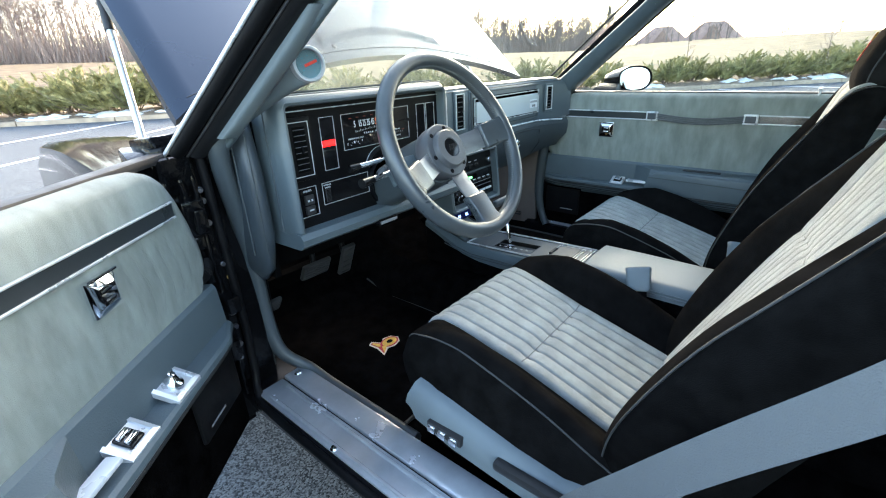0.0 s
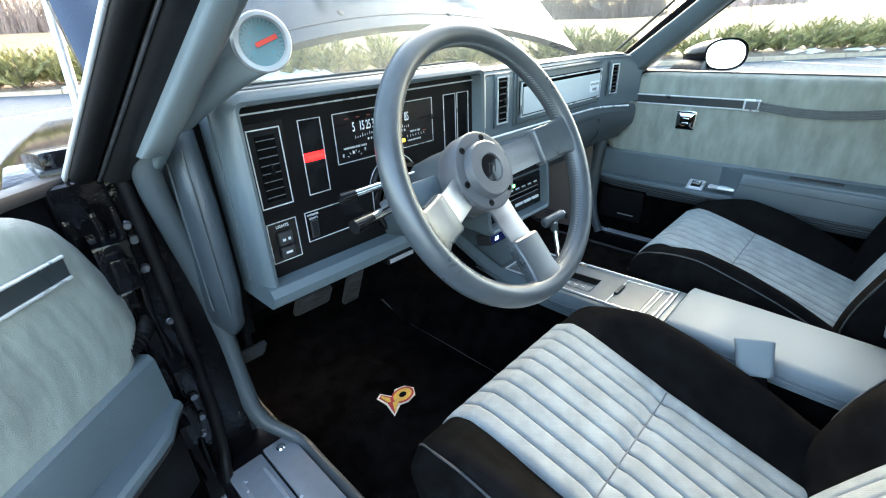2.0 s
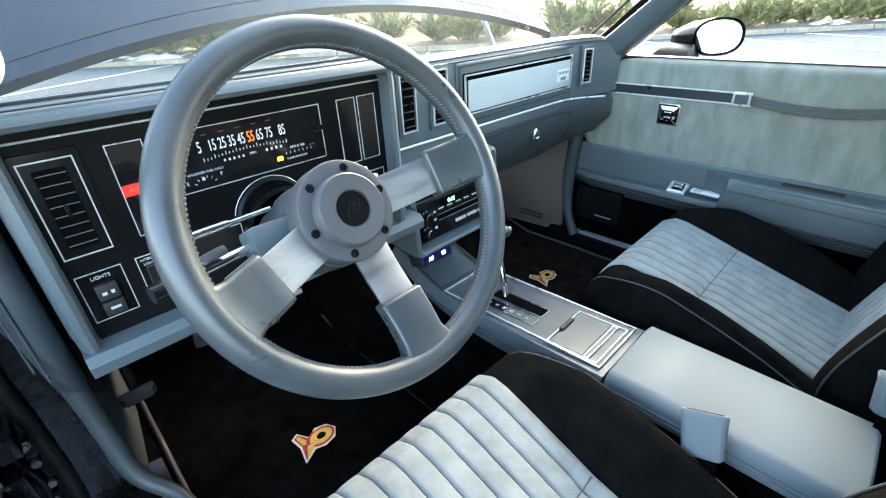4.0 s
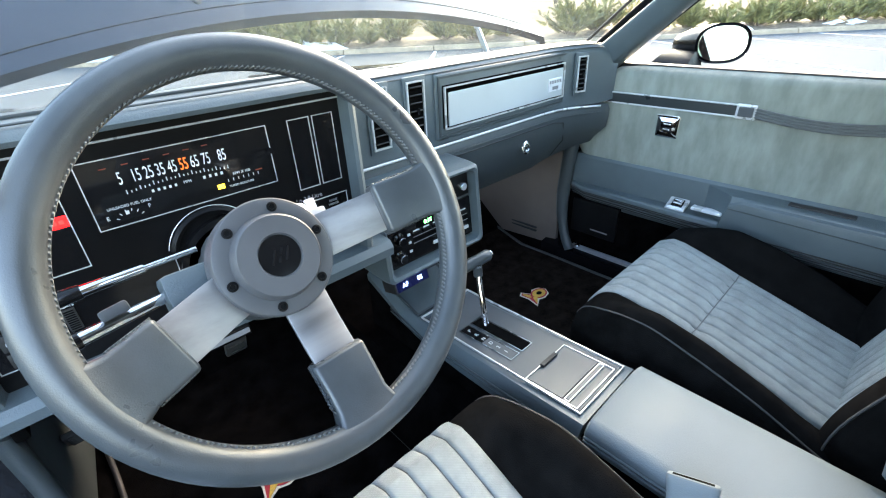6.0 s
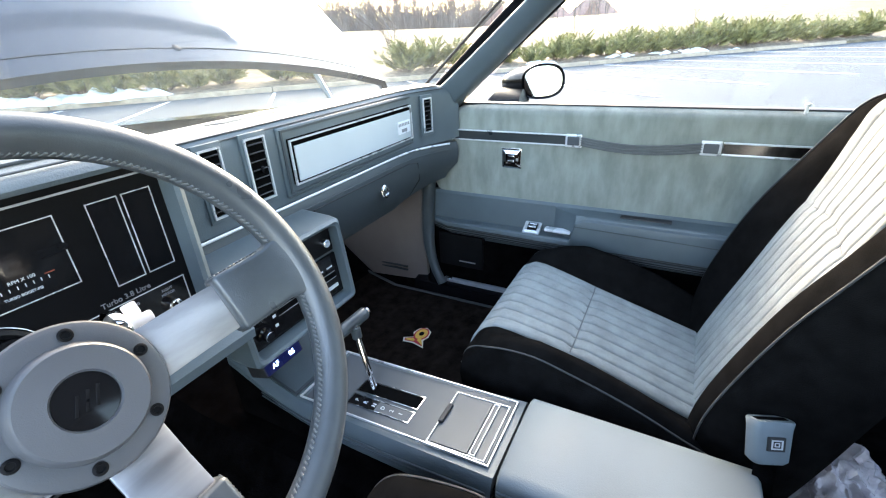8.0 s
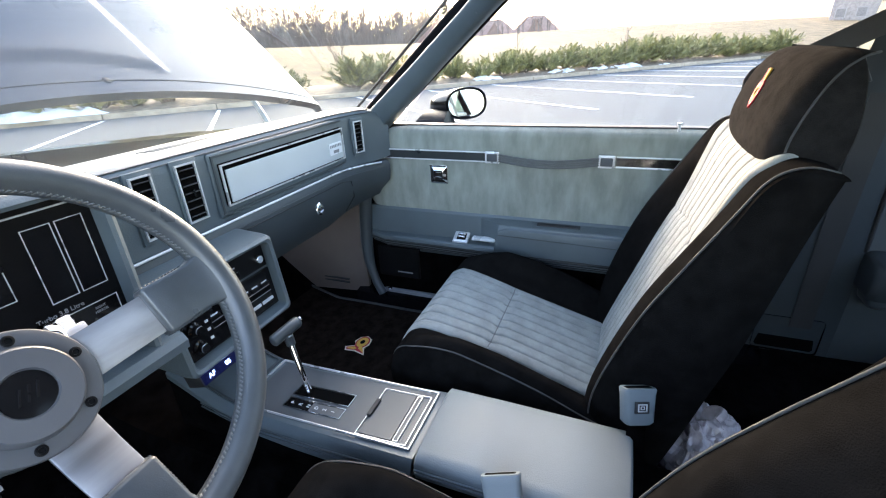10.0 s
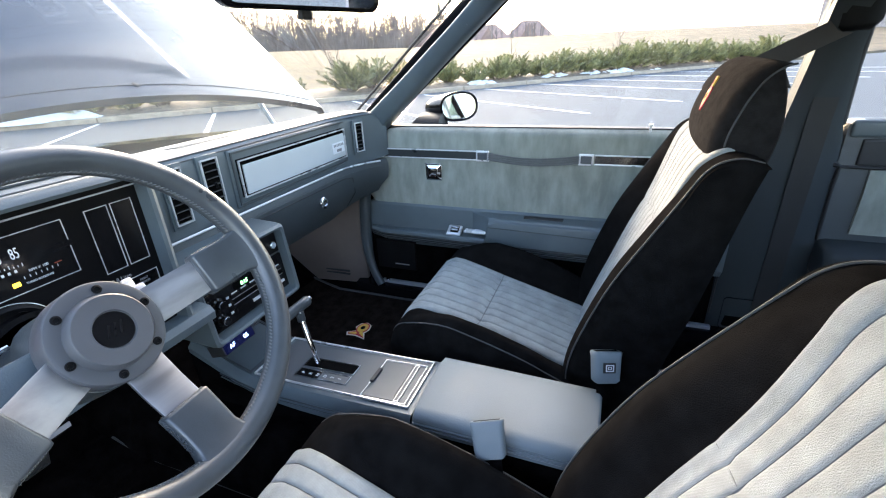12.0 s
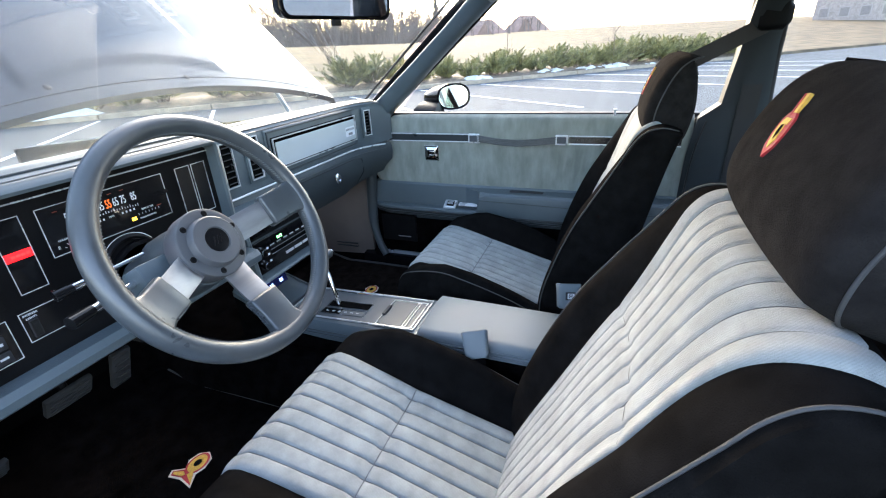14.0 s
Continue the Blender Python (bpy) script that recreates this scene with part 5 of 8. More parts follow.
for k in range(5):
    part("climate_button", stack_box(0.06 + 0.13 * k, 0.16 + 0.13 * k, 0.70, 0.78, 0.005, 0.008, 0.0006), M_GLOSSB, climate)
    part("climate_mark", stack_box(0.08 + 0.13 * k, 0.14 + 0.13 * k, 0.83, 0.85, 0.005, 0.0053), M_WHITE, climate)
gaugebox = thing("digital_gauge", "small dark digital gauge with glowing blue digits", "gauge")
bm = bmesh.new()
gm = Matrix.Translation((-0.040, -0.104, 0.621)) @ pose(0, 0, 0, -18, 0, 0)
box(bm, (-0.040, -0.012, -0.012), (0.040, 0.03, 0.012), 0.002, 2, gm)
part("case", bm, M_BLACK, gaugebox, smooth=40)
bm = bmesh.new()
box(bm, (-0.037, -0.0130, -0.010), (0.037, -0.0118, 0.010), 0, 1, gm)
part("screen", bm, M_NAVY, gaugebox)
lettering("AF", 0.012, M_BLUELED, gm @ Matrix.Translation((-0.018, -0.0136, -0.001)) @ FACE, gaugebox, "digits")
lettering("05", 0.012, M_BLUELED, gm @ Matrix.Translation((0.017, -0.0136, -0.001)) @ FACE, gaugebox, "digits")


# ---------- centre console ----------
console = thing("center_console", "grey centre console with chrome-edged plates", "console")


def con_z(y):
    return interp(y, [(-0.50, 0.548), (-0.36, 0.540), (-0.20, 0.532), (-0.12, 0.536), (-0.05, 0.556), (0.02, 0.592)])


bm = bmesh.new()
rings = []
for y in (-0.488, -0.42, -0.34, -0.25, -0.18, -0.12, -0.07, -0.02, 0.03):
    z = con_z(y)
    w = interp(y, [(-0.49, 0.078), (-0.1, 0.070), (0.03, 0.066)])
    lip = interp(y, [(-0.49, 0.048), (-0.20, 0.040), (-0.08, 0.026)])
    sec = [(-w - 0.012, z - lip), (-w - 0.012, z - lip + 0.013), (-w - 0.004, z - 0.006), (-w + 0.002, z), (w - 0.002, z), (w + 0.004, z - 0.006), (w + 0.012, z - lip + 0.013), (w + 0.012, z - lip)]
    rings.append([Vector((CX + a, y, b)) for a, b in sec])
loft(bm, rings)
part("console_body", bm, M_VINYL, console, smooth=40)
bm = bmesh.new()
loft(bm, [[Vector((CX + a, y, b)) for a, b in ((-0.079, 0.33), (-0.0765, con_z(y) - 0.022), (0.0765, con_z(y) - 0.022), (0.079, 0.33))] for y in (-0.488, -0.34, -0.18, -0.07, 0.03)])
part("carpeted_side", bm, M_CARPET, console, "black carpet along the console flank", smooth=40)
for sx in (-1, 1):
    for dz in (0.022, 0.030):
        bm = bmesh.new()
        tube(bm, [(CX + sx * (0.070 + 0.0125 + 0.008 * (-y)), y, con_z(y) - dz) for y in (-0.48, -0.3, -0.15, -0.05)], 0.0016, 6)
        part("console_rib", bm, M_VINYL_D, console, smooth=60)


def con_plate(x0, x1, y0, y1, h0, h1, material, name, parent=console, bevel=0.0, label=""):
    bm = bmesh.new()
    n = max(2, int(abs(y1 - y0) / 0.012))
    ys = [y0 + (y1 - y0) * k / n for k in range(n + 1)]
    loft(bm, [[Vector((x, y, con_z(y) + h)) for x, h in ((x0, h0), (x1, h0), (x1, h1), (x0, h1))] for y in ys])
    return part(name, bm, material, parent, label)


def con_frame(x0, x1, y0, y1, w, h0, h1, material, name, parent=console):
    bm = bmesh.new()
    o = [(x0, y0), (x1, y0), (x1, y1), (x0, y1)]
    i = [(x0 + w, y0 + w), (x1 - w, y0 + w), (x1 - w, y1 - w), (x0 + w, y1 - w)]
    R = [[Vector((x, y, con_z(y) + h)) for x, y in r] for r, h in ((o, h0), (o, h1), (i, h1), (i, h0))]
    loft(bm, R + [R[0]], True, False)
    return part(name, bm, material, parent)


sp = con_plate(-0.030, 0.094, -0.472, -0.135, 0.0005, 0.003, M_PLATE, "shift_plate")
con_frame(-0.034, 0.098, -0.476, -0.125, 0.0018, 0.0005, 0.0045, M_SILVER, "plate_trim")
con_frame(0.020, 0.050, -0.330, -0.207, 0.0014, 0.0032, 0.0052, M_CHROME, "gate_trim")
con_plate(0.0222, 0.0478, -0.328, -0.209, 0.0032, 0.0038, M_DARK, "shift_gate")
con_frame(-0.010, 0.014, -0.330, -0.207, 0.0012, 0.0032, 0.0048, M_CHROME, "indicator_trim")
con_plate(-0.0082, 0.0122, -0.328, -0.262, 0.0032, 0.0042, M_PLATE, "indicator_shade")
ind = con_plate(-0.0082, 0.0122, -0.262, -0.209, 0.0032, 0.0042, M_GLOSSB, "shift_indicator")
for k, s in enumerate(("P", "R", "N", "D", "2", "1")):
    y = -0.222 - 0.0175 * k
    lettering(s, 0.010, M_WHITE, Matrix.Translation((0.002, y, con_z(y) + 0.0046)) @ pose(0, 0, 0, 0, 0, 0), console, "gear_letter")
con_frame(-0.030, 0.082, -0.468, -0.374, 0.0011, 0.003, 0.0055, M_SILVER, "ashtray_trim")
con_plate(-0.026, 0.078, -0.440, -0.380, 0.003, 0.0052, M_PLATE, "ashtray_lid")
con_frame(-0.026, 0.078, -0.452, -0.443, 0.0009, 0.003, 0.0060, M_SILVER, "ashtray_bar")
con_plate(-0.022, 0.074, -0.4512, -0.4438, 0.003, 0.0045, M_PLATE, "ashtray_gap")
bm = bmesh.new()
box(bm, (0.010, -0.382, con_z(-0.38) + 0.003), (0.050, -0.374, con_z(-0.38) + 0.010), 0.0015)
part("ashtray_catch", bm, M_BLACK, console)
# front tray under the gauge
con_frame(-0.036, 0.096, -0.118, -0.030, 0.004, 0.0005, 0.004, M_VINYL_D, "tray_lip")

armrest = thing("armrest_lid", "padded grey vinyl console armrest lid", "armrest")
bm = bmesh.new()
secs = []
for y, g in ((-0.498, 0.004), (-0.502, 0.0), (-0.60, 0.0), (-0.70, 0.0), (-0.795, 0.0), (-0.800, 0.005)):
    zt = 0.572 + 0.002 * _m.sin(y * 9)
    w = 0.083 - g
    secs.append([Vector((CX - 0.012 + a, y, b)) for a, b in ((-w, 0.535), (-w, zt - 0.012 - g), (-w + 0.006, zt - 0.003 - g), (-w + 0.02, zt - g), (0, zt + 0.002 - g), (w - 0.02, zt - g), (w - 0.006, zt - 0.003 - g), (w, zt - 0.012 - g), (w, 0.535))])
loft(bm, secs)
part("padded_lid", bm, M_PLAST, armrest, smooth=50)
for z in (0.552, 0.545):
    for sx in (-1, 1):
        bm = bmesh.new()
        tube(bm, [(CX - 0.012 + sx * 0.084, y, z) for y in (-0.50, -0.65, -0.795)], 0.0018, 6)
        part("edge_rib", bm, M_VINYL, armrest, smooth=60)
bm = bmesh.new()
box(bm, (CX - 0.012 - 0.080, -0.80, 0.33), (CX - 0.012 + 0.080, -0.492, 0.535), 0.006)
part("console_bin", bm, M_CARPET, armrest, smooth=40)

# ---------- shifter ----------
shifter = thing("gear_shifter", "chrome gear lever with a grey T handle", "gear lever")
bm = bmesh.new()
tube(bm, spline([(0.034, -0.236, 0.534), (0.036, -0.225, 0.58), (0.046, -0.205, 0.635), (0.048, -0.203, 0.655)], 10), lambda k: 0.0060 - 0.001 * k, 12)
part("lever", bm, M_CHROME, shifter, "polished chrome lever", smooth=60)
bm = bmesh.new()
hd = Vector((0.045, -0.008, 0.006)).normalized()
c0 = Vector((0.030, -0.192, 0.656))
tube(bm, [c0 - hd * 0.012, c0 - hd * 0.009, c0, c0 + hd * 0.03, c0 + hd * 0.048, c0 + hd * 0.052], lambda k: 0.0105 if 0.1 < k < 0.9 else 0.008, 14, flat=(1, 1.1))
part("handle", bm, M_LEATHER, shifter, "grey T handle", smooth=60)
bm = bmesh.new()
tube(bm, [c0 + hd * 0.0515, c0 + hd * 0.056], 0.0065, 12)
part("button", bm, M_CHROME, shifter, smooth=60)
bm = bmesh.new()
tube(bm, [(0.047, -0.203, 0.632), (0.046, -0.202, 0.652)], 0.0085, 12)
part("collar", bm, M_LEATHER, shifter, smooth=60)

# ---------- steering wheel ----------
WC = Vector((-0.334, -0.334, 0.896))
WM = Matrix.Translation(WC) @ pose(0, 0, 0, 90 - 27.6, 0, 0) @ pose(0, 0, 0, 0, 0, 0)
# local x right, y up along the wheel, z towards the driver
wheel = thing("steering_wheel", "grey leather three-spoke steering wheel with aluminium spokes", "steering wheel")
bm = bmesh.new()
R0, r0, N = 0.1758, 0.0150, 96
rings = []
for k in range(N):
    a = 2 * _m.pi * k / N
    rings.append([Vector(((R0 + r0 * _m.cos(b)) * _m.cos(a), (R0 + r0 * _m.cos(b)) * _m.sin(a), r0 * 1.08 * _m.sin(b))) for b in [2 * _m.pi * j / 16 for j in range(16)]])
loft(bm, rings + [rings[0]], True, False)
bmesh.ops.remove_doubles(bm, verts=bm.verts, dist=1e-5)
rim = part("rim", bm, M_LEATHER, wheel, "stitched grey leather rim", smooth=80)
bm = bmesh.new()
for k in range(230):
    a = 2 * _m.pi * k / 230
    rr = R0 - r0 * 0.97
    m = pose(rr * _m.cos(a), rr * _m.sin(a), 0.0035, 0, 0, _m.degrees(a))
    box(bm, (-0.0006, -0.0006, -0.0028), (0.0006, 0.0010, 0.0028), 0, 1, m @ pose(0, 0, 0, 28, 0, 0))
part("stitching", bm, mat("pale_thread", (0.13, 0.14, 0.142), 0.8), rim)
HZ = -0.030


def sleeve_z(r):
    return interp(r, [(0.1025, HZ + 0.0136), (0.125, HZ + 0.020), (0.148, -0.006)])


for ang, inner in ((3.0, 0.1025), (197.0, 0.1130), (271.0, 0.1025)):
    rot = pose(0, 0, 0, 0, 0, ang)
    bm = bmesh.new()
    rings = []
    for r, w, z in ((0.040, 0.0220, HZ - 0.004), (0.075, 0.0218, HZ + 0.004), (0.11, 0.0215, HZ + 0.016), (0.15, 0.022, -0.006)):
        rings.append([rot @ Vector((r, s * w, z + e)) for s, e in ((-1, -0.002), (-1, 0.0015), (-0.93, 0.002), (0.93, 0.002), (1, 0.0015), (1, -0.002))])
    loft(bm, rings)
    sk = part("spoke", bm, M_ALU, wheel, "brushed aluminium spoke", smooth=30)
    bm = bmesh.new()
    rings = []
    for r, w, h, z in ((inner, 0.0235, 0.0070, sleeve_z(inner)), (inner + 0.0015, 0.0262, 0.0098, sleeve_z(inner + 0.0015)), (inner + 0.003, 0.0268, 0.0102, sleeve_z(inner + 0.003)), (0.130, 0.0262, 0.0100, sleeve_z(0.130)), (0.150, 0.0262, 0.010, -0.0055), (0.160, 0.029, 0.011, -0.002), (0.168, 0.037, 0.0125, 0.0)):
        rings.append([rot @ Vector((r, a, z + b)) for a, b in [(x, y) for x, y in rrect(2 * w, 2 * h, h * 0.42, 3)]])
    loft(bm, rings)
    part("leather_wrap", bm, M_LEATHER, sk, "stitched leather sleeve on the spoke", smooth=60)
    for sgn in (-1, 1):
        bm = bmesh.new()
        for k in range(12):
            r = inner + 0.0035 + (0.1455 - inner) * k / 12
            z = sleeve_z(r)
            box(bm, (-0.0010, -0.0008, -0.005), (0.0010, 0.0008, 0.005), 0.0003, 1, rot @ Matrix.Translation((r, sgn * 0.0268, z)) @ pose(0, 0, 0, 0, 25, 0))
        part("sleeve_stitching", bm, M_LEATHER, sk)
bm = bmesh.new()
HM = Matrix.Translation((-0.010, 0, HZ))
lathe(bm, [(0.052, -0.030), (0.0545, -0.02), (0.0545, 0.006), (0.053, 0.0085), (0.050, 0.0095), (0.0400, 0.0095), (0.0390, 0.011), (0.0378, 0.0185), (0.036, 0.0205), (0.0200, 0.0215), (0.0190, 0.0195), (0.001, 0.0190)], HM, 64)
hub = part("hub", bm, M_HUB, wheel, "matt grey hub with six bolts", smooth=35)
bm = bmesh.new()
lathe(bm, [(0.0188, 0.0192), (0.0182, 0.0202), (0.012, 0.0206), (0.001, 0.0212)], HM, 40)
em = part("horn_button", bm, M_GLOSSB, hub, "black horn button with a faint emblem", smooth=50)
bm = bmesh.new()
for k in range(3):
    box(bm, (-0.0070, -0.0010, 0.0204), (0.0070, 0.0010, 0.0212), 0.0002, 1, HM @ Matrix.Translation(((k - 1) * 0.0062, 0, 0)) @ pose(0, 0, 0, 0, 0, 62))
part("horn_emblem", bm, M_BEZEL, em)
for k in range(6):
    a = radians(90 + 60 * k - 17)
    bm = bmesh.new()
    lathe(bm, [(0.0046, 0.0), (0.0046, 0.0008), (0.0038, 0.0012), (0.0026, 0.0012), (0.0022, 0.0001), (0.0005, 0.0001)], HM @ Matrix.Translation((0.0455 * _m.cos(a), 0.0455 * _m.sin(a), 0.0095)), 16)
    part("bolt", bm, M_SEAL, hub, smooth=40)
wheel.matrix_world = WM

# ---------- steering column ----------
column = thing("steering_column", "grey steering column with chrome-tipped stalks", "steering column")
bm = bmesh.new()
rings = []
for z, w, h in ((-0.058, 0.045, 0.045), (-0.062, 0.052, 0.052), (-0.11, 0.052, 0.055), (-0.14, 0.050, 0.055), (-0.145, 0.043, 0.047), (-0.30, 0.040, 0.045)):
    rings.append([Vector((a, b - 0.004, z)) for a, b in rrect(2 * w, 2 * h, min(w, h) * 0.75, 5)])
loft(bm, rings)
part("shroud", bm, M_VINYL_D, column, smooth=50)
bm = bmesh.new()
box(bm, (-0.096, -0.028, -0.122), (-0.03, 0.020, -0.074), 0.006)
part("switch_housing", bm, M_VINYL, column, smooth=50)
bm = bmesh.new()
lathe(bm, [(0.020, -0.005), (0.020, 0.0), (0.018, 0.003), (0.001, 0.003)], Matrix.Translation((0.054, 0.028, -0.092)) @ pose(0, 0, 0, 0, 90, 0), 24)
part("ignition_barrel", bm, M_CHROME, column, "chrome ignition lock", smooth=40)
bm = bmesh.new()
box(bm, (0.054, 0.023, -0.104), (0.078, 0.033, -0.078), 0.003)
box(bm, (0.064, 0.033, -0.098), (0.076, 0.046, -0.092), 0.002)
part("ignition_key_tab", bm, M_PADDLE, column, "bright ignition key lever", smooth=40)


def stalk(a, b, c, k=1.0):
    a, b, c = Vector(a), Vector(b), Vector(c)
    bm = bmesh.new()
    tube(bm, [a, b], 0.0030, 10)
    s = part("stalk", bm, M_CHROME, column, "chrome column stalk", smooth=60)
    bm = bmesh.new()
    tube(bm, [b, b.lerp(c, 0.15), b.lerp(c, 0.5), b.lerp(c, 0.86), c], lambda u: (0.0046 + 0.0016 * u) * k, 14)
    g = part("stalk_grip", bm, M_CHROME, s, "ribbed silver and black stalk grip", smooth=60)
    bm = bmesh.new()
    tube(bm, [b.lerp(c, 0.72), b.lerp(c, 0.84), c + (c - b).normalized() * 0.003], lambda u: (0.0066 + 0.0012 * u) * k, 14)
    part("stalk_tip", bm, M_GLOSSB, s, smooth=60)


WI = WM.inverted()
stalk(WI @ Vector((-0.385, -0.215, 0.874)), WI @ Vector((-0.432, -0.211, 0.871)), WI @ Vector((-0.502, -0.204, 0.866)))
stalk(WI @ Vector((-0.385, -0.235, 0.852)), WI @ Vector((-0.425, -0.243, 0.851)), WI @ Vector((-0.525, -0.262, 0.850)), 1.15)
bm = bmesh.new()
box(bm, (-0.011, -0.005, -0.012), (0.011, 0.005, 0.012), 0.003, 2, Matrix.Translation(WI @ Vector((-0.468, -0.262, 0.866))) @ pose(0, 0, 0, 0, 0, 8))
part("wiper_tab", bm, M_PLATE, column, "grey tab with a bright edge", smooth=40)
column.matrix_world = WM

# ---------- seats ----------
def emblem(parent, m, scale):
    """An embroidered arrow-and-ring patch as plain shapes, lying in the local xy plane."""
    def flat(poly, h, material, name):
        bm = bmesh.new()
        loft(bm, [[m @ Vector((x * scale, y * scale, z)) for x, y in poly] for z in (0.0, h)])
        return part(name, bm, material, parent)
    ring = [(0.10 + 0.34 * _m.cos(a), -0.03 + 0.25 * _m.sin(a)) for a in [2 * _m.pi * k / 28 for k in range(28)]]
    flat([(-0.50, -0.42), (-0.40, 0.02), (-0.44, 0.36), (-0.27, 0.44), (-0.10, 0.13)] + [(0.10, 0.28), (0.36, 0.19), (0.48, -0.04), (0.34, -0.26), (0.06, -0.32), (-0.16, -0.24)], 0.0010, M_CREAM, "emblem_border")
    flat([(-0.45, -0.36), (-0.35, 0.02), (-0.39, 0.33), (-0.28, 0.38), (-0.11, 0.07), (-0.2, -0.2)], 0.0016, M_REDT, "emblem_arrow")
    flat([(x * 0.96 + 0.01, y * 0.96) for x, y in ring], 0.0018, M_REDT, "emblem_ring")
    flat([(0.10 + 0.27 * _m.cos(a), -0.03 + 0.19 * _m.sin(a)) for a in [2 * _m.pi * k / 28 for k in range(28)]], 0.0023, M_GOLD, "emblem_ring_fill")
    flat([(-0.42, -0.35), (-0.12, -0.14), (0.0, -0.2), (-0.02, -0.10), (-0.25, -0.05)], 0.0026, M_GOLD, "emblem_tail")
    flat([(-0.33, 0.05), (-0.35, 0.31), (-0.29, 0.33), (-0.2, 0.1), (-0.26, 0.0)], 0.0026, M_GOLD, "emblem_stem")
    flat([(0.11 + 0.11 * _m.cos(a), -0.03 + 0.085 * _m.sin(a)) for a in [2 * _m.pi * k / 20 for k in range(20)]], 0.0028, M_BLACKV, "emblem_eye")


def emblem_tall(parent, m, k):
    """The upright patch on the head restraints: a red lozenge with a gold core and a short stem."""
    def flat(poly, h, material, name):
        bm = bmesh.new()
        loft(bm, [[m @ Vector((x * k, y * k, z)) for x, y in poly] for z in (-0.002, h)])
        return part(name, bm, material, parent)
    flat([(-0.09, 0.30), (0.09, 0.30), (0.10, 0.98), (-0.08, 1.0)], 0.0012, M_GOLD, "emblem_stem")
    flat([(0.03, 0.30), (0.09, 0.30), (0.10, 0.98), (0.05, 0.985)], 0.0018, M_REDT, "emblem_stem_edge")
    flat([(0.0, -1.0), (0.20, -0.66), (0.27, -0.25), (0.25, 0.20), (0.14, 0.40), (-0.14, 0.40), (-0.25, 0.20), (-0.27, -0.25), (-0.20, -0.66)], 0.0016, M_REDT, "emblem_body")
    flat([(0.0, -0.72), (0.11, -0.52), (0.17, -0.2), (0.16, 0.12), (0.08, 0.24), (-0.16, 0.22), (-0.12, 0.02), (-0.05, 0.06), (-0.12, -0.45)], 0.0022, M_GOLD, "emblem_core")
    flat([(0.0, -0.42), (0.06, -0.2), (0.05, 0.0), (-0.03, 0.03), (-0.05, -0.25)], 0.0028, M_BLACKV, "emblem_eye")



# cushion: the middle line from the front roll to the back, as (y, z)
CUSH = [(-0.338, 0.455), (-0.339, 0.505), (-0.345, 0.540), (-0.360, 0.568), (-0.385, 0.582), (-0.41, 0.581), (-0.45, 0.572), (-0.50, 0.559), (-0.56, 0.543), (-0.65, 0.516), (-0.75, 0.484), (-0.82, 0.468)]
M_HEADV = mat("charcoal_velour", (0.0170, 0.0160, 0.0156), 1.0, var=0.25, scale=40, grain=0.6, grain_scale=700, sheen=0.02, spec=0.0)
NP = 9                                   # channels across an insert
# backrest stations from the hip up and over the top, as (y, z): middle, bolster ridge, piped edge, rear
BACK_MID = [(-0.732, 0.430), (-0.750, 0.50), (-0.775, 0.575), (-0.803, 0.650), (-0.836, 0.740), (-0.868, 0.815), (-0.888, 0.870), (-0.903, 0.913), (-0.917, 0.943), (-0.935, 0.960), (-0.958, 0.966), (-0.980, 0.961)]
BACK_RIDGE = [(-0.728, 0.430), (-0.726, 0.50), (-0.734, 0.575), (-0.760, 0.665), (-0.797, 0.760), (-0.838, 0.835), (-0.868, 0.885), (-0.893, 0.924), (-0.909, 0.950), (-0.928, 0.967), (-0.953, 0.973), (-0.980, 0.967)]
BACK_EDGE = [(-0.770, 0.425), (-0.762, 0.50), (-0.756, 0.575), (-0.777, 0.660), (-0.808, 0.742), (-0.846, 0.819), (-0.873, 0.874), (-0.894, 0.922), (-0.909, 0.948), (-0.927, 0.963), (-0.953, 0.970), (-0.984, 0.965)]
BACK_REAR = [(-0.858, 0.420), (-0.872, 0.480), (-0.888, 0.550), (-0.905, 0.625), (-0.925, 0.700), (-0.945, 0.790), (-0.960, 0.860), (-0.972, 0.910), (-0.980, 0.938), (-0.984, 0.950), (-0.986, 0.956), (-0.988, 0.960)]
BACK_HALF = [0.212, 0.222, 0.230, 0.235, 0.237, 0.236, 0.233, 0.230, 0.227, 0.225, 0.224, 0.222]
BACK_INS = [0.112, 0.116, 0.120, 0.124, 0.128, 0.133, 0.140, 0.152, 0.166, 0.178, 0.186, 0.188]
NB = 88                                  # stations of the refined backrest


def fine(pts):
    return [(p.x, p.y) for p in spline([(u, v, 0) for u, v in pts], NB)]


F_MID, F_RIDGE, F_EDGE, F_REAR = fine(BACK_MID), fine(BACK_RIDGE), fine(BACK_EDGE), fine(BACK_REAR)
F_HALF = [p.x for p in spline([(w, 0, 0) for w in BACK_HALF], NB)]
F_INS = [p.x for p in spline([(w, 0, 0) for w in BACK_INS], NB)]


def ease(x):
    x = max(0.0, min(1.0, x))
    return x * x * (3 - 2 * x)


def cush_z(y):
    return interp(-y, [(-a, b) for a, b in CUSH])


def back_surface(u, k):
    """The front of the backrest: u across -1..1, k the station."""
    au = abs(u)
    (my, mz), (ry, rz), (ey, ez) = F_MID[k], F_RIDGE[k], F_EDGE[k]
    g = ease((au - 0.46) / 0.34)
    y, z = my + (ry - my) * g, mz + (rz - mz) * g
    if au > 0.80:
        t = (au - 0.80) / 0.20
        h = 1 - _m.sqrt(max(0.0, 1 - t * t))
        y, z = y + (ey - y) * h, z + (ez - z) * h
    return Vector((u * F_HALF[k], y, z))


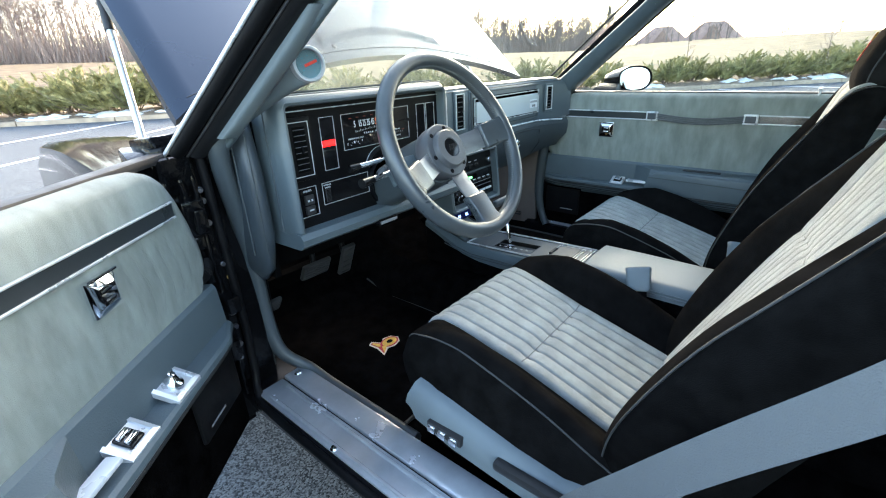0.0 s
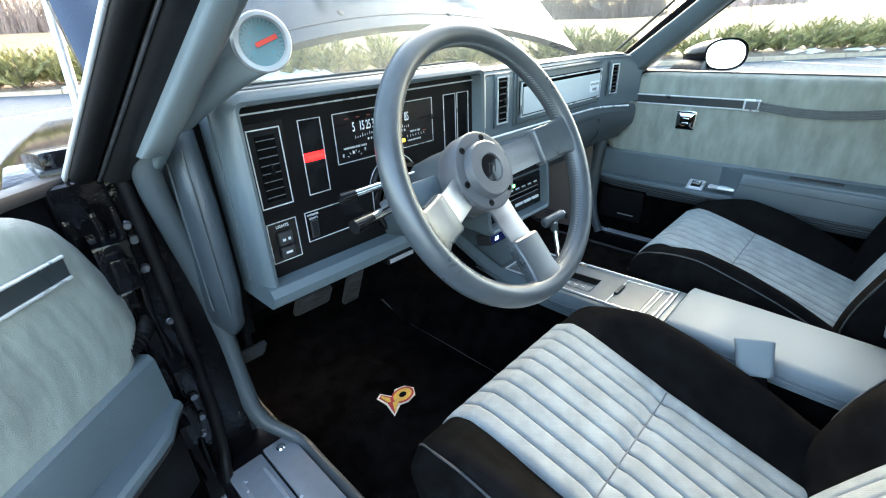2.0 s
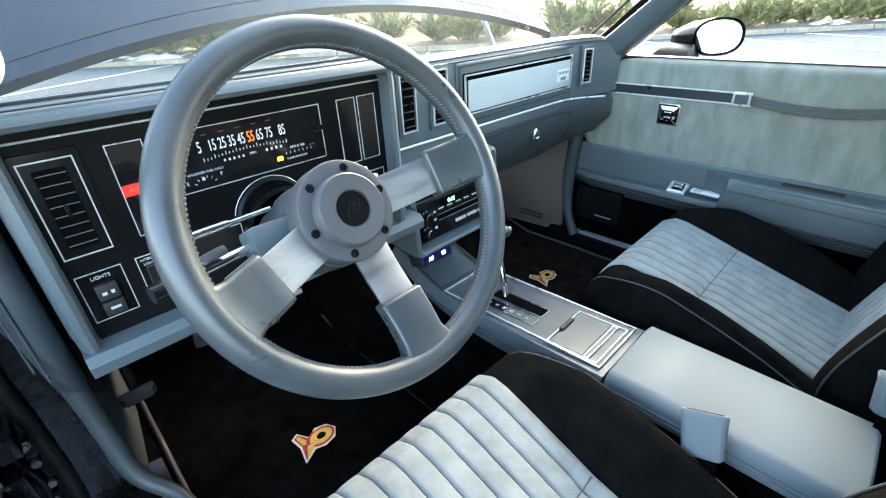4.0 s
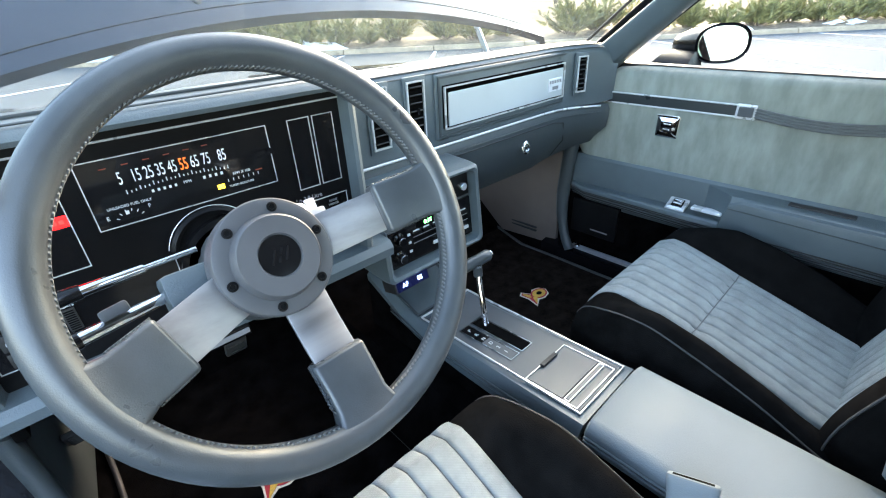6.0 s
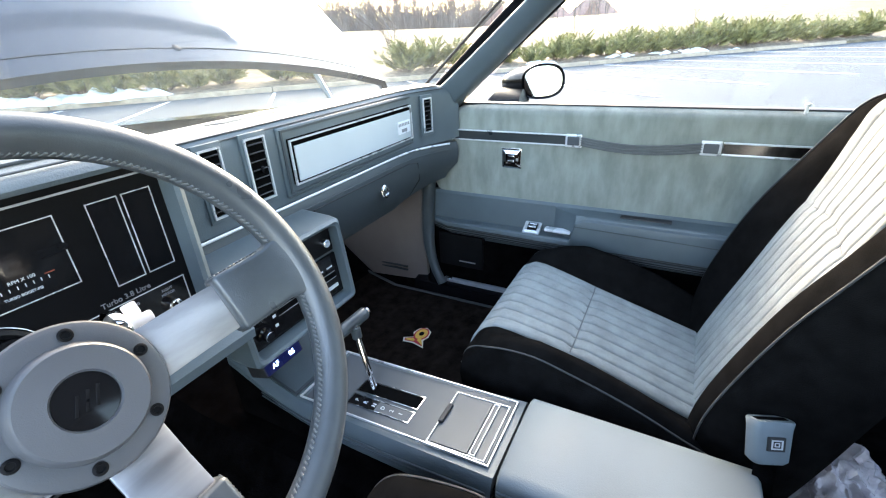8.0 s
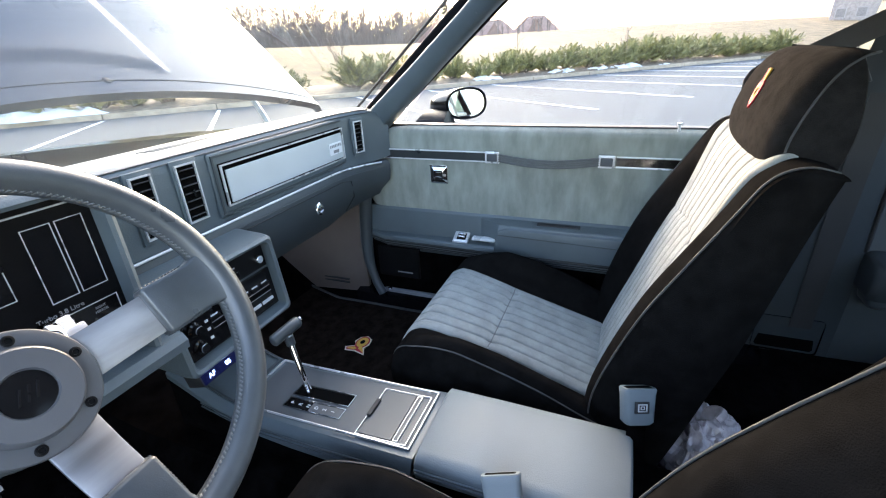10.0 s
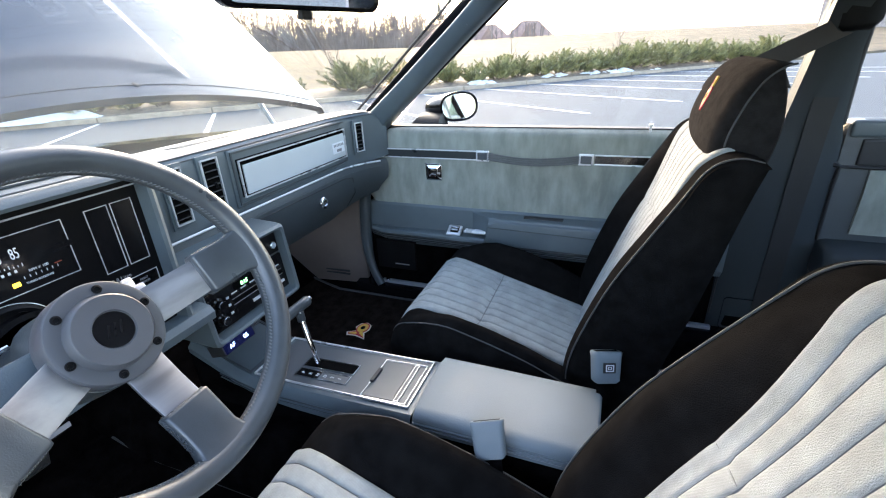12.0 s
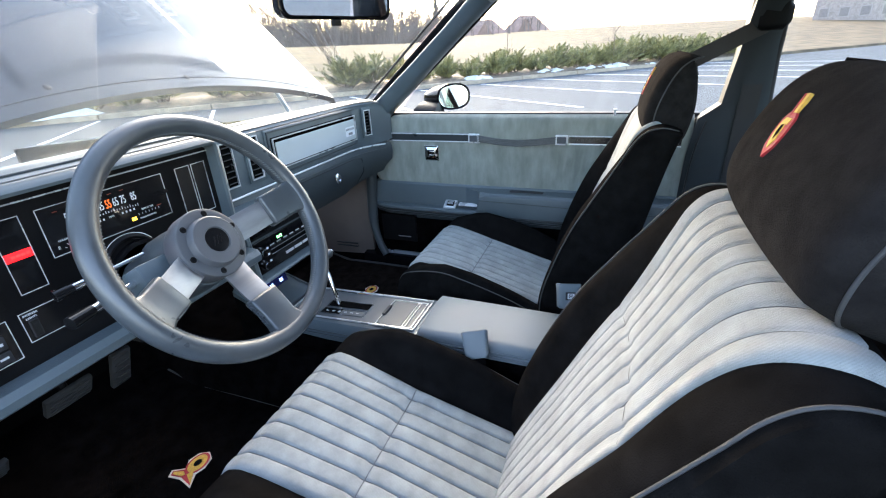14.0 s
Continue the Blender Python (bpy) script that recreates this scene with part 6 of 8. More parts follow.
def back_normal(k):
    (y0, z0), (y1, z1) = F_MID[max(0, k - 1)], F_MID[min(NB, k + 1)]
    return Vector((0, z1 - z0, -(y1 - y0))).normalized()


def pleat(u, n, depth):
    """Rounded channels with sharp valleys."""
    f = (u * n) % 1.0
    return depth * (abs(_m.sin(_m.pi * f)) ** 0.17 - 1)


def cush_ins(a, b, back=False):
    y = -0.3405 - 0.4355 * b ** (1.0 + 0.6 * (1 - b))
    half = interp(-y, [(0.340, 0.150), (0.36, 0.148), (0.39, 0.145), (0.50, 0.136), (0.56, 0.131), (0.66, 0.133), (0.776, 0.138)])
    u = a * 2 - 1
    edge = min(1, (1 - abs(u)) / 0.08)
    z = cush_z(y) + 0.007 * edge ** 0.5 + pleat(a, NP, 0.0048)
    z -= 0.006 * _m.exp(-((y - SEAM["y"]) / 0.010) ** 2) * min(1, (1 - abs(u)) / 0.2)
    roll = max(0.0, (0.375 + y) / 0.035)  # 1 at the front piping, 0 behind the crest
    if back:
        return Vector((u * half, y - 0.010 * roll, cush_z(y) - 0.012 * (1 - 0.6 * roll)))
    return Vector((u * half, y + (0.0075 + pleat(a, NP, 0.004)) * roll, z - 0.005 * roll))


SEAM = {"y": -0.552, "flare": 1.0}       # where the cushion's cross seam lies, how wide the back insert ends
BACK_SEAM = 0.40                         # height of the cross seam, as a share of the stations


def back_ins(a, b, back=False):
    """The pleated insert runs up the back, flares under the shoulders and rolls over the top."""
    kf = 6 + b * (NB - 8)
    k = min(NB - 1, int(kf))
    f = kf - k
    u = a * 2 - 1
    u *= 1 - (1 - SEAM["flare"]) * ease((b - 0.78) / 0.2)
    p = back_surface(u * F_INS[k] / F_HALF[k], k).lerp(back_surface(u * F_INS[k + 1] / F_HALF[k + 1], k + 1), f)
    if back:
        return p - back_normal(k) * 0.012
    edge = min(1, (1 - abs(a * 2 - 1)) / 0.06)
    n = 0.0065 * edge ** 0.5 + pleat(a, NP, 0.0032) - 0.003 * (1 - edge)
    seam_b = BACK_SEAM + 0.03 * (1 - abs(u))
    n -= 0.0030 * _m.exp(-((b - seam_b) / 0.009) ** 2) * edge
    return p + back_normal(k) * n


# head restraint in its own axes: s up, n forward
HL = radians(13)
HUP, HFW = Vector((0, -_m.sin(HL), _m.cos(HL))), Vector((0, _m.cos(HL), _m.sin(HL)))
H0 = Vector((0, -0.961, 0.963))
HSEC = ((-0.030, 0.120, 0.016, -0.034), (-0.024, 0.138, 0.034, -0.045), (-0.008, 0.150, 0.047, -0.047), (0.020, 0.155, 0.054, -0.046), (0.055, 0.156, 0.053, -0.041), (0.090, 0.154, 0.047, -0.030), (0.114, 0.150, 0.037, -0.020), (0.130, 0.143, 0.022, -0.010), (0.137, 0.128, 0.006, -0.004))


def head_pt(x, s, n):
    return H0 + Vector((x, 0, 0)) + HUP * s + HFW * n


def cush_half(y):
    return interp(-y, [(0.338, 0.188), (0.341, 0.203), (0.348, 0.216), (0.38, 0.232), (0.5, 0.242), (0.82, 0.245)])


def cush_rise(y, au):
    """How far the bolsters stand above the middle of the cushion."""
    rise = interp(-y, [(0.338, 0.0), (0.36, 0.003), (0.40, 0.013), (0.45, 0.040), (0.49, 0.056), (0.57, 0.060), (0.66, 0.055), (0.75, 0.040), (0.82, 0.03)])
    h = interp(au, [(0.0, 0.0), (0.58, 0.0), (0.64, 0.20), (0.70, 0.56), (0.76, 0.86), (0.82, 1.0), (0.88, 0.94), (0.93, 0.62), (0.965, 0.20), (0.985, -0.30), (1.0, -0.9)])
    return rise * h - 0.022 * max(0, (au - 0.9) / 0.1) ** 2 - (0.004 if au < 0.56 else 0)


def build_seat(x, recline, head_lift, seam_y, emblem_x=0.0, flare=1.0):
    """A bucket seat in its own axes; the back turns by recline degrees about the hip line."""
    SEAM["y"], SEAM["flare"] = seam_y, flare
    seam_b = min((k / 400 for k in range(401)), key=lambda b: abs(cush_ins(0.5, b, True).y - seam_y))
    seat = thing("bucket_seat", "black and light grey velour bucket seat with pleated insert", "seat", "front seats")
    # cushion
    bm = bmesh.new()
    rings = []
    for p in spline([(y, z, 0) for y, z in CUSH], 44):
        y, z = p.x, p.y
        w = cush_half(y)
        bot = interp(-y, [(0.338, 0.45), (0.38, 0.43), (0.82, 0.40)])
        sec = []
        for k in range(33):
            u = k / 16 - 1
            sec.append(Vector((u * w, y, z + cush_rise(y, abs(u)))))
        sec += [Vector((w * 0.985, y, z * 0.45 + bot * 0.55)), Vector((w * 0.93, y, bot)), Vector((-w * 0.93, y, bot)), Vector((-w * 0.985, y, z * 0.45 + bot * 0.55))]
        rings.append(sec)
    loft(bm, rings)
    part("cushion", bm, M_BLACKV, seat, "black velour cushion with raised bolsters", smooth=60)
    bm = bmesh.new()
    sheet(bm, lambda a, b: cush_ins(a, b), NP * 10, 60, back=lambda a, b: cush_ins(a, b, True))
    ci = part("cushion_insert", bm, M_LIGHT, seat, "pleated light grey velour insert", smooth=70)
    for k in range(1, NP):
        bm = bmesh.new()
        tube(bm, [cush_ins(k / NP, 0.02 + 0.96 * i / 30) + Vector((0, 0, 0.0004)) for i in range(31)], 0.0009, 4)
        part("pleat_seam", bm, M_SEAM, ci)
    bm = bmesh.new()
    tube(bm, [cush_ins(0.03 + 0.94 * i / (NP * 8), seam_b) + Vector((0, 0, 0.0008)) for i in range(NP * 8 + 1)], 0.0012, 4)
    part("cross_seam", bm, M_SEAM, ci)
    for sx in (-1, 1):
        bm = bmesh.new()
        pts = [(sx * cush_half(y) * 0.915, y, cush_z(y) + cush_rise(y, 0.915) + 0.0008) for y in (-0.344, -0.352, -0.37, -0.40, -0.44, -0.49, -0.54, -0.60, -0.66, -0.72, -0.77)]
        tube(bm, spline(pts, 30), 0.0016, 6)
        part("piping", bm, M_PIPE, seat, "grey piping along the bolster", smooth=60)
    bm = bmesh.new()
    tube(bm, spline([(px, -0.3375, 0.515) for px in (-0.188, -0.1, 0, 0.1, 0.188)], 12), 0.0020, 6)
    part("piping", bm, M_PIPE, seat, smooth=60)
    # backrest
    turn = Matrix.Translation((0, -0.75, 0.48)) @ pose(0, 0, 0, recline, 0, 0) @ Matrix.Translation((0, 0.75, -0.48))
    lift = turn @ Matrix.Translation(HUP * head_lift)

    def back_part(name, bm, material, parent, label="", smooth=60, m=turn):
        bmesh.ops.transform(bm, matrix=m, verts=bm.verts)
        return part(name, bm, material, parent, label, smooth)
    bm = bmesh.new()
    rings = []
    for k in range(0, NB + 1, 2):
        w = F_HALF[k]
        sec = [back_surface(i / 20 - 1, k) for i in range(41)]
        (ey, ez), (ry, rz) = F_EDGE[k], F_REAR[k]
        for side in (1, -1):
            arc = [Vector((side * (w + 0.004 * _m.sin(_m.pi * t)) * (1 - 0.05 * max(0, (t - 0.75) / 0.25)), ey + (ry - ey) * t, ez + (rz - ez) * t)) for t in (0.25, 0.5, 0.75, 1.0)]
            sec += arc if side > 0 else [Vector((0.5 * w, ry - 0.006, rz)), Vector((-0.5 * w, ry - 0.006, rz))] + arc[::-1]
        rings.append(sec)
    loft(bm, rings)
    back_part("backrest", bm, M_BLACKV, seat, "black velour backrest with deep bolsters")
    bm = bmesh.new()
    sheet(bm, lambda a, b: back_ins(a, b), NP * 10, 90, back=lambda a, b: back_ins(a, b, True))
    bi = back_part("backrest_insert", bm, M_LIGHT, seat, "pleated light grey velour insert", 70)
    for k in range(1, NP):
        bm = bmesh.new()
        tube(bm, [back_ins(k / NP, 0.02 + 0.96 * i / 50) + BFW * 0.0003 for i in range(51)], 0.0009, 4)
        back_part("pleat_seam", bm, M_SEAM, bi, smooth=None)
    bm = bmesh.new()
    tube(bm, [back_ins(i / (NP * 8), BACK_SEAM + 0.03 * (1 - abs(i / (NP * 4) - 1))) + BFW * 0.0001 for i in range(2, NP * 8 - 1)], 0.0007, 4)
    back_part("cross_seam", bm, M_SEAM, bi, smooth=None)
    for sx in (-1, 1):
        bm = bmesh.new()
        tube(bm, [back_surface(sx * 0.95, k) + Vector((sx * 0.0006, 0.0012, 0.0004)) for k in range(2, NB + 1, 2)], 0.0016, 6)
        back_part("back_piping", bm, M_PIPE, seat, "grey piping along the bolster")
    # head restraint
    bm = bmesh.new()
    rings = []
    for p, q in zip(spline([(a, b, 0) for a, b, _, _ in HSEC], 28), spline([(c, d, 0) for _, _, c, d in HSEC], 28)):
        s, w, f, r = p.x, p.y, q.x, q.y
        sec = []
        for k in range(21):
            u = -_m.cos(_m.pi * k / 20)
            sec.append(head_pt(u * w, s, f - 0.010 * abs(u) ** 2.5 - 0.018 * max(0, abs(u) - 0.86) ** 2 / 0.0196))
        for k in range(11):
            u = _m.cos(_m.pi * k / 10)
            sec.append(head_pt(u * w, s, r + 0.010 * abs(u) ** 10))
        rings.append(sec)
    loft(bm, rings)
    hr = back_part("head_restraint", bm, M_HEADV, seat, "charcoal velour head restraint with an embroidered emblem", 55, lift)
    for sx in (-1, 1):
        bm = bmesh.new()
        pts = [head_pt(sx * (w + 0.0005) * 0.992, s, f - 0.026) for s, w, f, r in HSEC]
        pts += [head_pt(sx * 0.134, 0.128, -0.006), head_pt(sx * 0.145, 0.105, -0.020)]
        tube(bm, spline(pts, 40), 0.0016, 6)
        back_part("piping", bm, M_PIPE, hr, m=lift)
    for sx in (-0.05, 0.05):
        bm = bmesh.new()
        tube(bm, [head_pt(sx, 0.0, -0.01), head_pt(sx, -0.07, -0.01)], 0.006, 10)
        back_part("post", bm, M_CHROME, hr, "chrome head restraint post", m=lift)
    emblem_tall(hr, lift @ Matrix.Translation(head_pt(emblem_x, 0.068, 0.0515)) @ Matrix(((1, 0, 0), (0, HUP.y, HFW.y), (0, HUP.z, HFW.z))).to_4x4() @ pose(0, 0, 0, -7, 0, 0) @ Matrix.Diagonal((1.25, 1.1, 1.0, 1.0)) @ pose(0, 0, 0, 0, 0, -8) @ Matrix.Diagonal((1.4, 1.0, 1.0, 1.0)), 0.0275)
    seat.location = (x, -0.002, 0.0)
    return seat


BFW = Vector((0, 0.94, 0.34))            # roughly the way the backs face
seat = build_seat(-0.332, 6.3, 0.040, -0.558, 0.026)     # the driver's back is reclined a little further
seat2 = build_seat(0.374, 0.0, 0.0, -0.530, 0.0, 0.80)
seat2.location.y = 0.006
# seat track skirts
for cx, so, sb in ((-0.332, -1, seat), (0.374, 1, seat2)):
    seat_shift = Matrix.Translation(-sb.matrix_basis.translation)
    bm = bmesh.new()
    rings = []
    for y, z0, z1 in ((-0.405, 0.455, 0.500), (-0.415, 0.435, 0.517), (-0.50, 0.415, 0.505), (-0.62, 0.405, 0.480), (-0.70, 0.40, 0.470), (-0.80, 0.40, 0.485), (-0.90, 0.42, 0.53)):
        x = cx + so * 0.235
        rings.append([Vector((x, y, z0)), Vector((x + so * 0.022, y, z0)), Vector((x + so * 0.034, y, (z0 + z1) / 2)), Vector((x + so * 0.028, y, z1 - 0.008)), Vector((x + so * 0.015, y, z1)), Vector((x, y, z1))])
    loft(bm, rings)
    part("skirt", bm, M_PLAST, sb, smooth=50).matrix_local = seat_shift
    bm = bmesh.new()
    box(bm, (cx - 0.20, -0.84, 0.325), (cx + 0.20, -0.42, 0.42), 0.01)
    part("track", bm, M_DARK, sb).matrix_local = seat_shift
    if so < 0:
        bm = bmesh.new()
        box(bm, (cx - 0.276, -0.535, 0.453), (cx - 0.262, -0.462, 0.472), 0.002)
        sw = part("switch_plate", bm, M_BLACK, sb)
        sw.matrix_local = seat_shift
        for y in (-0.475, -0.498, -0.522):
            bm = bmesh.new()
            box(bm, (cx - 0.282, y - 0.008, 0.456), (cx - 0.272, y + 0.008, 0.469), 0.002)
            part("seat_switch", bm, M_CHROME, sw, smooth=40)
        bm = bmesh.new()
        box(bm, (cx - 0.280, -0.72, 0.455), (cx - 0.262, -0.60, 0.472), 0.006)
        part("recline_lever", bm, M_BLACK, sb, smooth=40).matrix_local = seat_shift
        bm = bmesh.new()
        tube(bm, spline([(cx - 0.262, -0.80, 0.49), (cx - 0.268, -0.825, 0.555), (cx - 0.268, -0.865, 0.640), (cx - 0.266, -0.885, 0.685)], 10), lambda k: 0.024 if k < 0.9 else 0.017, 10, flat=(1, 0.5))
        part("hinge_cover", bm, M_PLAST, sb, smooth=60).matrix_local = seat_shift


# ---------- doors ----------
DOOR_ARM = [(0.005, 0.022), (0.03, 0.030), (0.065, 0.046), (0.10, 0.048), (0.2, 0.050), (0.35, 0.056), (1.07, 0.060)]   # reach of the armrest along the door


def build_door(name, side, label):
    """A front door in local axes: x inward, y towards the hinge (0 near the dash), z up; side: +1 has the mirror control."""
    d = thing(name, label, "car door", "doors")
    # shell
    bm = bmesh.new()
    rings = []
    for y in (0.03, -0.05, -0.3, -0.7, -1.05, -1.095):
        e = 0.004 if y in (0.03, -1.095) else 0
        rings.append([Vector((x, y, z)) for x, z in ((-0.045, 0.27), (-0.03, 0.34), (-0.035, 0.80), (-0.045, 0.905 - e), (-0.105, 0.905 - e), (-0.135, 0.84), (-0.15, 0.55), (-0.13, 0.27))])
    loft(bm, rings)
    part("door_shell", bm, M_PAINT, d, "glossy black door skin and frame", smooth=35)
    # upper velour panel with a soft rolled top
    def up(a, b):
        y = 0.02 - 1.095 * a
        z = 0.668 + 0.252 * b
        x = 0.0 - 0.010 * max(0, (b - 0.72) / 0.28) ** 2 - 0.03 * max(0, (b - 0.93) / 0.07) ** 2
        x -= 0.004 * max(0, 1 - abs(b - 0.685) / 0.01) + 0.0014 * max(0.0, 1 - abs(((-y / 0.027) % 1.0) - 0.5) / 0.16) * (min(1, b / 0.25) if b < 0.62 else 0)
        nose = interp(z, [(0.665, -0.020), (0.69, -0.004), (0.715, 0.009), (0.745, 0.008), (0.80, -0.008), (0.845, -0.026), (0.88, -0.045), (0.90, -0.066), (0.912, -0.095), (0.921, -0.16)])
        y = nose - (1.075 + nose) * a
        rim = max(0, (0.03 - a) / 0.03)
        return Vector((x - 0.012 * rim ** 2, y, z))
    bm = bmesh.new()
    sheet(bm, up, 240, 30, back=lambda a, b: Vector((-0.036, up(a, b).y, up(a, b).z)))
    pnl = part("velour_panel", bm, M_VELOUR, d, "grey velour upper door panel", smooth=60)
    # window seal strip on top
    bm = bmesh.new()
    box(bm, (-0.060, -1.09, 0.905), (-0.030, 0.02, 0.921), 0.005)
    part("window_seal", bm, M_BLACK, d, smooth=40)
    # trim band: bright beads, dark insert, pull strap
    def band(y0, y1, z0, z1, x, h, material, nm, label=""):
        bm = bmesh.new()
        box(bm, (x, min(y0, y1), z0), (x + h, max(y0, y1), z1), min(h, z1 - z0) * 0.3)
        return part(nm, bm, material, d, label)
    band(-0.06, -0.392, 0.8275, 0.8515, 0.0005, 0.003, M_BAND, "trim_band", "dark charcoal trim band with bright edges")
    for z in (0.851, 0.8255):
        band(-0.06, -0.392, z, z + 0.0034, 0.0015, 0.0045, M_SILVER, "bright_bead")
    for yc in (-0.408, -0.703):
        band(yc + 0.020, yc - 0.020, 0.824, 0.856, 0.0, 0.009, M_SILVER, "strap_end", "bright framed strap end")
        band(yc + 0.015, yc - 0.015, 0.829, 0.851, 0.001, 0.0098, M_PLATE, "strap_end_plate")
    bm = bmesh.new()
    for k in range(4):
        z = 0.8315 + 0.0055 * k
        pts = [(0.006 + 0.012 * _m.sin(_m.pi * u), -0.424 - 0.263 * u, z - 0.010 * _m.sin(_m.pi * u)) for u in [i / 12 for i in range(13)]]
        tube(bm, pts, 0.0030, 6, flat=(1.0, 1.0))
    part("pull_strap", bm, M_STRAP, d, "sagging ribbed grey pull strap", smooth=60)
    band(-0.725, -1.05, 0.8275, 0.8515, -0.001, 0.004, M_BANDR, "rear_trim_band", "bright brushed trim band")
    for z in (0.851, 0.8255):
        band(-0.725, -1.05, z, z + 0.0034, 0.0015, 0.005, M_SILVER, "bright_bead")
    # release handle in a bright square cup
    bm = bmesh.new()
    o, mid, i = rrect(0.054, 0.054, 0.003, 2), rrect(0.051, 0.051, 0.003, 2), rrect(0.028, 0.026, 0.002, 2)
    R = [[Vector((x, -0.248 + a, 0.784 + b)) for a, b in r] for r, x in ((o, -0.001), (o, 0.0035), (mid, 0.005), (i, 0.011), (i, 0.001))]
    loft(bm, R, True, False)
    cup = part("handle_cup", bm, M_CHROME, d, "bevelled chrome handle cup", smooth=20)
    bm = bmesh.new()
    box(bm, (-0.0005, -0.2625, 0.7705), (0.0022, -0.2335, 0.7975))
    part("cup_well", bm, M_GLOSSB, cup, "dark inside of the handle cup")
    for z0, z1, x1 in ((0.7735, 0.7800, 0.0115), (0.7870, 0.7925, 0.0095)):
        bm = bmesh.new()
        box(bm, (0.0015, -0.2575, z0), (x1, -0.2385, z1), 0.002, 2)
        part("release_lever", bm, M_CHROME, cup, smooth=30)
    bm = bmesh.new()
    box(bm, (0.003, -0.275, 0.8085), (0.0095, -0.221, 0.8125), 0.0014)
    part("cup_hood", bm, M_CHROME, cup, "bright bar over the handle cup", smooth=30)
    # lower moulding: dished armrest in front, padded armrest behind
    bm = bmesh.new()
    rings = []
    for y in (-0.005, -0.03, -0.065, -0.10, -0.20, -0.345, -0.357, -0.375, -0.40, -0.425, -0.437, -0.46, -0.60, -0.85, -1.07):
        w = interp(-y, DOOR_ARM)
        zt = interp(-y, [(-0.02, 0.590), (0.425, 0.592), (0.437, 0.645), (0.46, 0.655), (1.07, 0.655)])
        xe = interp(-y, [(-0.02, 0.006), (0.375, 0.006), (0.425, w - 0.024), (0.437, w - 0.014), (1.07, w - 0.014)])
        zb = interp(-y, [(-0.02, 0.590), (0.425, 0.592), (0.437, 0.648), (0.46, 0.658), (1.07, 0.658)])
        rings.append([Vector((x, y, z)) for x, z in ((-0.030, 0.672), (0.001, 0.672), (0.006, 0.665), (xe + 0.001, 0.6605), (xe + 0.005, zb), (w - 0.008, zt), (w - 0.002, zt - 0.004), (w, zt - 0.012), (w - 0.004, 0.570), (w - 0.012, 0.560), (w - 0.020, 0.548), (-0.030, 0.545))])
    loft(bm, rings)
    arm = part("armrest", bm, M_DOORV, d, "moulded blue-grey vinyl armrest", smooth=22)
    bm = bmesh.new()
    for z, dx in ((0.576, -0.0015), (0.571, -0.0030), (0.560, -0.0110), (0.552, -0.017)):
        tube(bm, [(interp(-y, DOOR_ARM) + dx, y, z) for y in (-0.008, -0.03, -0.065, -0.1, -0.2, -0.35, -0.6, -1.05)], 0.0016, 6)
    part("armrest_beads", bm, M_BLACK, arm, smooth=60)
    bm = bmesh.new()
    box(bm, (0.012, -0.655, 0.646), (0.030, -0.540, 0.6660), 0.002)
    part("grip_slot", bm, M_BLACK, arm)
    bm = bmesh.new()
    tube(bm, [(interp(-y, DOOR_ARM) + 0.0004, y, interp(-y, [(0.437, 0.634), (1.05, 0.622)])) for y in (-0.437, -0.46, -0.6, -0.8, -1.05)], 0.0012, 6)
    part("armrest_seam", bm, M_VINYL_D, arm, smooth=60)
    # lower carpet and map pocket
    bm = bmesh.new()
    box(bm, (-0.034, -1.07, 0.33), (0.004, 0.0, 0.552), 0.008)
    part("lower_carpet", bm, M_CARPET, d, "black carpeted door bottom", smooth=40)
    bm = bmesh.new()
    box(bm, (0.0, -0.165, 0.425), (0.012, -0.015, 0.535), 0.006)
    spk = part("speaker_grille", bm, M_SEAL, d, "black speaker grille", smooth=40)
    bm = bmesh.new()
    box(bm, (0.012, -0.140, 0.445), (0.0128, -0.085, 0.449))
    part("grille_mark", bm, M_PRINTG, spk)
    bm = bmesh.new()
    box(bm, (0.004, -1.0, 0.535), (0.022, -0.175, 0.552), 0.004)
    part("lower_rail", bm, M_VINYL_D, d, "", smooth=40)
    # window switch with bright bezel, paddle
    zs = 0.5975
    grow = 1.0 if side > 0 else 1.3
    def bezel(y0, y1, x0, x1, nm):
        bm = bmesh.new()
        yc, xc = (y0 + y1) / 2, (x0 + x1) / 2
        y0, y1, x0, x1 = yc + (y0 - yc) * grow, yc + (y1 - yc) * grow, xc + (x0 - xc) * (0.5 + grow / 2), xc + (x1 - xc) * (0.5 + grow / 2)
        o, i = [(x0, y0), (x1, y0), (x1, y1), (x0, y1)], [(x0 + 0.006, y0 + 0.007), (x1 - 0.006, y0 + 0.007), (x1 - 0.006, y1 - 0.007), (x0 + 0.006, y1 - 0.007)]
        loft(bm, [[Vector((x, y, z)) for x, y in r] for r, z in ((o, zs - 0.006), (o, zs + 0.003), (i, zs + 0.0045), (i, zs + 0.0005))])
        return part(nm, bm, M_SILVER, d, "chrome window switch bezel")
    before = set(d.children_recursive)
    b1 = bezel(-0.342, -0.296, 0.006, 0.044, "switch_bezel")
    bm = bmesh.new()
    box(bm, (0.013, -0.333, zs), (0.037, -0.306, zs + 0.005), 0.002)
    w = part("window_switch", bm, M_GLOSSB, b1, smooth=40)
    bm = bmesh.new()
    box(bm, (0.017, -0.331, zs + 0.003), (0.023, -0.309, zs + 0.0095), 0.002)
    box(bm, (0.027, -0.331, zs + 0.003), (0.033, -0.309, zs + 0.0095), 0.002)
    part("switch_paddle", bm, M_CHROME, w, smooth=40)
    bm = bmesh.new()
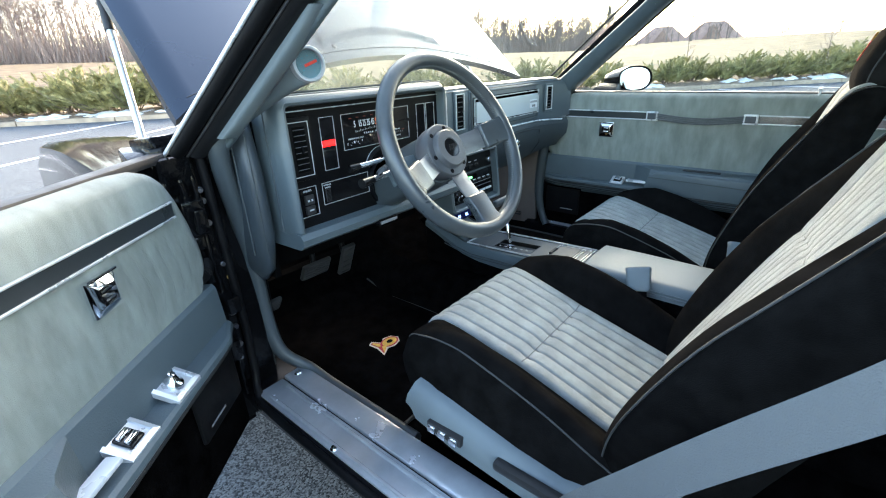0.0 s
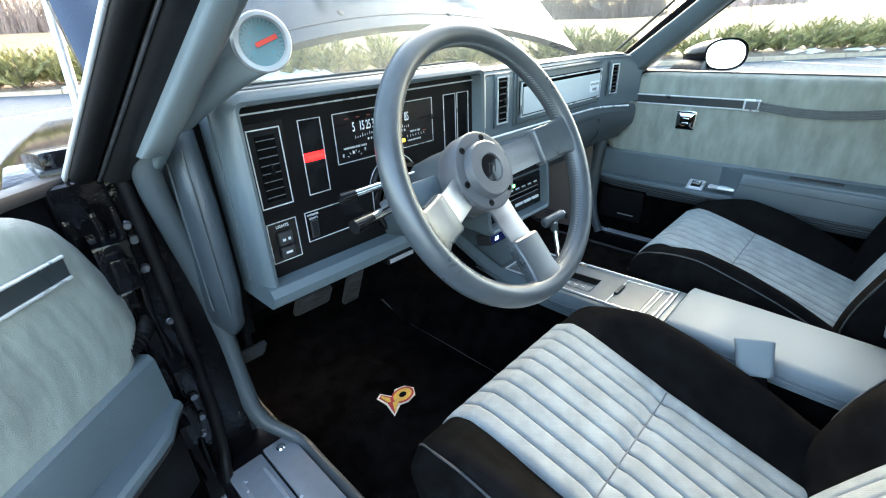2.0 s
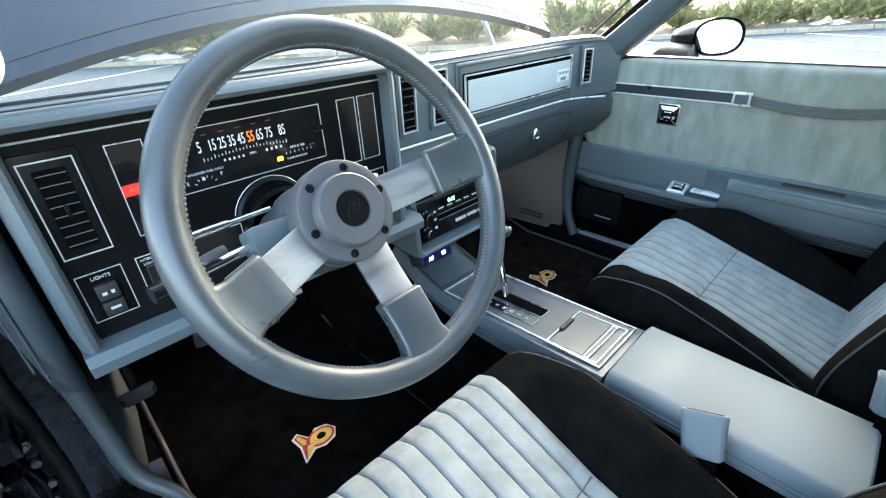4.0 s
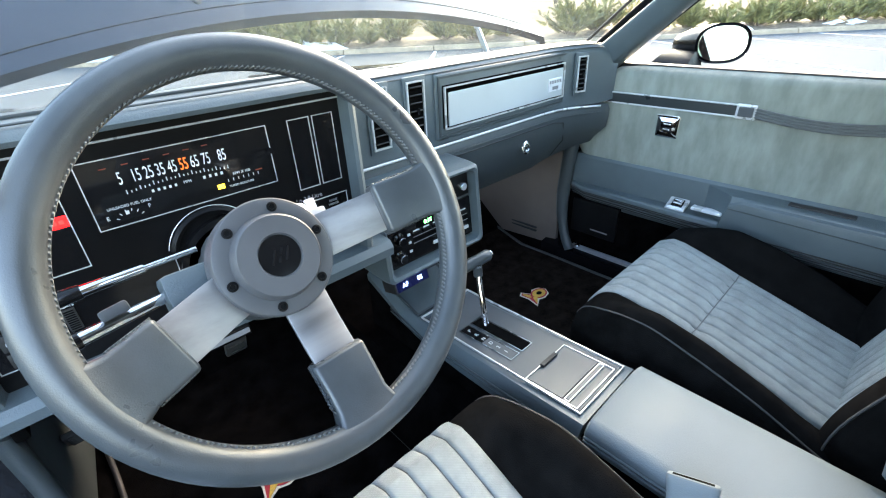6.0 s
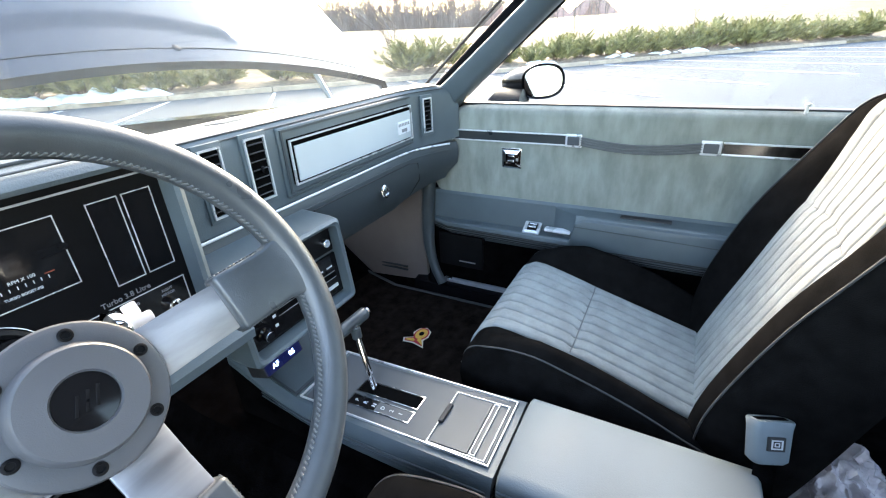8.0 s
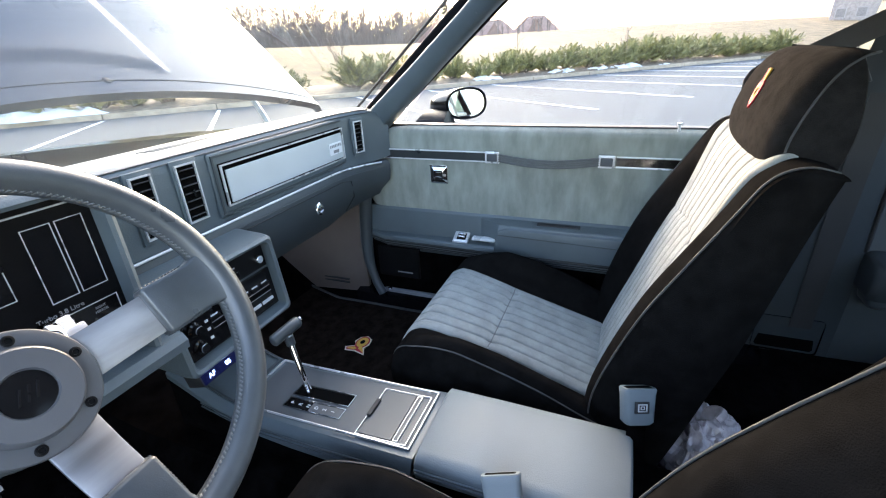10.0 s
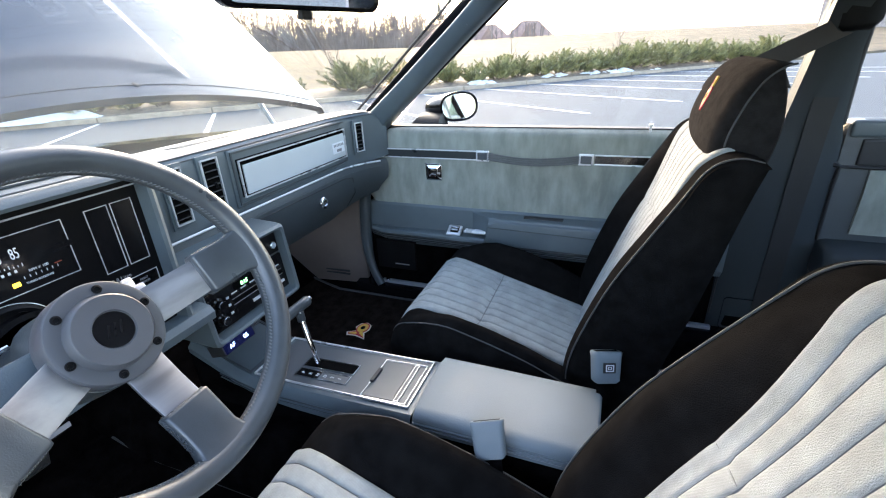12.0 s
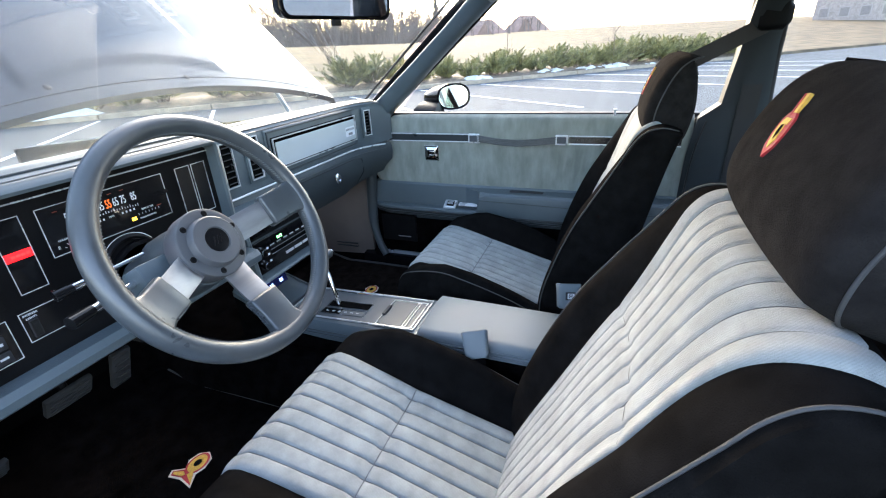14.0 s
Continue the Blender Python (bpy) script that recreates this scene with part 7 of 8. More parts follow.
    box(bm, (0.022, -0.425, zs + 0.006), (0.044, -0.356, zs + 0.014), 0.003, 2, None)
    part("lock_paddle", bm, M_PADDLE, d, "flat bright lock paddle", smooth=40)
    if side < 0:
        b2 = bezel(-0.234, -0.186, 0.006, 0.044, "mirror_bezel")
        bm = bmesh.new()
        lathe(bm, [(0.013, 0.0), (0.013, 0.005), (0.009, 0.008), (0.006, 0.016), (0.005, 0.020), (0.001, 0.021)], Matrix.Translation((0.025, -0.210, zs + 0.001)), 20)
        part("mirror_joystick", bm, M_CHROME, b2, smooth=40)
    lean = Matrix(((1, 0, 0, 0), (0, 1, 0, 0), (-0.5, 0, 1, 0.0165), (0, 0, 0, 1)))
    for o in d.children_recursive:
        if o not in before and not o.name.startswith("lock_paddle"):
            o.data.transform(lean)
    # lock knob
    bm = bmesh.new()
    lathe(bm, [(0.014, 0.0), (0.013, 0.002), (0.006, 0.0035), (0.0035, 0.006), (0.0032, 0.026), (0.0055, 0.028), (0.0055, 0.031), (0.001, 0.032)], Matrix.Translation((-0.022, -0.855, 0.902)), 20)
    part("lock_knob", bm, M_SILVER, d, "chrome door lock knob", smooth=40)
    return d


pdoor = build_door("passenger_door", 1, "closed passenger door with grey velour and vinyl trim")
# mirrored on the passenger side by turning the axes about z and flipping x
for o in pdoor.children_recursive:
    if o.type == "MESH":
        o.data.transform(Matrix.Diagonal((-1, 1, 1, 1)))
        o.data.flip_normals()
pdoor.matrix_world = Matrix.Translation((0.70, 0.0, 0.0))
ddoor = build_door("driver_door", -1, "open driver door with grey velour and vinyl trim")
ddoor.matrix_world = Matrix.Translation((-0.739, -0.039, 0.0)) @ pose(0, 0, 0, 0, 0, -50.5)
# side glass, passenger, wound up
bm = bmesh.new()
sheet(bm, lambda a, b: Vector((0.745 - 0.13 * b ** 1.15, (-0.09 - 0.44 * b) * (1 - a) + -1.16 * a, 0.905 + 0.40 * b)), 6, 8,
      back=lambda a, b: Vector((0.749 - 0.13 * b ** 1.15, (-0.09 - 0.44 * b) * (1 - a) + -1.16 * a, 0.905 + 0.40 * b)))
side_window = thing("side_window", "clear passenger side window glass, wound up", "window")
sg = part("pane", bm, M_SIDEG, side_window, smooth=60)
sg.visible_shadow = False
bm = bmesh.new()
tube(bm, [(0.745 - 0.13 * b ** 1.15, -1.155, 0.905 + 0.40 * b) for b in [k / 8 for k in range(9)]], 0.005, 6)
part("edge_seal", bm, M_SEAL, side_window, smooth=60)

# ---------- outside mirror ----------
om = thing("door_mirror", "black passenger door mirror with bright glass", "mirror")
bm = bmesh.new()
MM = Matrix.Translation((0.935, -0.235, 0.952)) @ pose(0, 0, 0, 0, 0, -39) @ pose(0, 0, 0, -5.0, 0, 0)
rings = []
for y, w, h in ((-0.035, 0.070, 0.043), (-0.040, 0.075, 0.048), (-0.02, 0.075, 0.048), (0.03, 0.068, 0.043), (0.07, 0.052, 0.033), (0.095, 0.028, 0.018)):
    rings.append([MM @ Vector((w * abs(_m.cos(q)) ** 0.8 * _m.copysign(1, _m.cos(q)) - 0.03 * max(0, y) / 0.1, y, h * abs(_m.sin(q)) ** 0.85 * _m.copysign(1, _m.sin(q)))) for q in [2 * _m.pi * k / 40 for k in range(40)]])
loft(bm, rings)
part("mirror_shell", bm, M_PAINT, om, smooth=50)
bm = bmesh.new()
loft(bm, [[MM @ Vector((a, y, b)) for a, b in [(0.066 * abs(_m.cos(q)) ** 0.8 * _m.copysign(1, _m.cos(q)), 0.041 * abs(_m.sin(q)) ** 0.85 * _m.copysign(1, _m.sin(q))) for q in [2 * _m.pi * k / 40 for k in range(40)]]] for y in (-0.0362, -0.0385)])
part("mirror_glass", bm, M_MIRROR, om)
bm = bmesh.new()
rings = []
for z, x0, x1, y0, y1 in ((0.895, 0.78, 0.87, -0.24, -0.13), (0.92, 0.80, 0.885, -0.23, -0.14), (0.94, 0.845, 0.92, -0.225, -0.15)):
    rings.append([Vector((x0, y0, z)), Vector((x1, y0, z)), Vector((x1, y1, z)), Vector((x0, y1, z))])
loft(bm, rings)
part("mirror_arm", bm, M_SEAL, om, smooth=50)

# ---------- rear-view mirror ----------
rv = thing("rear_view_mirror", "black-backed rear-view mirror on the windshield", "mirror")
RM = Matrix.Translation((-0.012, -0.373, 1.222)) @ pose(0, 0, 0, 6, 0, -18.5)
bm = bmesh.new()
rings = []
for y, w, h in ((-0.010, 0.120, 0.030), (-0.012, 0.124, 0.034), (0.004, 0.124, 0.034), (0.018, 0.110, 0.026), (0.024, 0.07, 0.014)):
    rings.append([RM @ Vector((a, y, b)) for a, b in rrect(2 * w, 2 * h, h * 0.55, 4)])
loft(bm, rings)
part("mirror_case", bm, M_GLOSSB, rv, smooth=50)
bm = bmesh.new()
loft(bm, [[RM @ Vector((a, y, b)) for a, b in rrect(0.230, 0.056, 0.014, 4)] for y in (-0.0115, -0.0128)])
part("mirror_glass", bm, M_MIRROR, rv)
bm = bmesh.new()
tube(bm, [RM @ Vector((0, 0.015, 0)), RM @ Vector((0, 0.05, 0.03)), Vector((0.0, -0.285, 1.245))], 0.008, 8)
part("mirror_stem", bm, M_BLACK, rv, smooth=60)
bm = bmesh.new()
box(bm, (-0.008, -0.004, -0.045), (0.008, 0.008, -0.032), 0.002, 2, RM)
part("dip_lever", bm, M_BLACK, rv)
# sun visor on the driver side
visor = thing("sun_visor", "grey padded sun visor folded up", "sun visor")
bm = bmesh.new()
loft(bm, [[Vector((-0.28 + a, y + 0.35 * 0, z + b * 0)) + Vector((0, b, 0.32 * -b)) for a, b in rrect(0.44, 0.13, 0.03, 4)] for y, z in ((-0.58, 1.262), (-0.58, 1.274))])
part("visor_pad", bm, M_VINYL_D, visor, smooth=40)

# ---------- boost gauge on the driver pillar ----------
gauge = thing("pillar_gauge", "round white-faced gauge in a grey pillar pod", "gauge")
GC = Vector((-0.577, -0.222, 1.053))
GD = (Vector((-0.70, -0.74, 1.10)) - GC).normalized()     # the way it faces
gm = look(GC, GC - GD) @ Matrix.Scale(0.72, 4)                                      # local z points back to the viewer
bm = bmesh.new()
rings = []
base = apillar_pt(-1, 0.18)
for k in range(9):
    u = k / 8
    c = (gm @ Vector((0, 0, -0.002))).lerp(Vector((-0.632, -0.105, 1.010)), u)
    w = 0.0272 + 0.020 * u
    h = 0.0272 + 0.030 * u * u
    ax, ay = gm.to_3x3() @ Vector((1, 0, 0)), gm.to_3x3() @ Vector((0, 1, 0))
    tilt = Vector((0.0, -0.45, 0.9))
    ay = ay.lerp(tilt, u).normalized()
    rings.append([c + ax * (w * _m.cos(a)) + ay * (h * _m.sin(a)) for a in [2 * _m.pi * i / 28 for i in range(28)]])
loft(bm, rings)
pd = part("gauge_pod", bm, M_PLAST, gauge, "moulded grey pillar pod", smooth=60)
bm = bmesh.new()
rings = []
for k in range(9):
    p = apillar_pt(-1, 0.03 + 0.50 * k / 8) + Vector((0.012, 0.004, 0.0))
    rings.append([p + Vector((a, b, 0)) for a, b in rrect(0.030, 0.086 - 0.03 * max(0, k / 4 - 1) ** 2, 0.010, 3)])
loft(bm, rings)
part("pod_back", bm, M_PLAST, gauge, "", smooth=60)
bm = bmesh.new()
lathe(bm, [(0.0385, -0.010), (0.0390, 0.004), (0.0370, 0.0085), (0.0320, 0.0095), (0.0302, 0.007), (0.0298, 0.001)], gm, 48, caps=False)
part("gauge_rim", bm, mat("white_plastic_rim", (0.36, 0.38, 0.40), 0.35, var=0.05), gauge, smooth=50)
bm = bmesh.new()
lathe(bm, [(0.031, -0.002), (0.031, 0.0005), (0.001, 0.0005)], gm, 40)
gf = part("gauge_face", bm, M_GAUGEF, gauge, "pale gauge face")
bm = bmesh.new()
for k in range(25):
    a = radians(225 - 270 * k / 24)
    box(bm, (0.023 if k % 4 == 0 else 0.025, -0.0003, 0.0006), (0.028, 0.0003, 0.0009), 0, 1, gm @ pose(0, 0, 0, 0, 0, _m.degrees(a)))
part("dial_ticks", bm, M_BEZEL, gf)
for k in range(7):
    a = radians(225 - 270 * k / 6)
    bm = bmesh.new()
    box(bm, (-0.0017, -0.0013, 0.0006), (0.0017, 0.0013, 0.0009), 0, 1, gm @ Matrix.Translation((0.0175 * _m.cos(a), 0.0175 * _m.sin(a), 0)))
    part("dial_figure", bm, mat("teal_print", (0.05, 0.25, 0.30), 0.6) if k == 0 else bpy.data.materials["teal_print"], gf)
bm = bmesh.new()
box(bm, (-0.010, -0.0034, 0.0012), (0.022, 0.0028, 0.0024), 0.0005, 1, gm @ pose(0, 0, 0, 0, 0, 20))
part("gauge_needle", bm, mat("red_needle", (0.75, 0.04, 0.02), 0.4), gauge)
bm = bmesh.new()
lathe(bm, [(0.0305, 0.0050), (0.0305, 0.0060), (0.001, 0.0063)], gm, 32)
gl = part("gauge_lens", bm, M_CLEAR, gauge)
gl.visible_shadow = False

# ---------- floor mats with embroidered emblem ----------
for x0, x1, lx, ly, material in ((-0.575, -0.15, -0.357, -0.082, M_CARPET), (0.21, 0.64, 0.425, -0.082, M_CARPET_P)):
    mt = thing("floor_mat", "black cut-pile floor mat with embroidered emblem", "floor mat", "floor mats")
    bm = bmesh.new()

    def mat_top(a, b):
        x, y = x0 + (x1 - x0) * a, -0.33 + 0.66 * b
        return Vector((x, y, 0.334 + 0.30 * max(0, y - 0.14) + 0.0015 * noise.noise((x * 9, y * 9, 1))))
    sheet(bm, mat_top, 20, 24, back=lambda a, b: mat_top(a, b) - Vector((0, 0, 0.010)))
    part("carpet_face", bm, material, mt, smooth=60)
    bm = bmesh.new()
    edge = [mat_top(0, k / 10) for k in range(11)] + [mat_top(k / 8, 1) for k in range(1, 9)]
    edge2 = [mat_top(1, 1 - k / 10) for k in range(11)] + [mat_top(1 - k / 8, 0) for k in range(1, 9)]
    tube(bm, edge, 0.005, 6)
    tube(bm, edge2, 0.005, 6)
    part("mat_binding", bm, M_BLACK, mt, smooth=60)
    emblem(mt, Matrix.Translation((lx, ly, 0.3355)) @ pose(0, 0, 0, 0, 0, 0), 0.085)

# ---------- pedals ----------
for nm, x0, x1, y, z, ln, tilt in (("brake_pedal", -0.462, -0.374, 0.115, 0.540, 0.052, 30), ("gas_pedal", -0.338, -0.296, 0.110, 0.532, 0.105, 24), ("parking_brake_pedal", -0.600, -0.545, 0.10, 0.50, 0.042, 35)):
    pe = thing(nm, "ribbed black rubber " + nm.replace("_", " "), "pedal", "pedals")
    m = Matrix.Translation(((x0 + x1) / 2, y, z)) @ pose(0, 0, 0, tilt, 0, 0)
    bm = bmesh.new()
    box(bm, (-(x1 - x0) / 2, -0.012, -ln / 2), ((x1 - x0) / 2, 0.0, ln / 2), 0.004, 2, m)
    pp = part("pedal_pad", bm, M_PEDAL, pe, smooth=40)
    bm = bmesh.new()
    for k in range(5):
        zz = -ln / 2 + ln * (k + 0.5) / 5
        box(bm, (-(x1 - x0) / 2 + 0.006, -0.0145, zz - 0.0018), ((x1 - x0) / 2 - 0.006, -0.011, zz + 0.0018), 0.0008, 1, m)
    part("pedal_ribs", bm, M_PEDAL, pp)
    bm = bmesh.new()
    tube(bm, [m @ Vector((0, 0, 0)), m @ Vector((0, 0.04, 0.06)), Vector(((x0 + x1) / 2 + 0.01, y + 0.16, 0.72))], 0.008, 8)
    part("pedal_arm", bm, M_SEAL, pe, smooth=60)


# ---------- seat belts ----------
def ribbon(bm, pts, w, wide):
    wide = Vector(wide).normalized()
    rings = []
    P = spline(pts, 24)
    for k, p in enumerate(P):
        d = (P[min(k + 1, 24)] - P[max(k - 1, 0)]).normalized()
        s = (wide - d * wide.dot(d)).normalized() * w / 2
        n = s.cross(d).normalized() * 0.0008
        rings.append([p - s - n, p + s - n, p + s + n, p - s + n])
    loft(bm, rings)


def buckle(name, loc, turn, label):
    b = thing(name, label, "seat belt buckle", "belt buckles")
    bm = bmesh.new()
    rings = []
    for z, w, h in ((-0.040, 0.020, 0.009), (-0.034, 0.025, 0.012), (0.020, 0.027, 0.0125), (0.032, 0.0285, 0.0135), (0.035, 0.027, 0.012)):
        rings.append([Vector((a, c, z)) for a, c in rrect(2 * w, 2 * h, h * 0.6, 3)])
    loft(bm, rings)
    part("buckle_case", bm, M_PLAST, b, smooth=50)
    bm = bmesh.new()
    box(bm, (-0.022, -0.005, 0.0345), (0.022, 0.005, 0.0358), 0.0005, 1)
    part("buckle_slot", bm, M_DARK, b)
    bm = bmesh.new()
    box(bm, (-0.012, -0.0150, -0.014), (0.012, -0.011, 0.010), 0.001)
    bt = part("release_button", bm, M_BLACK, b)
    bm = bmesh.new()
    frame_xz(bm, -0.008, 0.008, -0.010, 0.006, -0.0150, 0.0022, 0.0006)
    frame_xz(bm, -0.0035, 0.0035, -0.0055, 0.0015, -0.0150, 0.0014, 0.0006)
    part("button_mark", bm, M_SILVER, bt)
    bm = bmesh.new()
    tube(bm, [(0, 0, -0.036), (0, 0.004, -0.09), (0, 0.0, -0.16)], 0.014, 8, flat=(1.2, 0.45))
    part("buckle_stalk", bm, M_CARPET, b, smooth=60)
    b.matrix_world = Matrix.Translation(loc) @ turn @ Matrix.Diagonal((0.95, 0.95, 0.74, 1.0))
    return b


buckle("belt_buckle", (0.110, -0.800, 0.612), pose(0, 0, 0, -24, 8, -62), "grey seat belt buckle with a square release button")
buckle("belt_buckle", (-0.083, -0.640, 0.582), look((0, 0, 0), (0.52, 0.02, -0.42)).to_3x3().to_4x4() @ pose(0, 0, 0, 0, 0, 16) @ pose(0, 0, 0, -90, 0, 0) @ pose(0, 0, 0, 0, 0, 180), "grey seat belt buckle leaning beside the armrest")
sb = thing("seat_belt", "taupe shoulder belt from the door pillar anchor", "seat belt")
bm = bmesh.new()
ribbon(bm, [(0.645, -1.195, 1.150), (0.618, -1.10, 1.104), (0.594, -1.015, 1.062), (0.575, -0.955, 1.032), (0.55, -0.975, 0.93)], 0.040, (0.35, 0.15, 1))
part("webbing", bm, M_STRAP_T, sb, "taupe woven webbing", smooth=60)
bm = bmesh.new()
rings = []
for y, w, h in ((-1.165, 0.030, 0.020), (-1.175, 0.036, 0.026), (-1.22, 0.034, 0.024), (-1.235, 0.02, 0.014)):
    rings.append([Vector((0.650 + b, y, 1.165 + a)) for a, b in rrect(2 * w, 2 * h, h * 0.6, 4)])
loft(bm, rings)
part("anchor_cover", bm, M_SEAL, sb, "black belt guide on the pillar", smooth=50)
bm = bmesh.new()
ribbon(bm, [(0.648, -1.19, 1.14), (0.668, -1.19, 0.95), (0.682, -1.19, 0.70), (0.688, -1.19, 0.45)], 0.046, (0, 1, 0))
# same belt as the taupe run, its shade put in as black
part("webbing", bm, M_BLACK, sb, smooth=60)
sb = thing("seat_belt", "grey seat belt slanting down beside the driver seat", "seat belt")
bm = bmesh.new()
belt_path = [(-0.66, -1.10, 1.03), (-0.675, -1.02, 0.93), (-0.68, -0.953, 0.835), (-0.68, -0.88, 0.737), (-0.68, -0.813, 0.642), (-0.675, -0.74, 0.53), (-0.655, -0.70, 0.40)]
ribbon(bm, belt_path, 0.038, (0.416, 0.585, 0.47))
part("webbing", bm, M_BELTD, sb, "grey woven webbing", smooth=60)
bm = bmesh.new()
box(bm, (-0.675, -0.72, 0.375), (-0.635, -0.68, 0.43), 0.006)
part("floor_anchor", bm, M_SEAL, sb, smooth=40)

# ---------- plastic bag behind the passenger seat ----------
bm = bmesh.new()


def bag(a, b):
    th, ph = 2 * _m.pi * a, _m.pi * (b * 0.9 + 0.02)
    q = Vector((_m.cos(th) * _m.sin(ph), _m.sin(th) * _m.sin(ph), _m.cos(ph)))
    fold = 1 - abs(noise.noise(q * 2.6)) * 1.5
    crease = 1 - abs(noise.noise(q * 6.5 + Vector((3, 1, 7)))) * 1.6
    r = 0.105 * (0.80 + 0.22 * fold + 0.10 * crease)
    return Vector((0.255 + r * 0.95 * _m.sin(ph) * _m.cos(th), -0.935 + r * 0.72 * _m.sin(ph) * _m.sin(th), 0.40 + r * 0.80 * _m.cos(ph)))


sheet(bm, bag, 90, 60)
bmesh.ops.remove_doubles(bm, verts=bm.verts, dist=1e-5)
carrier = thing("plastic_bag", "crumpled lilac-grey plastic bag behind the seat", "bag")
part("bag_body", bm, M_BAG, carrier, smooth=25)
bm = bmesh.new()
tube(bm, spline([(0.255, -0.935, 0.470), (0.262, -0.94, 0.495), (0.250, -0.955, 0.510), (0.240, -0.945, 0.500)], 12), lambda u: 0.016 - 0.008 * u, 7, flat=(1.0, 0.5))
part("bag_neck", bm, M_BAG, carrier, "twisted neck of the bag", smooth=30)


# ---------- planting bed ----------
def juniper(seed):
    """One feathery juniper about 1 m high and 1.6 m across, at the origin."""
    rnd = random.Random(seed)
    sh = thing("juniper_shrub", "spreading green juniper shrub behind the kerb", "shrub", "juniper hedge")
    bm = bmesh.new()
    tips = []
    for k in range(70):
        az = rnd.uniform(0, 2 * _m.pi)
        out = rnd.uniform(0.1, 0.85) ** 0.8
        h = (0.95 - 0.50 * out) * rnd.uniform(0.6, 1.12)
        root = Vector((rnd.uniform(-0.15, 0.15), rnd.uniform(-0.15, 0.15), 0))
        tip = Vector((out * _m.cos(az), out * _m.sin(az) * 0.8, h))
        mid = root.lerp(tip, 0.5) + Vector((0, 0, -0.05))
        tips.append((root, mid, tip))
        if k < 24:
            tube(bm, [root, mid, tip], lambda u: 0.014 * (1 - 0.8 * u), 4, caps=False)
    part("woody_base", bm, M_BARK, sh)
    verts, faces = [], []

    def blade(p, d, s, ln, w):
        i = len(verts)
        verts.extend([p - s * w, p + s * w, p + d * ln])
        faces.append((i, i + 1, i + 2))
    for root, mid, tip in tips:
        for b in range(6):
            u = rnd.uniform(0.30, 1.0)
            p = mid.lerp(tip, u * 2 - 1) if u > 0.5 else root.lerp(mid, u * 2)
            d = (tip - root).normalized() + Vector((rnd.uniform(-0.8, 0.8), rnd.uniform(-0.8, 0.8), rnd.uniform(-0.1, 0.7)))
            d.normalize()
            ln = rnd.uniform(0.16, 0.34)
            side = d.cross(Vector((rnd.uniform(-1, 1), rnd.uniform(-1, 1), rnd.uniform(-1, 1)))).normalized()
            up = side.cross(d)
            for j in range(13):
                v = j / 12
                q = p + d * (ln * v) - Vector((0, 0, 0.05 * v * v))
                for sg in (-1, 1):
                    dd = (d * 0.8 + side * sg * (0.9 - 0.5 * v) + up * rnd.uniform(-0.6, 0.6)).normalized()
                    blade(q, dd, up.cross(dd).normalized() if up.cross(dd).length > 0.1 else side, rnd.uniform(0.05, 0.10) * (1.15 - 0.6 * v), 0.0085)
    me = bpy.data.meshes.new("foliage")
    me.from_pydata([tuple(v) for v in verts], [], faces)
    me.materials.append(M_JUNI)
    fo = new("foliage", me)
    fo.parent = sh
    return sh


rnd = random.Random(5)
protos = [juniper(11), juniper(23), juniper(37)]
first = {0: True, 1: True, 2: True}
s = -27.0
n = 0
while s < 30.5:
    k = n % 3
    tall = 1.18 if s > 17 else 1.0 if s > 8 else 1.05 if s > -4 else 1.45
    d = KERB + rnd.uniform(0.6, 1.15)
    sc = tall * rnd.uniform(0.72, 1.22)
    m = Matrix.Translation(lot_pt(d, s, -0.02)) @ pose(0, 0, 0, 0, 0, rnd.uniform(0, 360)) @ Matrix.Diagonal((sc * 1.05, sc * 1.05, sc, 1))
    if not (3.5 < s < 4.5 or -0.5 < s < 0.4):
        if first[k]:
            protos[k].matrix_basis = m
            first[k] = False
        else:
            o = copy_thing(protos[k], Matrix())
            o.matrix_basis = m
    n += 1
    s += rnd.uniform(0.85, 1.25)
# mulch strip
bm = bmesh.new()
rings = []
for i in range(60):
    s = -29 + i * 1.02
    rings.append([lot_pt(KERB + a, s, b) for a, b in ((0.09, -0.05), (0.10, 0.012), (0.6, 0.05), (1.3, 0.07), (2.1 + 0.3 * noise.noise((s, 0, 0)), 0.02), (2.2, -0.05))])
loft(bm, rings)
tagged(part("planting_bed", bm, M_MULCH, smooth=60), "brown mulch planting bed behind the kerb", "planting bed", kind="structure")


def snow(d, s, ln, w, h, seed):
    bm = bmesh.new()

    def f(a, b):
        th, r = 2 * _m.pi * a, b
        k = 1 + 0.55 * noise.noise((2 * _m.cos(th) + seed, 2 * _m.sin(th), 0)) + 0.35 * noise.noise((6 * _m.cos(th) + seed, 6 * _m.sin(th), 3))
        p = KU * (d + w * r * k * _m.sin(th)) + KV * (s + ln * r * k * _m.cos(th))
        z = max(ground_z(*p), lot_pt(KERB + 0.2, s).z + 0.0 if d > KERB else -9)
        top = h * (1 - r ** 3) * max(0.05, 0.65 + 1.1 * noise.noise((p.x * 3.0, p.y * 3.0, seed)))
        return Vector((p.x, p.y, z + top - 0.01))
    sheet(bm, f, 36, 10)
    bmesh.ops.remove_doubles(bm, verts=bm.verts, dist=1e-4)
    tagged(part("snow_patch", bm, M_SNOW, smooth=60), "melting white snow patch by the kerb", "snow", "snow patches")


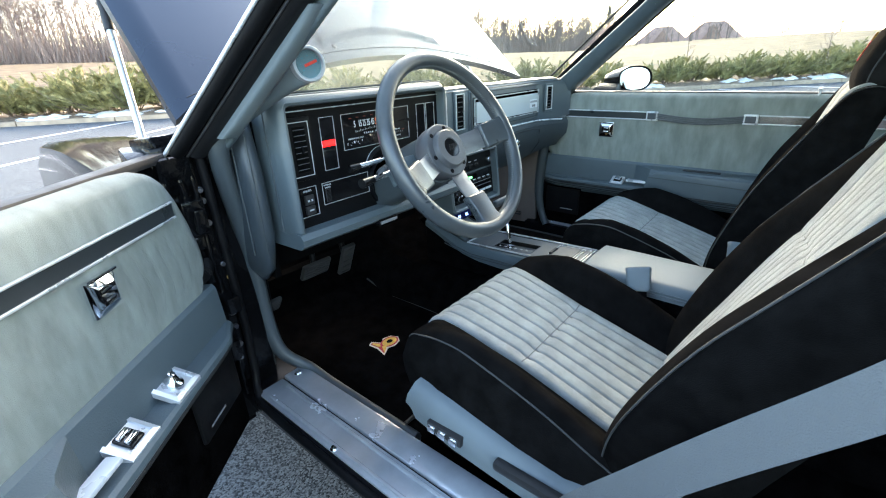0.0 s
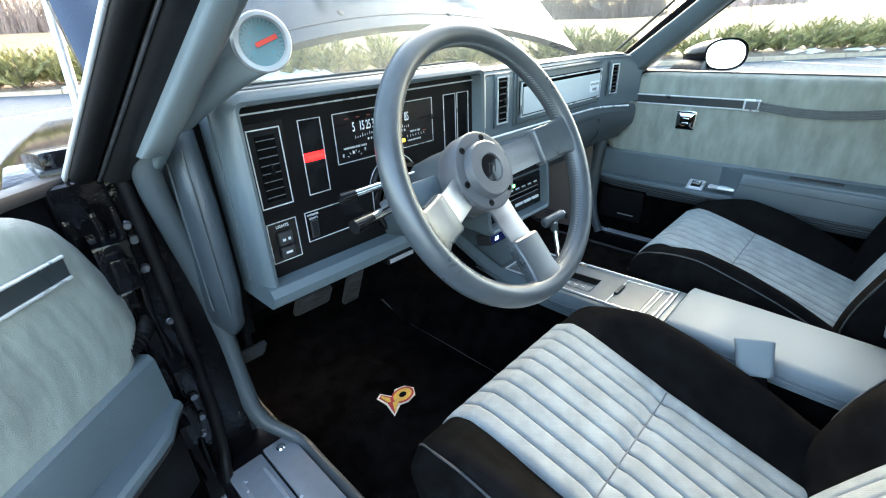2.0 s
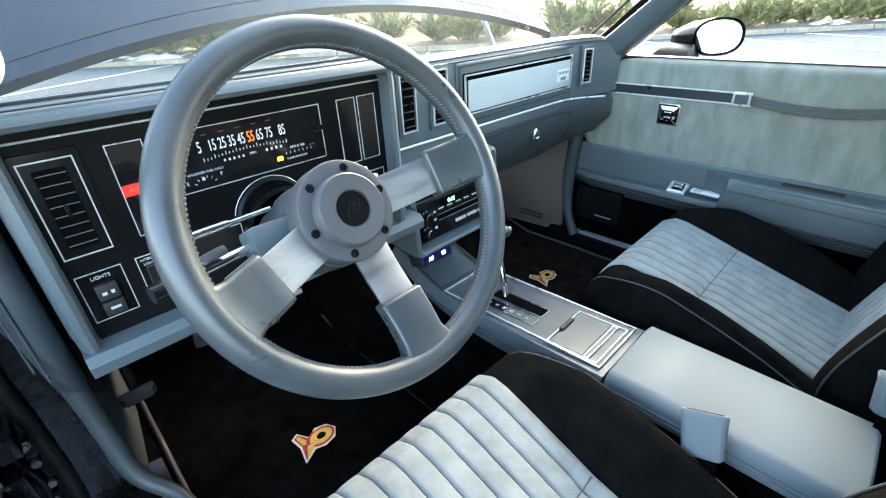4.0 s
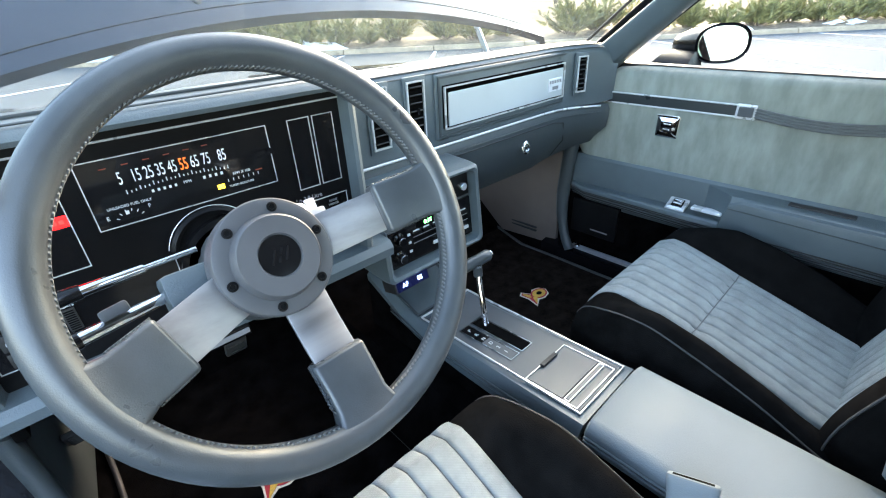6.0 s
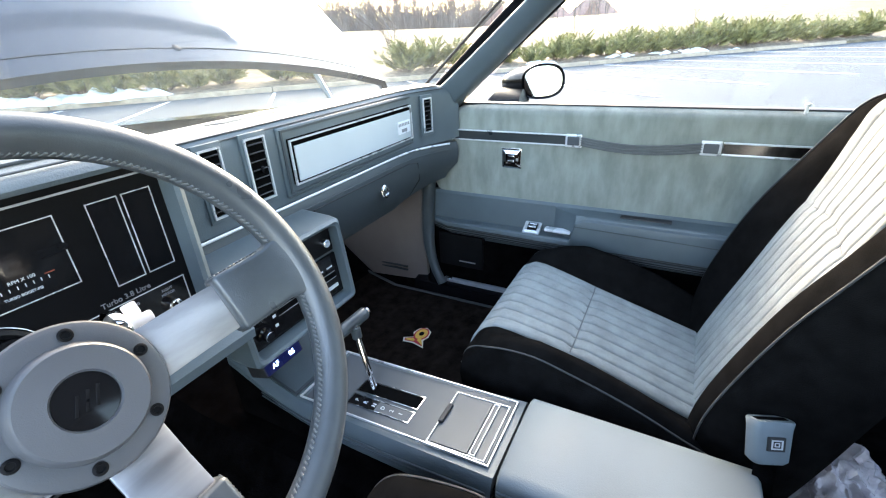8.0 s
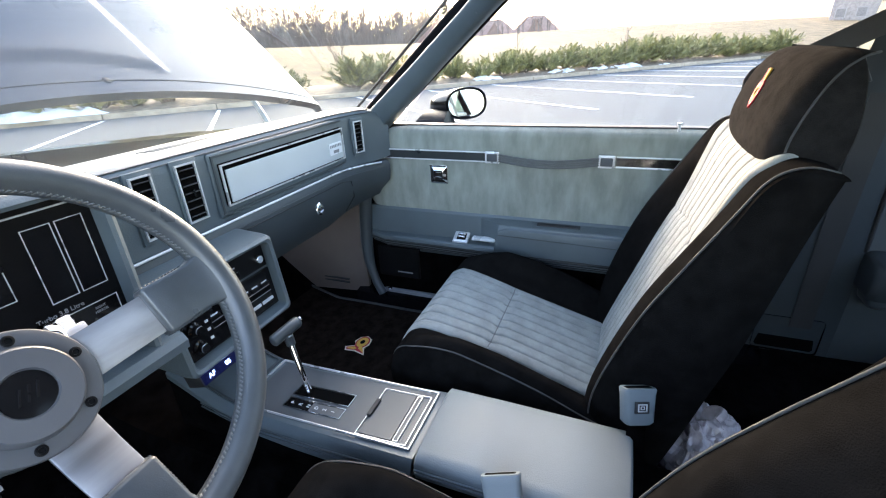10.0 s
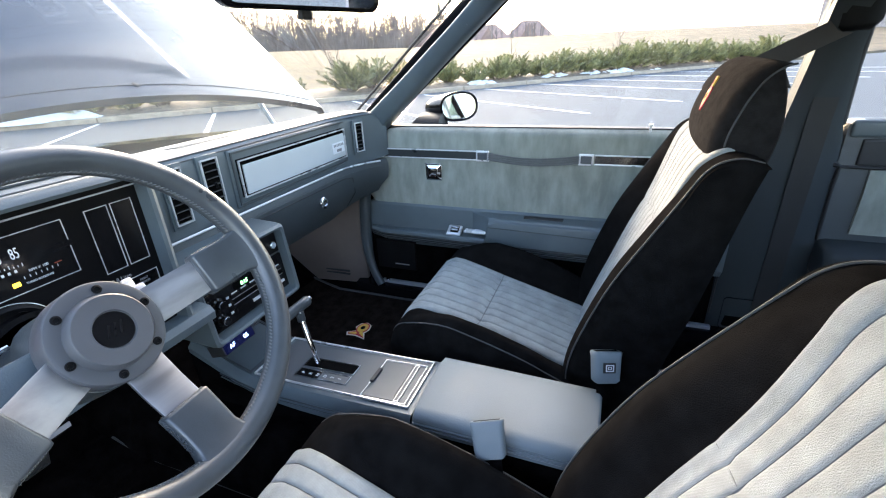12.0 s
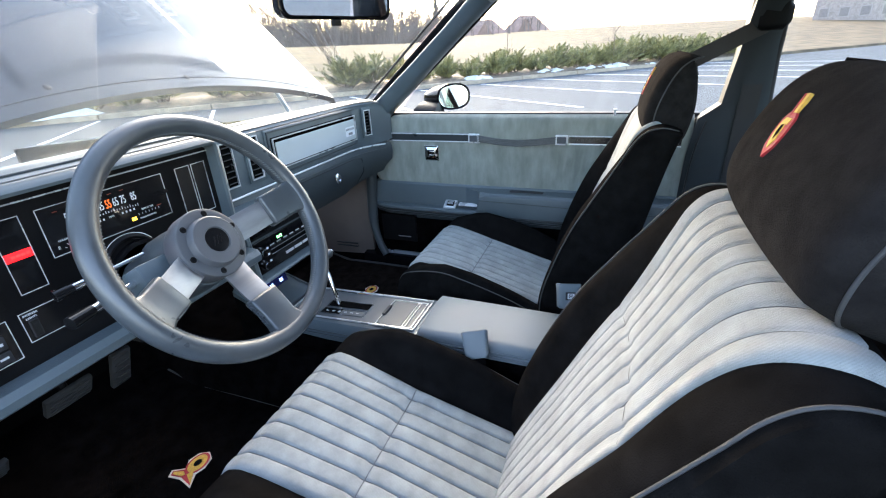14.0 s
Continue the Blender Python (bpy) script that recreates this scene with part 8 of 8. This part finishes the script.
for i, (d, s, ln, w, h) in enumerate(((KERB + 0.55, 10.3, 0.55, 0.30, 0.20), (KERB + 0.5, 14.0, 0.75, 0.26, 0.16), (KERB + 0.5, 16.2, 0.55, 0.25, 0.14), (KERB + 0.5, 17.9, 0.75, 0.28, 0.17),
                                      (KERB + 0.45, 20.2, 0.5, 0.22, 0.10), (KERB + 0.6, -4.6, 1.3, 0.55, 0.38), (KERB + 0.5, -6.6, 0.9, 0.4, 0.25), (KERB + 0.5, -9.4, 1.1, 0.35, 0.20), (KERB + 0.4, -11.5, 0.7, 0.3, 0.14), (KERB + 0.4, 6.6, 0.35, 0.2, 0.10))):
    snow(d - 0.1, s, ln * 1.3, w * 1.2, h * 0.95, i * 3.1)


# ---------- bare trees ----------
def sticks(verts, faces, a, b, r0, r1):
    """A three-sided tapering twig."""
    d = (b - a).normalized()
    s = d.cross(Vector((0.3, 0.5, 0.81))).normalized()
    t = d.cross(s)
    i = len(verts)
    for p, r in ((a, r0), (b, r1)):
        for k in range(3):
            an = 2.0944 * k
            verts.append(p + (s * _m.cos(an) + t * _m.sin(an)) * r)
    for k in range(3):
        j = (k + 1) % 3
        faces.append((i + k, i + j, i + 3 + j, i + 3 + k))


def branch(verts, faces, rnd, a, d, ln, r, depth):
    b = a + d * ln
    sticks(verts, faces, a, b, r, r * 0.6)
    if depth <= 0:
        return
    for _ in range(3 if depth > 1 else 4):
        u = rnd.uniform(0.35, 1.0)
        nd = (d + Vector((rnd.uniform(-0.75, 0.75), rnd.uniform(-0.75, 0.75), rnd.uniform(-0.15, 0.55)))).normalized()
        branch(verts, faces, rnd, a.lerp(b, u), nd, ln * rnd.uniform(0.45, 0.7), r * 0.5, depth - 1)


def mesh_of(name, verts, faces, material, parent=None):
    me = bpy.data.meshes.new(name)
    me.from_pydata([tuple(v) for v in verts], [], faces)
    me.materials.append(material)
    ob = new(name, me)
    if parent is not None:
        ob.parent = parent
    return ob


def polar(az, r):
    x, y = r * _m.sin(radians(az)), r * _m.cos(radians(az))
    return Vector((x, y, ground_z(x, y)))


def bare_tree(az, r, h, label, seed, lean=0.0, multi=1):
    rnd = random.Random(seed)
    t = thing("bare_tree", label, "tree", "small bare trees")
    base = polar(az, r) - Vector((0, 0, 0.05))
    tv, tf, cv, cf = [], [], [], []
    for m in range(multi):
        d = Vector((rnd.uniform(-0.5, 0.5) if multi > 1 else lean, rnd.uniform(-0.4, 0.4) if multi > 1 else 0, 1)).normalized()
        a = base
        for k in range(5):
            b = a + (d + Vector((rnd.uniform(-0.08, 0.08), rnd.uniform(-0.08, 0.08), 0))) * h / 5
            r0, r1 = 0.018 * h / 2 * (1 - 0.17 * k), 0.018 * h / 2 * (1 - 0.17 * (k + 1))
            sticks(tv, tf, a, b, r0, r1)
            if k > 0:
                for _ in range(4):
                    nd = (d + Vector((rnd.uniform(-1, 1), rnd.uniform(-1, 1), rnd.uniform(0, 0.4)))).normalized()
                    branch(cv, cf, rnd, a.lerp(b, rnd.random()), nd, h * rnd.uniform(0.10, 0.2), 0.006, 2)
            a = b
    mesh_of("trunk", tv, tf, M_BARK, t)
    mesh_of("crown", cv, cf, M_TWIG, t)


bare_tree(78.8, 24.0, 2.9, "slender leafless sapling on the grass bank", 3, 0.02)
bare_tree(91.0, 24.0, 2.3, "crooked leafless sapling beside the hedge", 9, 0.15)
bare_tree(58.0, 18.6, 1.9, "leafless multi-stemmed shrub in front of the bank", 21, 0.0, 5)
# far woods
rnd = random.Random(77)
verts, faces = [], []
for k in range(760):
    az = rnd.uniform(-38, 71)
    r = rnd.uniform(84, 120)
    base = polar(az, r) - Vector((0, 0, 0.3))
    h = rnd.uniform(5.5, 8.5) * interp(az, [(-38, 1.9), (0, 1.8), (25, 1.5), (50, 1.10), (60, 0.9), (71, 0.75)]) * (r / 100)
    a = base
    d = Vector((rnd.uniform(-0.06, 0.06), rnd.uniform(-0.06, 0.06), 1))
    for j in range(3):
        b = a + d * h / 3
        sticks(verts, faces, a, b, 0.17 * (1 - 0.3 * j), 0.17 * (1 - 0.3 * (j + 1)))
        for _ in range(5 if j else 2):
            nd = Vector((rnd.uniform(-1, 1), rnd.uniform(-1, 1), rnd.uniform(0.3, 1.2))).normalized()
            branch(verts, faces, rnd, a.lerp(b, rnd.random()), nd, h * rnd.uniform(0.14, 0.28), 0.055, 2)
        a = b
for k in range(44):                        # low scattered trees before the houses
    az, r = rnd.uniform(71, 84) if k < 32 else rnd.uniform(84, 92), rnd.uniform(92, 108)
    a = polar(az, r) - Vector((0, 0, 0.3))
    h = rnd.uniform(2.2, 4.6) if k < 32 else rnd.uniform(1.2, 2.4)
    sticks(verts, faces, a, a + Vector((0, 0, h)), 0.10, 0.04)
    for _ in range(9):
        nd = Vector((rnd.uniform(-1, 1), rnd.uniform(-1, 1), rnd.uniform(0.3, 1.2))).normalized()
        branch(verts, faces, rnd, a + Vector((0, 0, h * rnd.uniform(0.3, 1))), nd, h * rnd.uniform(0.14, 0.28), 0.04, 2)
for k in range(26000):                     # thicket under the trees
    p = polar(rnd.uniform(-38, 70), rnd.uniform(80, 112))
    sticks(verts, faces, p, p + Vector((rnd.uniform(-0.7, 0.7), rnd.uniform(-0.7, 0.7), rnd.uniform(0.8, 4.2) * (1.0 if k % 2 else 1.45))), 0.05, 0.015)
far = mesh_of("far_woods", verts, faces, M_TWIG)
tagged(far, "grey-brown leafless woods beyond the bank", "woods", kind="stuff")
# evergreen
ev = thing("evergreen_tree", "lone dark evergreen above the woods", "tree")
base = polar(69.3, 96)
bm = bmesh.new()
tube(bm, [base, base + Vector((0, 0, 7.2))], lambda u: 0.16 * (1 - 0.7 * u), 6)
part("trunk", bm, M_BARK, ev)
verts, faces = [], []
for k in range(900):
    u = rnd.random()
    z = 4.4 + 3.0 * u
    az = rnd.uniform(0, 6.28)
    ln = rnd.uniform(0.3, 1.15) * (1.15 - u)
    p = base + Vector((0, 0, z))
    q = p + Vector((_m.cos(az) * ln, _m.sin(az) * ln, rnd.uniform(-0.3, 0.3)))
    w = Vector((-_m.sin(az), _m.cos(az), rnd.uniform(-0.5, 0.5))) * 0.10
    i = len(verts)
    verts.extend([p.lerp(q, 0.4) - w, p.lerp(q, 0.4) + w, q])
    faces.append((i, i + 1, i + 2))
mesh_of("crown", verts, faces, mat("dark_evergreen", (0.035, 0.05, 0.03), 0.8, var=0.3), ev)

# ---------- far houses ----------
# distance haze is put into these tones: panes and frames lie close to the walls
M_SIDING = mat("tan_siding", (0.42, 0.27, 0.20), 0.8, var=0.1, scale=0.6)
M_ROOFT = mat("brown_shingle_roof", (0.38, 0.235, 0.175), 0.85, var=0.2, scale=1.5)
M_BRICK = mat("pale_red_brick", (0.44, 0.33, 0.28), 0.85, var=0.2, scale=3)
M_WPANE = mat("hazed_window_pane", (0.30, 0.23, 0.20), 0.6, var=0.1)
M_WFRAME = mat("hazed_window_frame", (0.46, 0.36, 0.31), 0.6, var=0.05)


def house(az, r, w, dp, wall_h, roof_h, wall_m, label, base_z, cols, rows):
    c = polar(az, r)
    m = Matrix.Translation((c.x, c.y, base_z)) @ pose(0, 0, 0, 0, 0, -az)
    h = thing("house", label, "house", "far houses")
    bm = bmesh.new()
    box(bm, (-w / 2, -dp / 2, 0), (w / 2, dp / 2, wall_h), 0, 1, m)
    part("wall", bm, wall_m, h)
    bm = bmesh.new()
    eaves = [(-w / 2 - 0.4, -dp / 2 - 0.4), (w / 2 + 0.4, -dp / 2 - 0.4), (w / 2 + 0.4, dp / 2 + 0.4), (-w / 2 - 0.4, dp / 2 + 0.4)]
    ridge = [(-w * 0.16, -0.05), (w * 0.16, -0.05), (w * 0.16, 0.05), (-w * 0.16, 0.05)]
    loft(bm, [[m @ Vector((x, y, z)) for x, y in r] for r, z in ((eaves, wall_h - 0.1), (ridge, wall_h + roof_h))])
    part("roof", bm, M_ROOFT, h)
    bm = bmesh.new()
    tri = [(-w / 6 - 0.3, wall_h - 0.1), (w / 6 + 0.3, wall_h - 0.1), (0, wall_h + roof_h * 0.8)]
    loft(bm, [[m @ Vector((x, y, z)) for x, z in tri] for y in (-dp / 2 - 0.6, 0)])
    part("gable", bm, M_ROOFT, h)
    for i in range(cols):
        for j in range(rows):
            x = -w / 2 + w * (i + 0.5) / cols
            z = wall_h * (j + 0.35) / rows
            bm = bmesh.new()
            box(bm, (x - 0.6, -dp / 2 - 0.06, z), (x + 0.6, -dp / 2 + 0.02, z + 1.3), 0, 1, m)
            f = part("window", bm, M_WFRAME, h)
            bm = bmesh.new()
            box(bm, (x - 0.48, -dp / 2 - 0.09, z + 0.12), (x + 0.48, -dp / 2 - 0.03, z + 1.18), 0, 1, m)
            part("pane", bm, M_WPANE, f)


house(74.9, 118, 11.0, 8, 3.0, 3.6, M_SIDING, "tan two-storey house behind the grass bank", -0.4, 4, 1)
house(79.6, 116, 11.5, 8, 3.0, 3.9, M_SIDING, "wide tan house behind the grass bank", -0.4, 5, 1)
house(110.5, 92, 11.0, 9, 5.6, 2.2, M_BRICK, "brick house with white windows on the rise", 1.0, 5, 2)
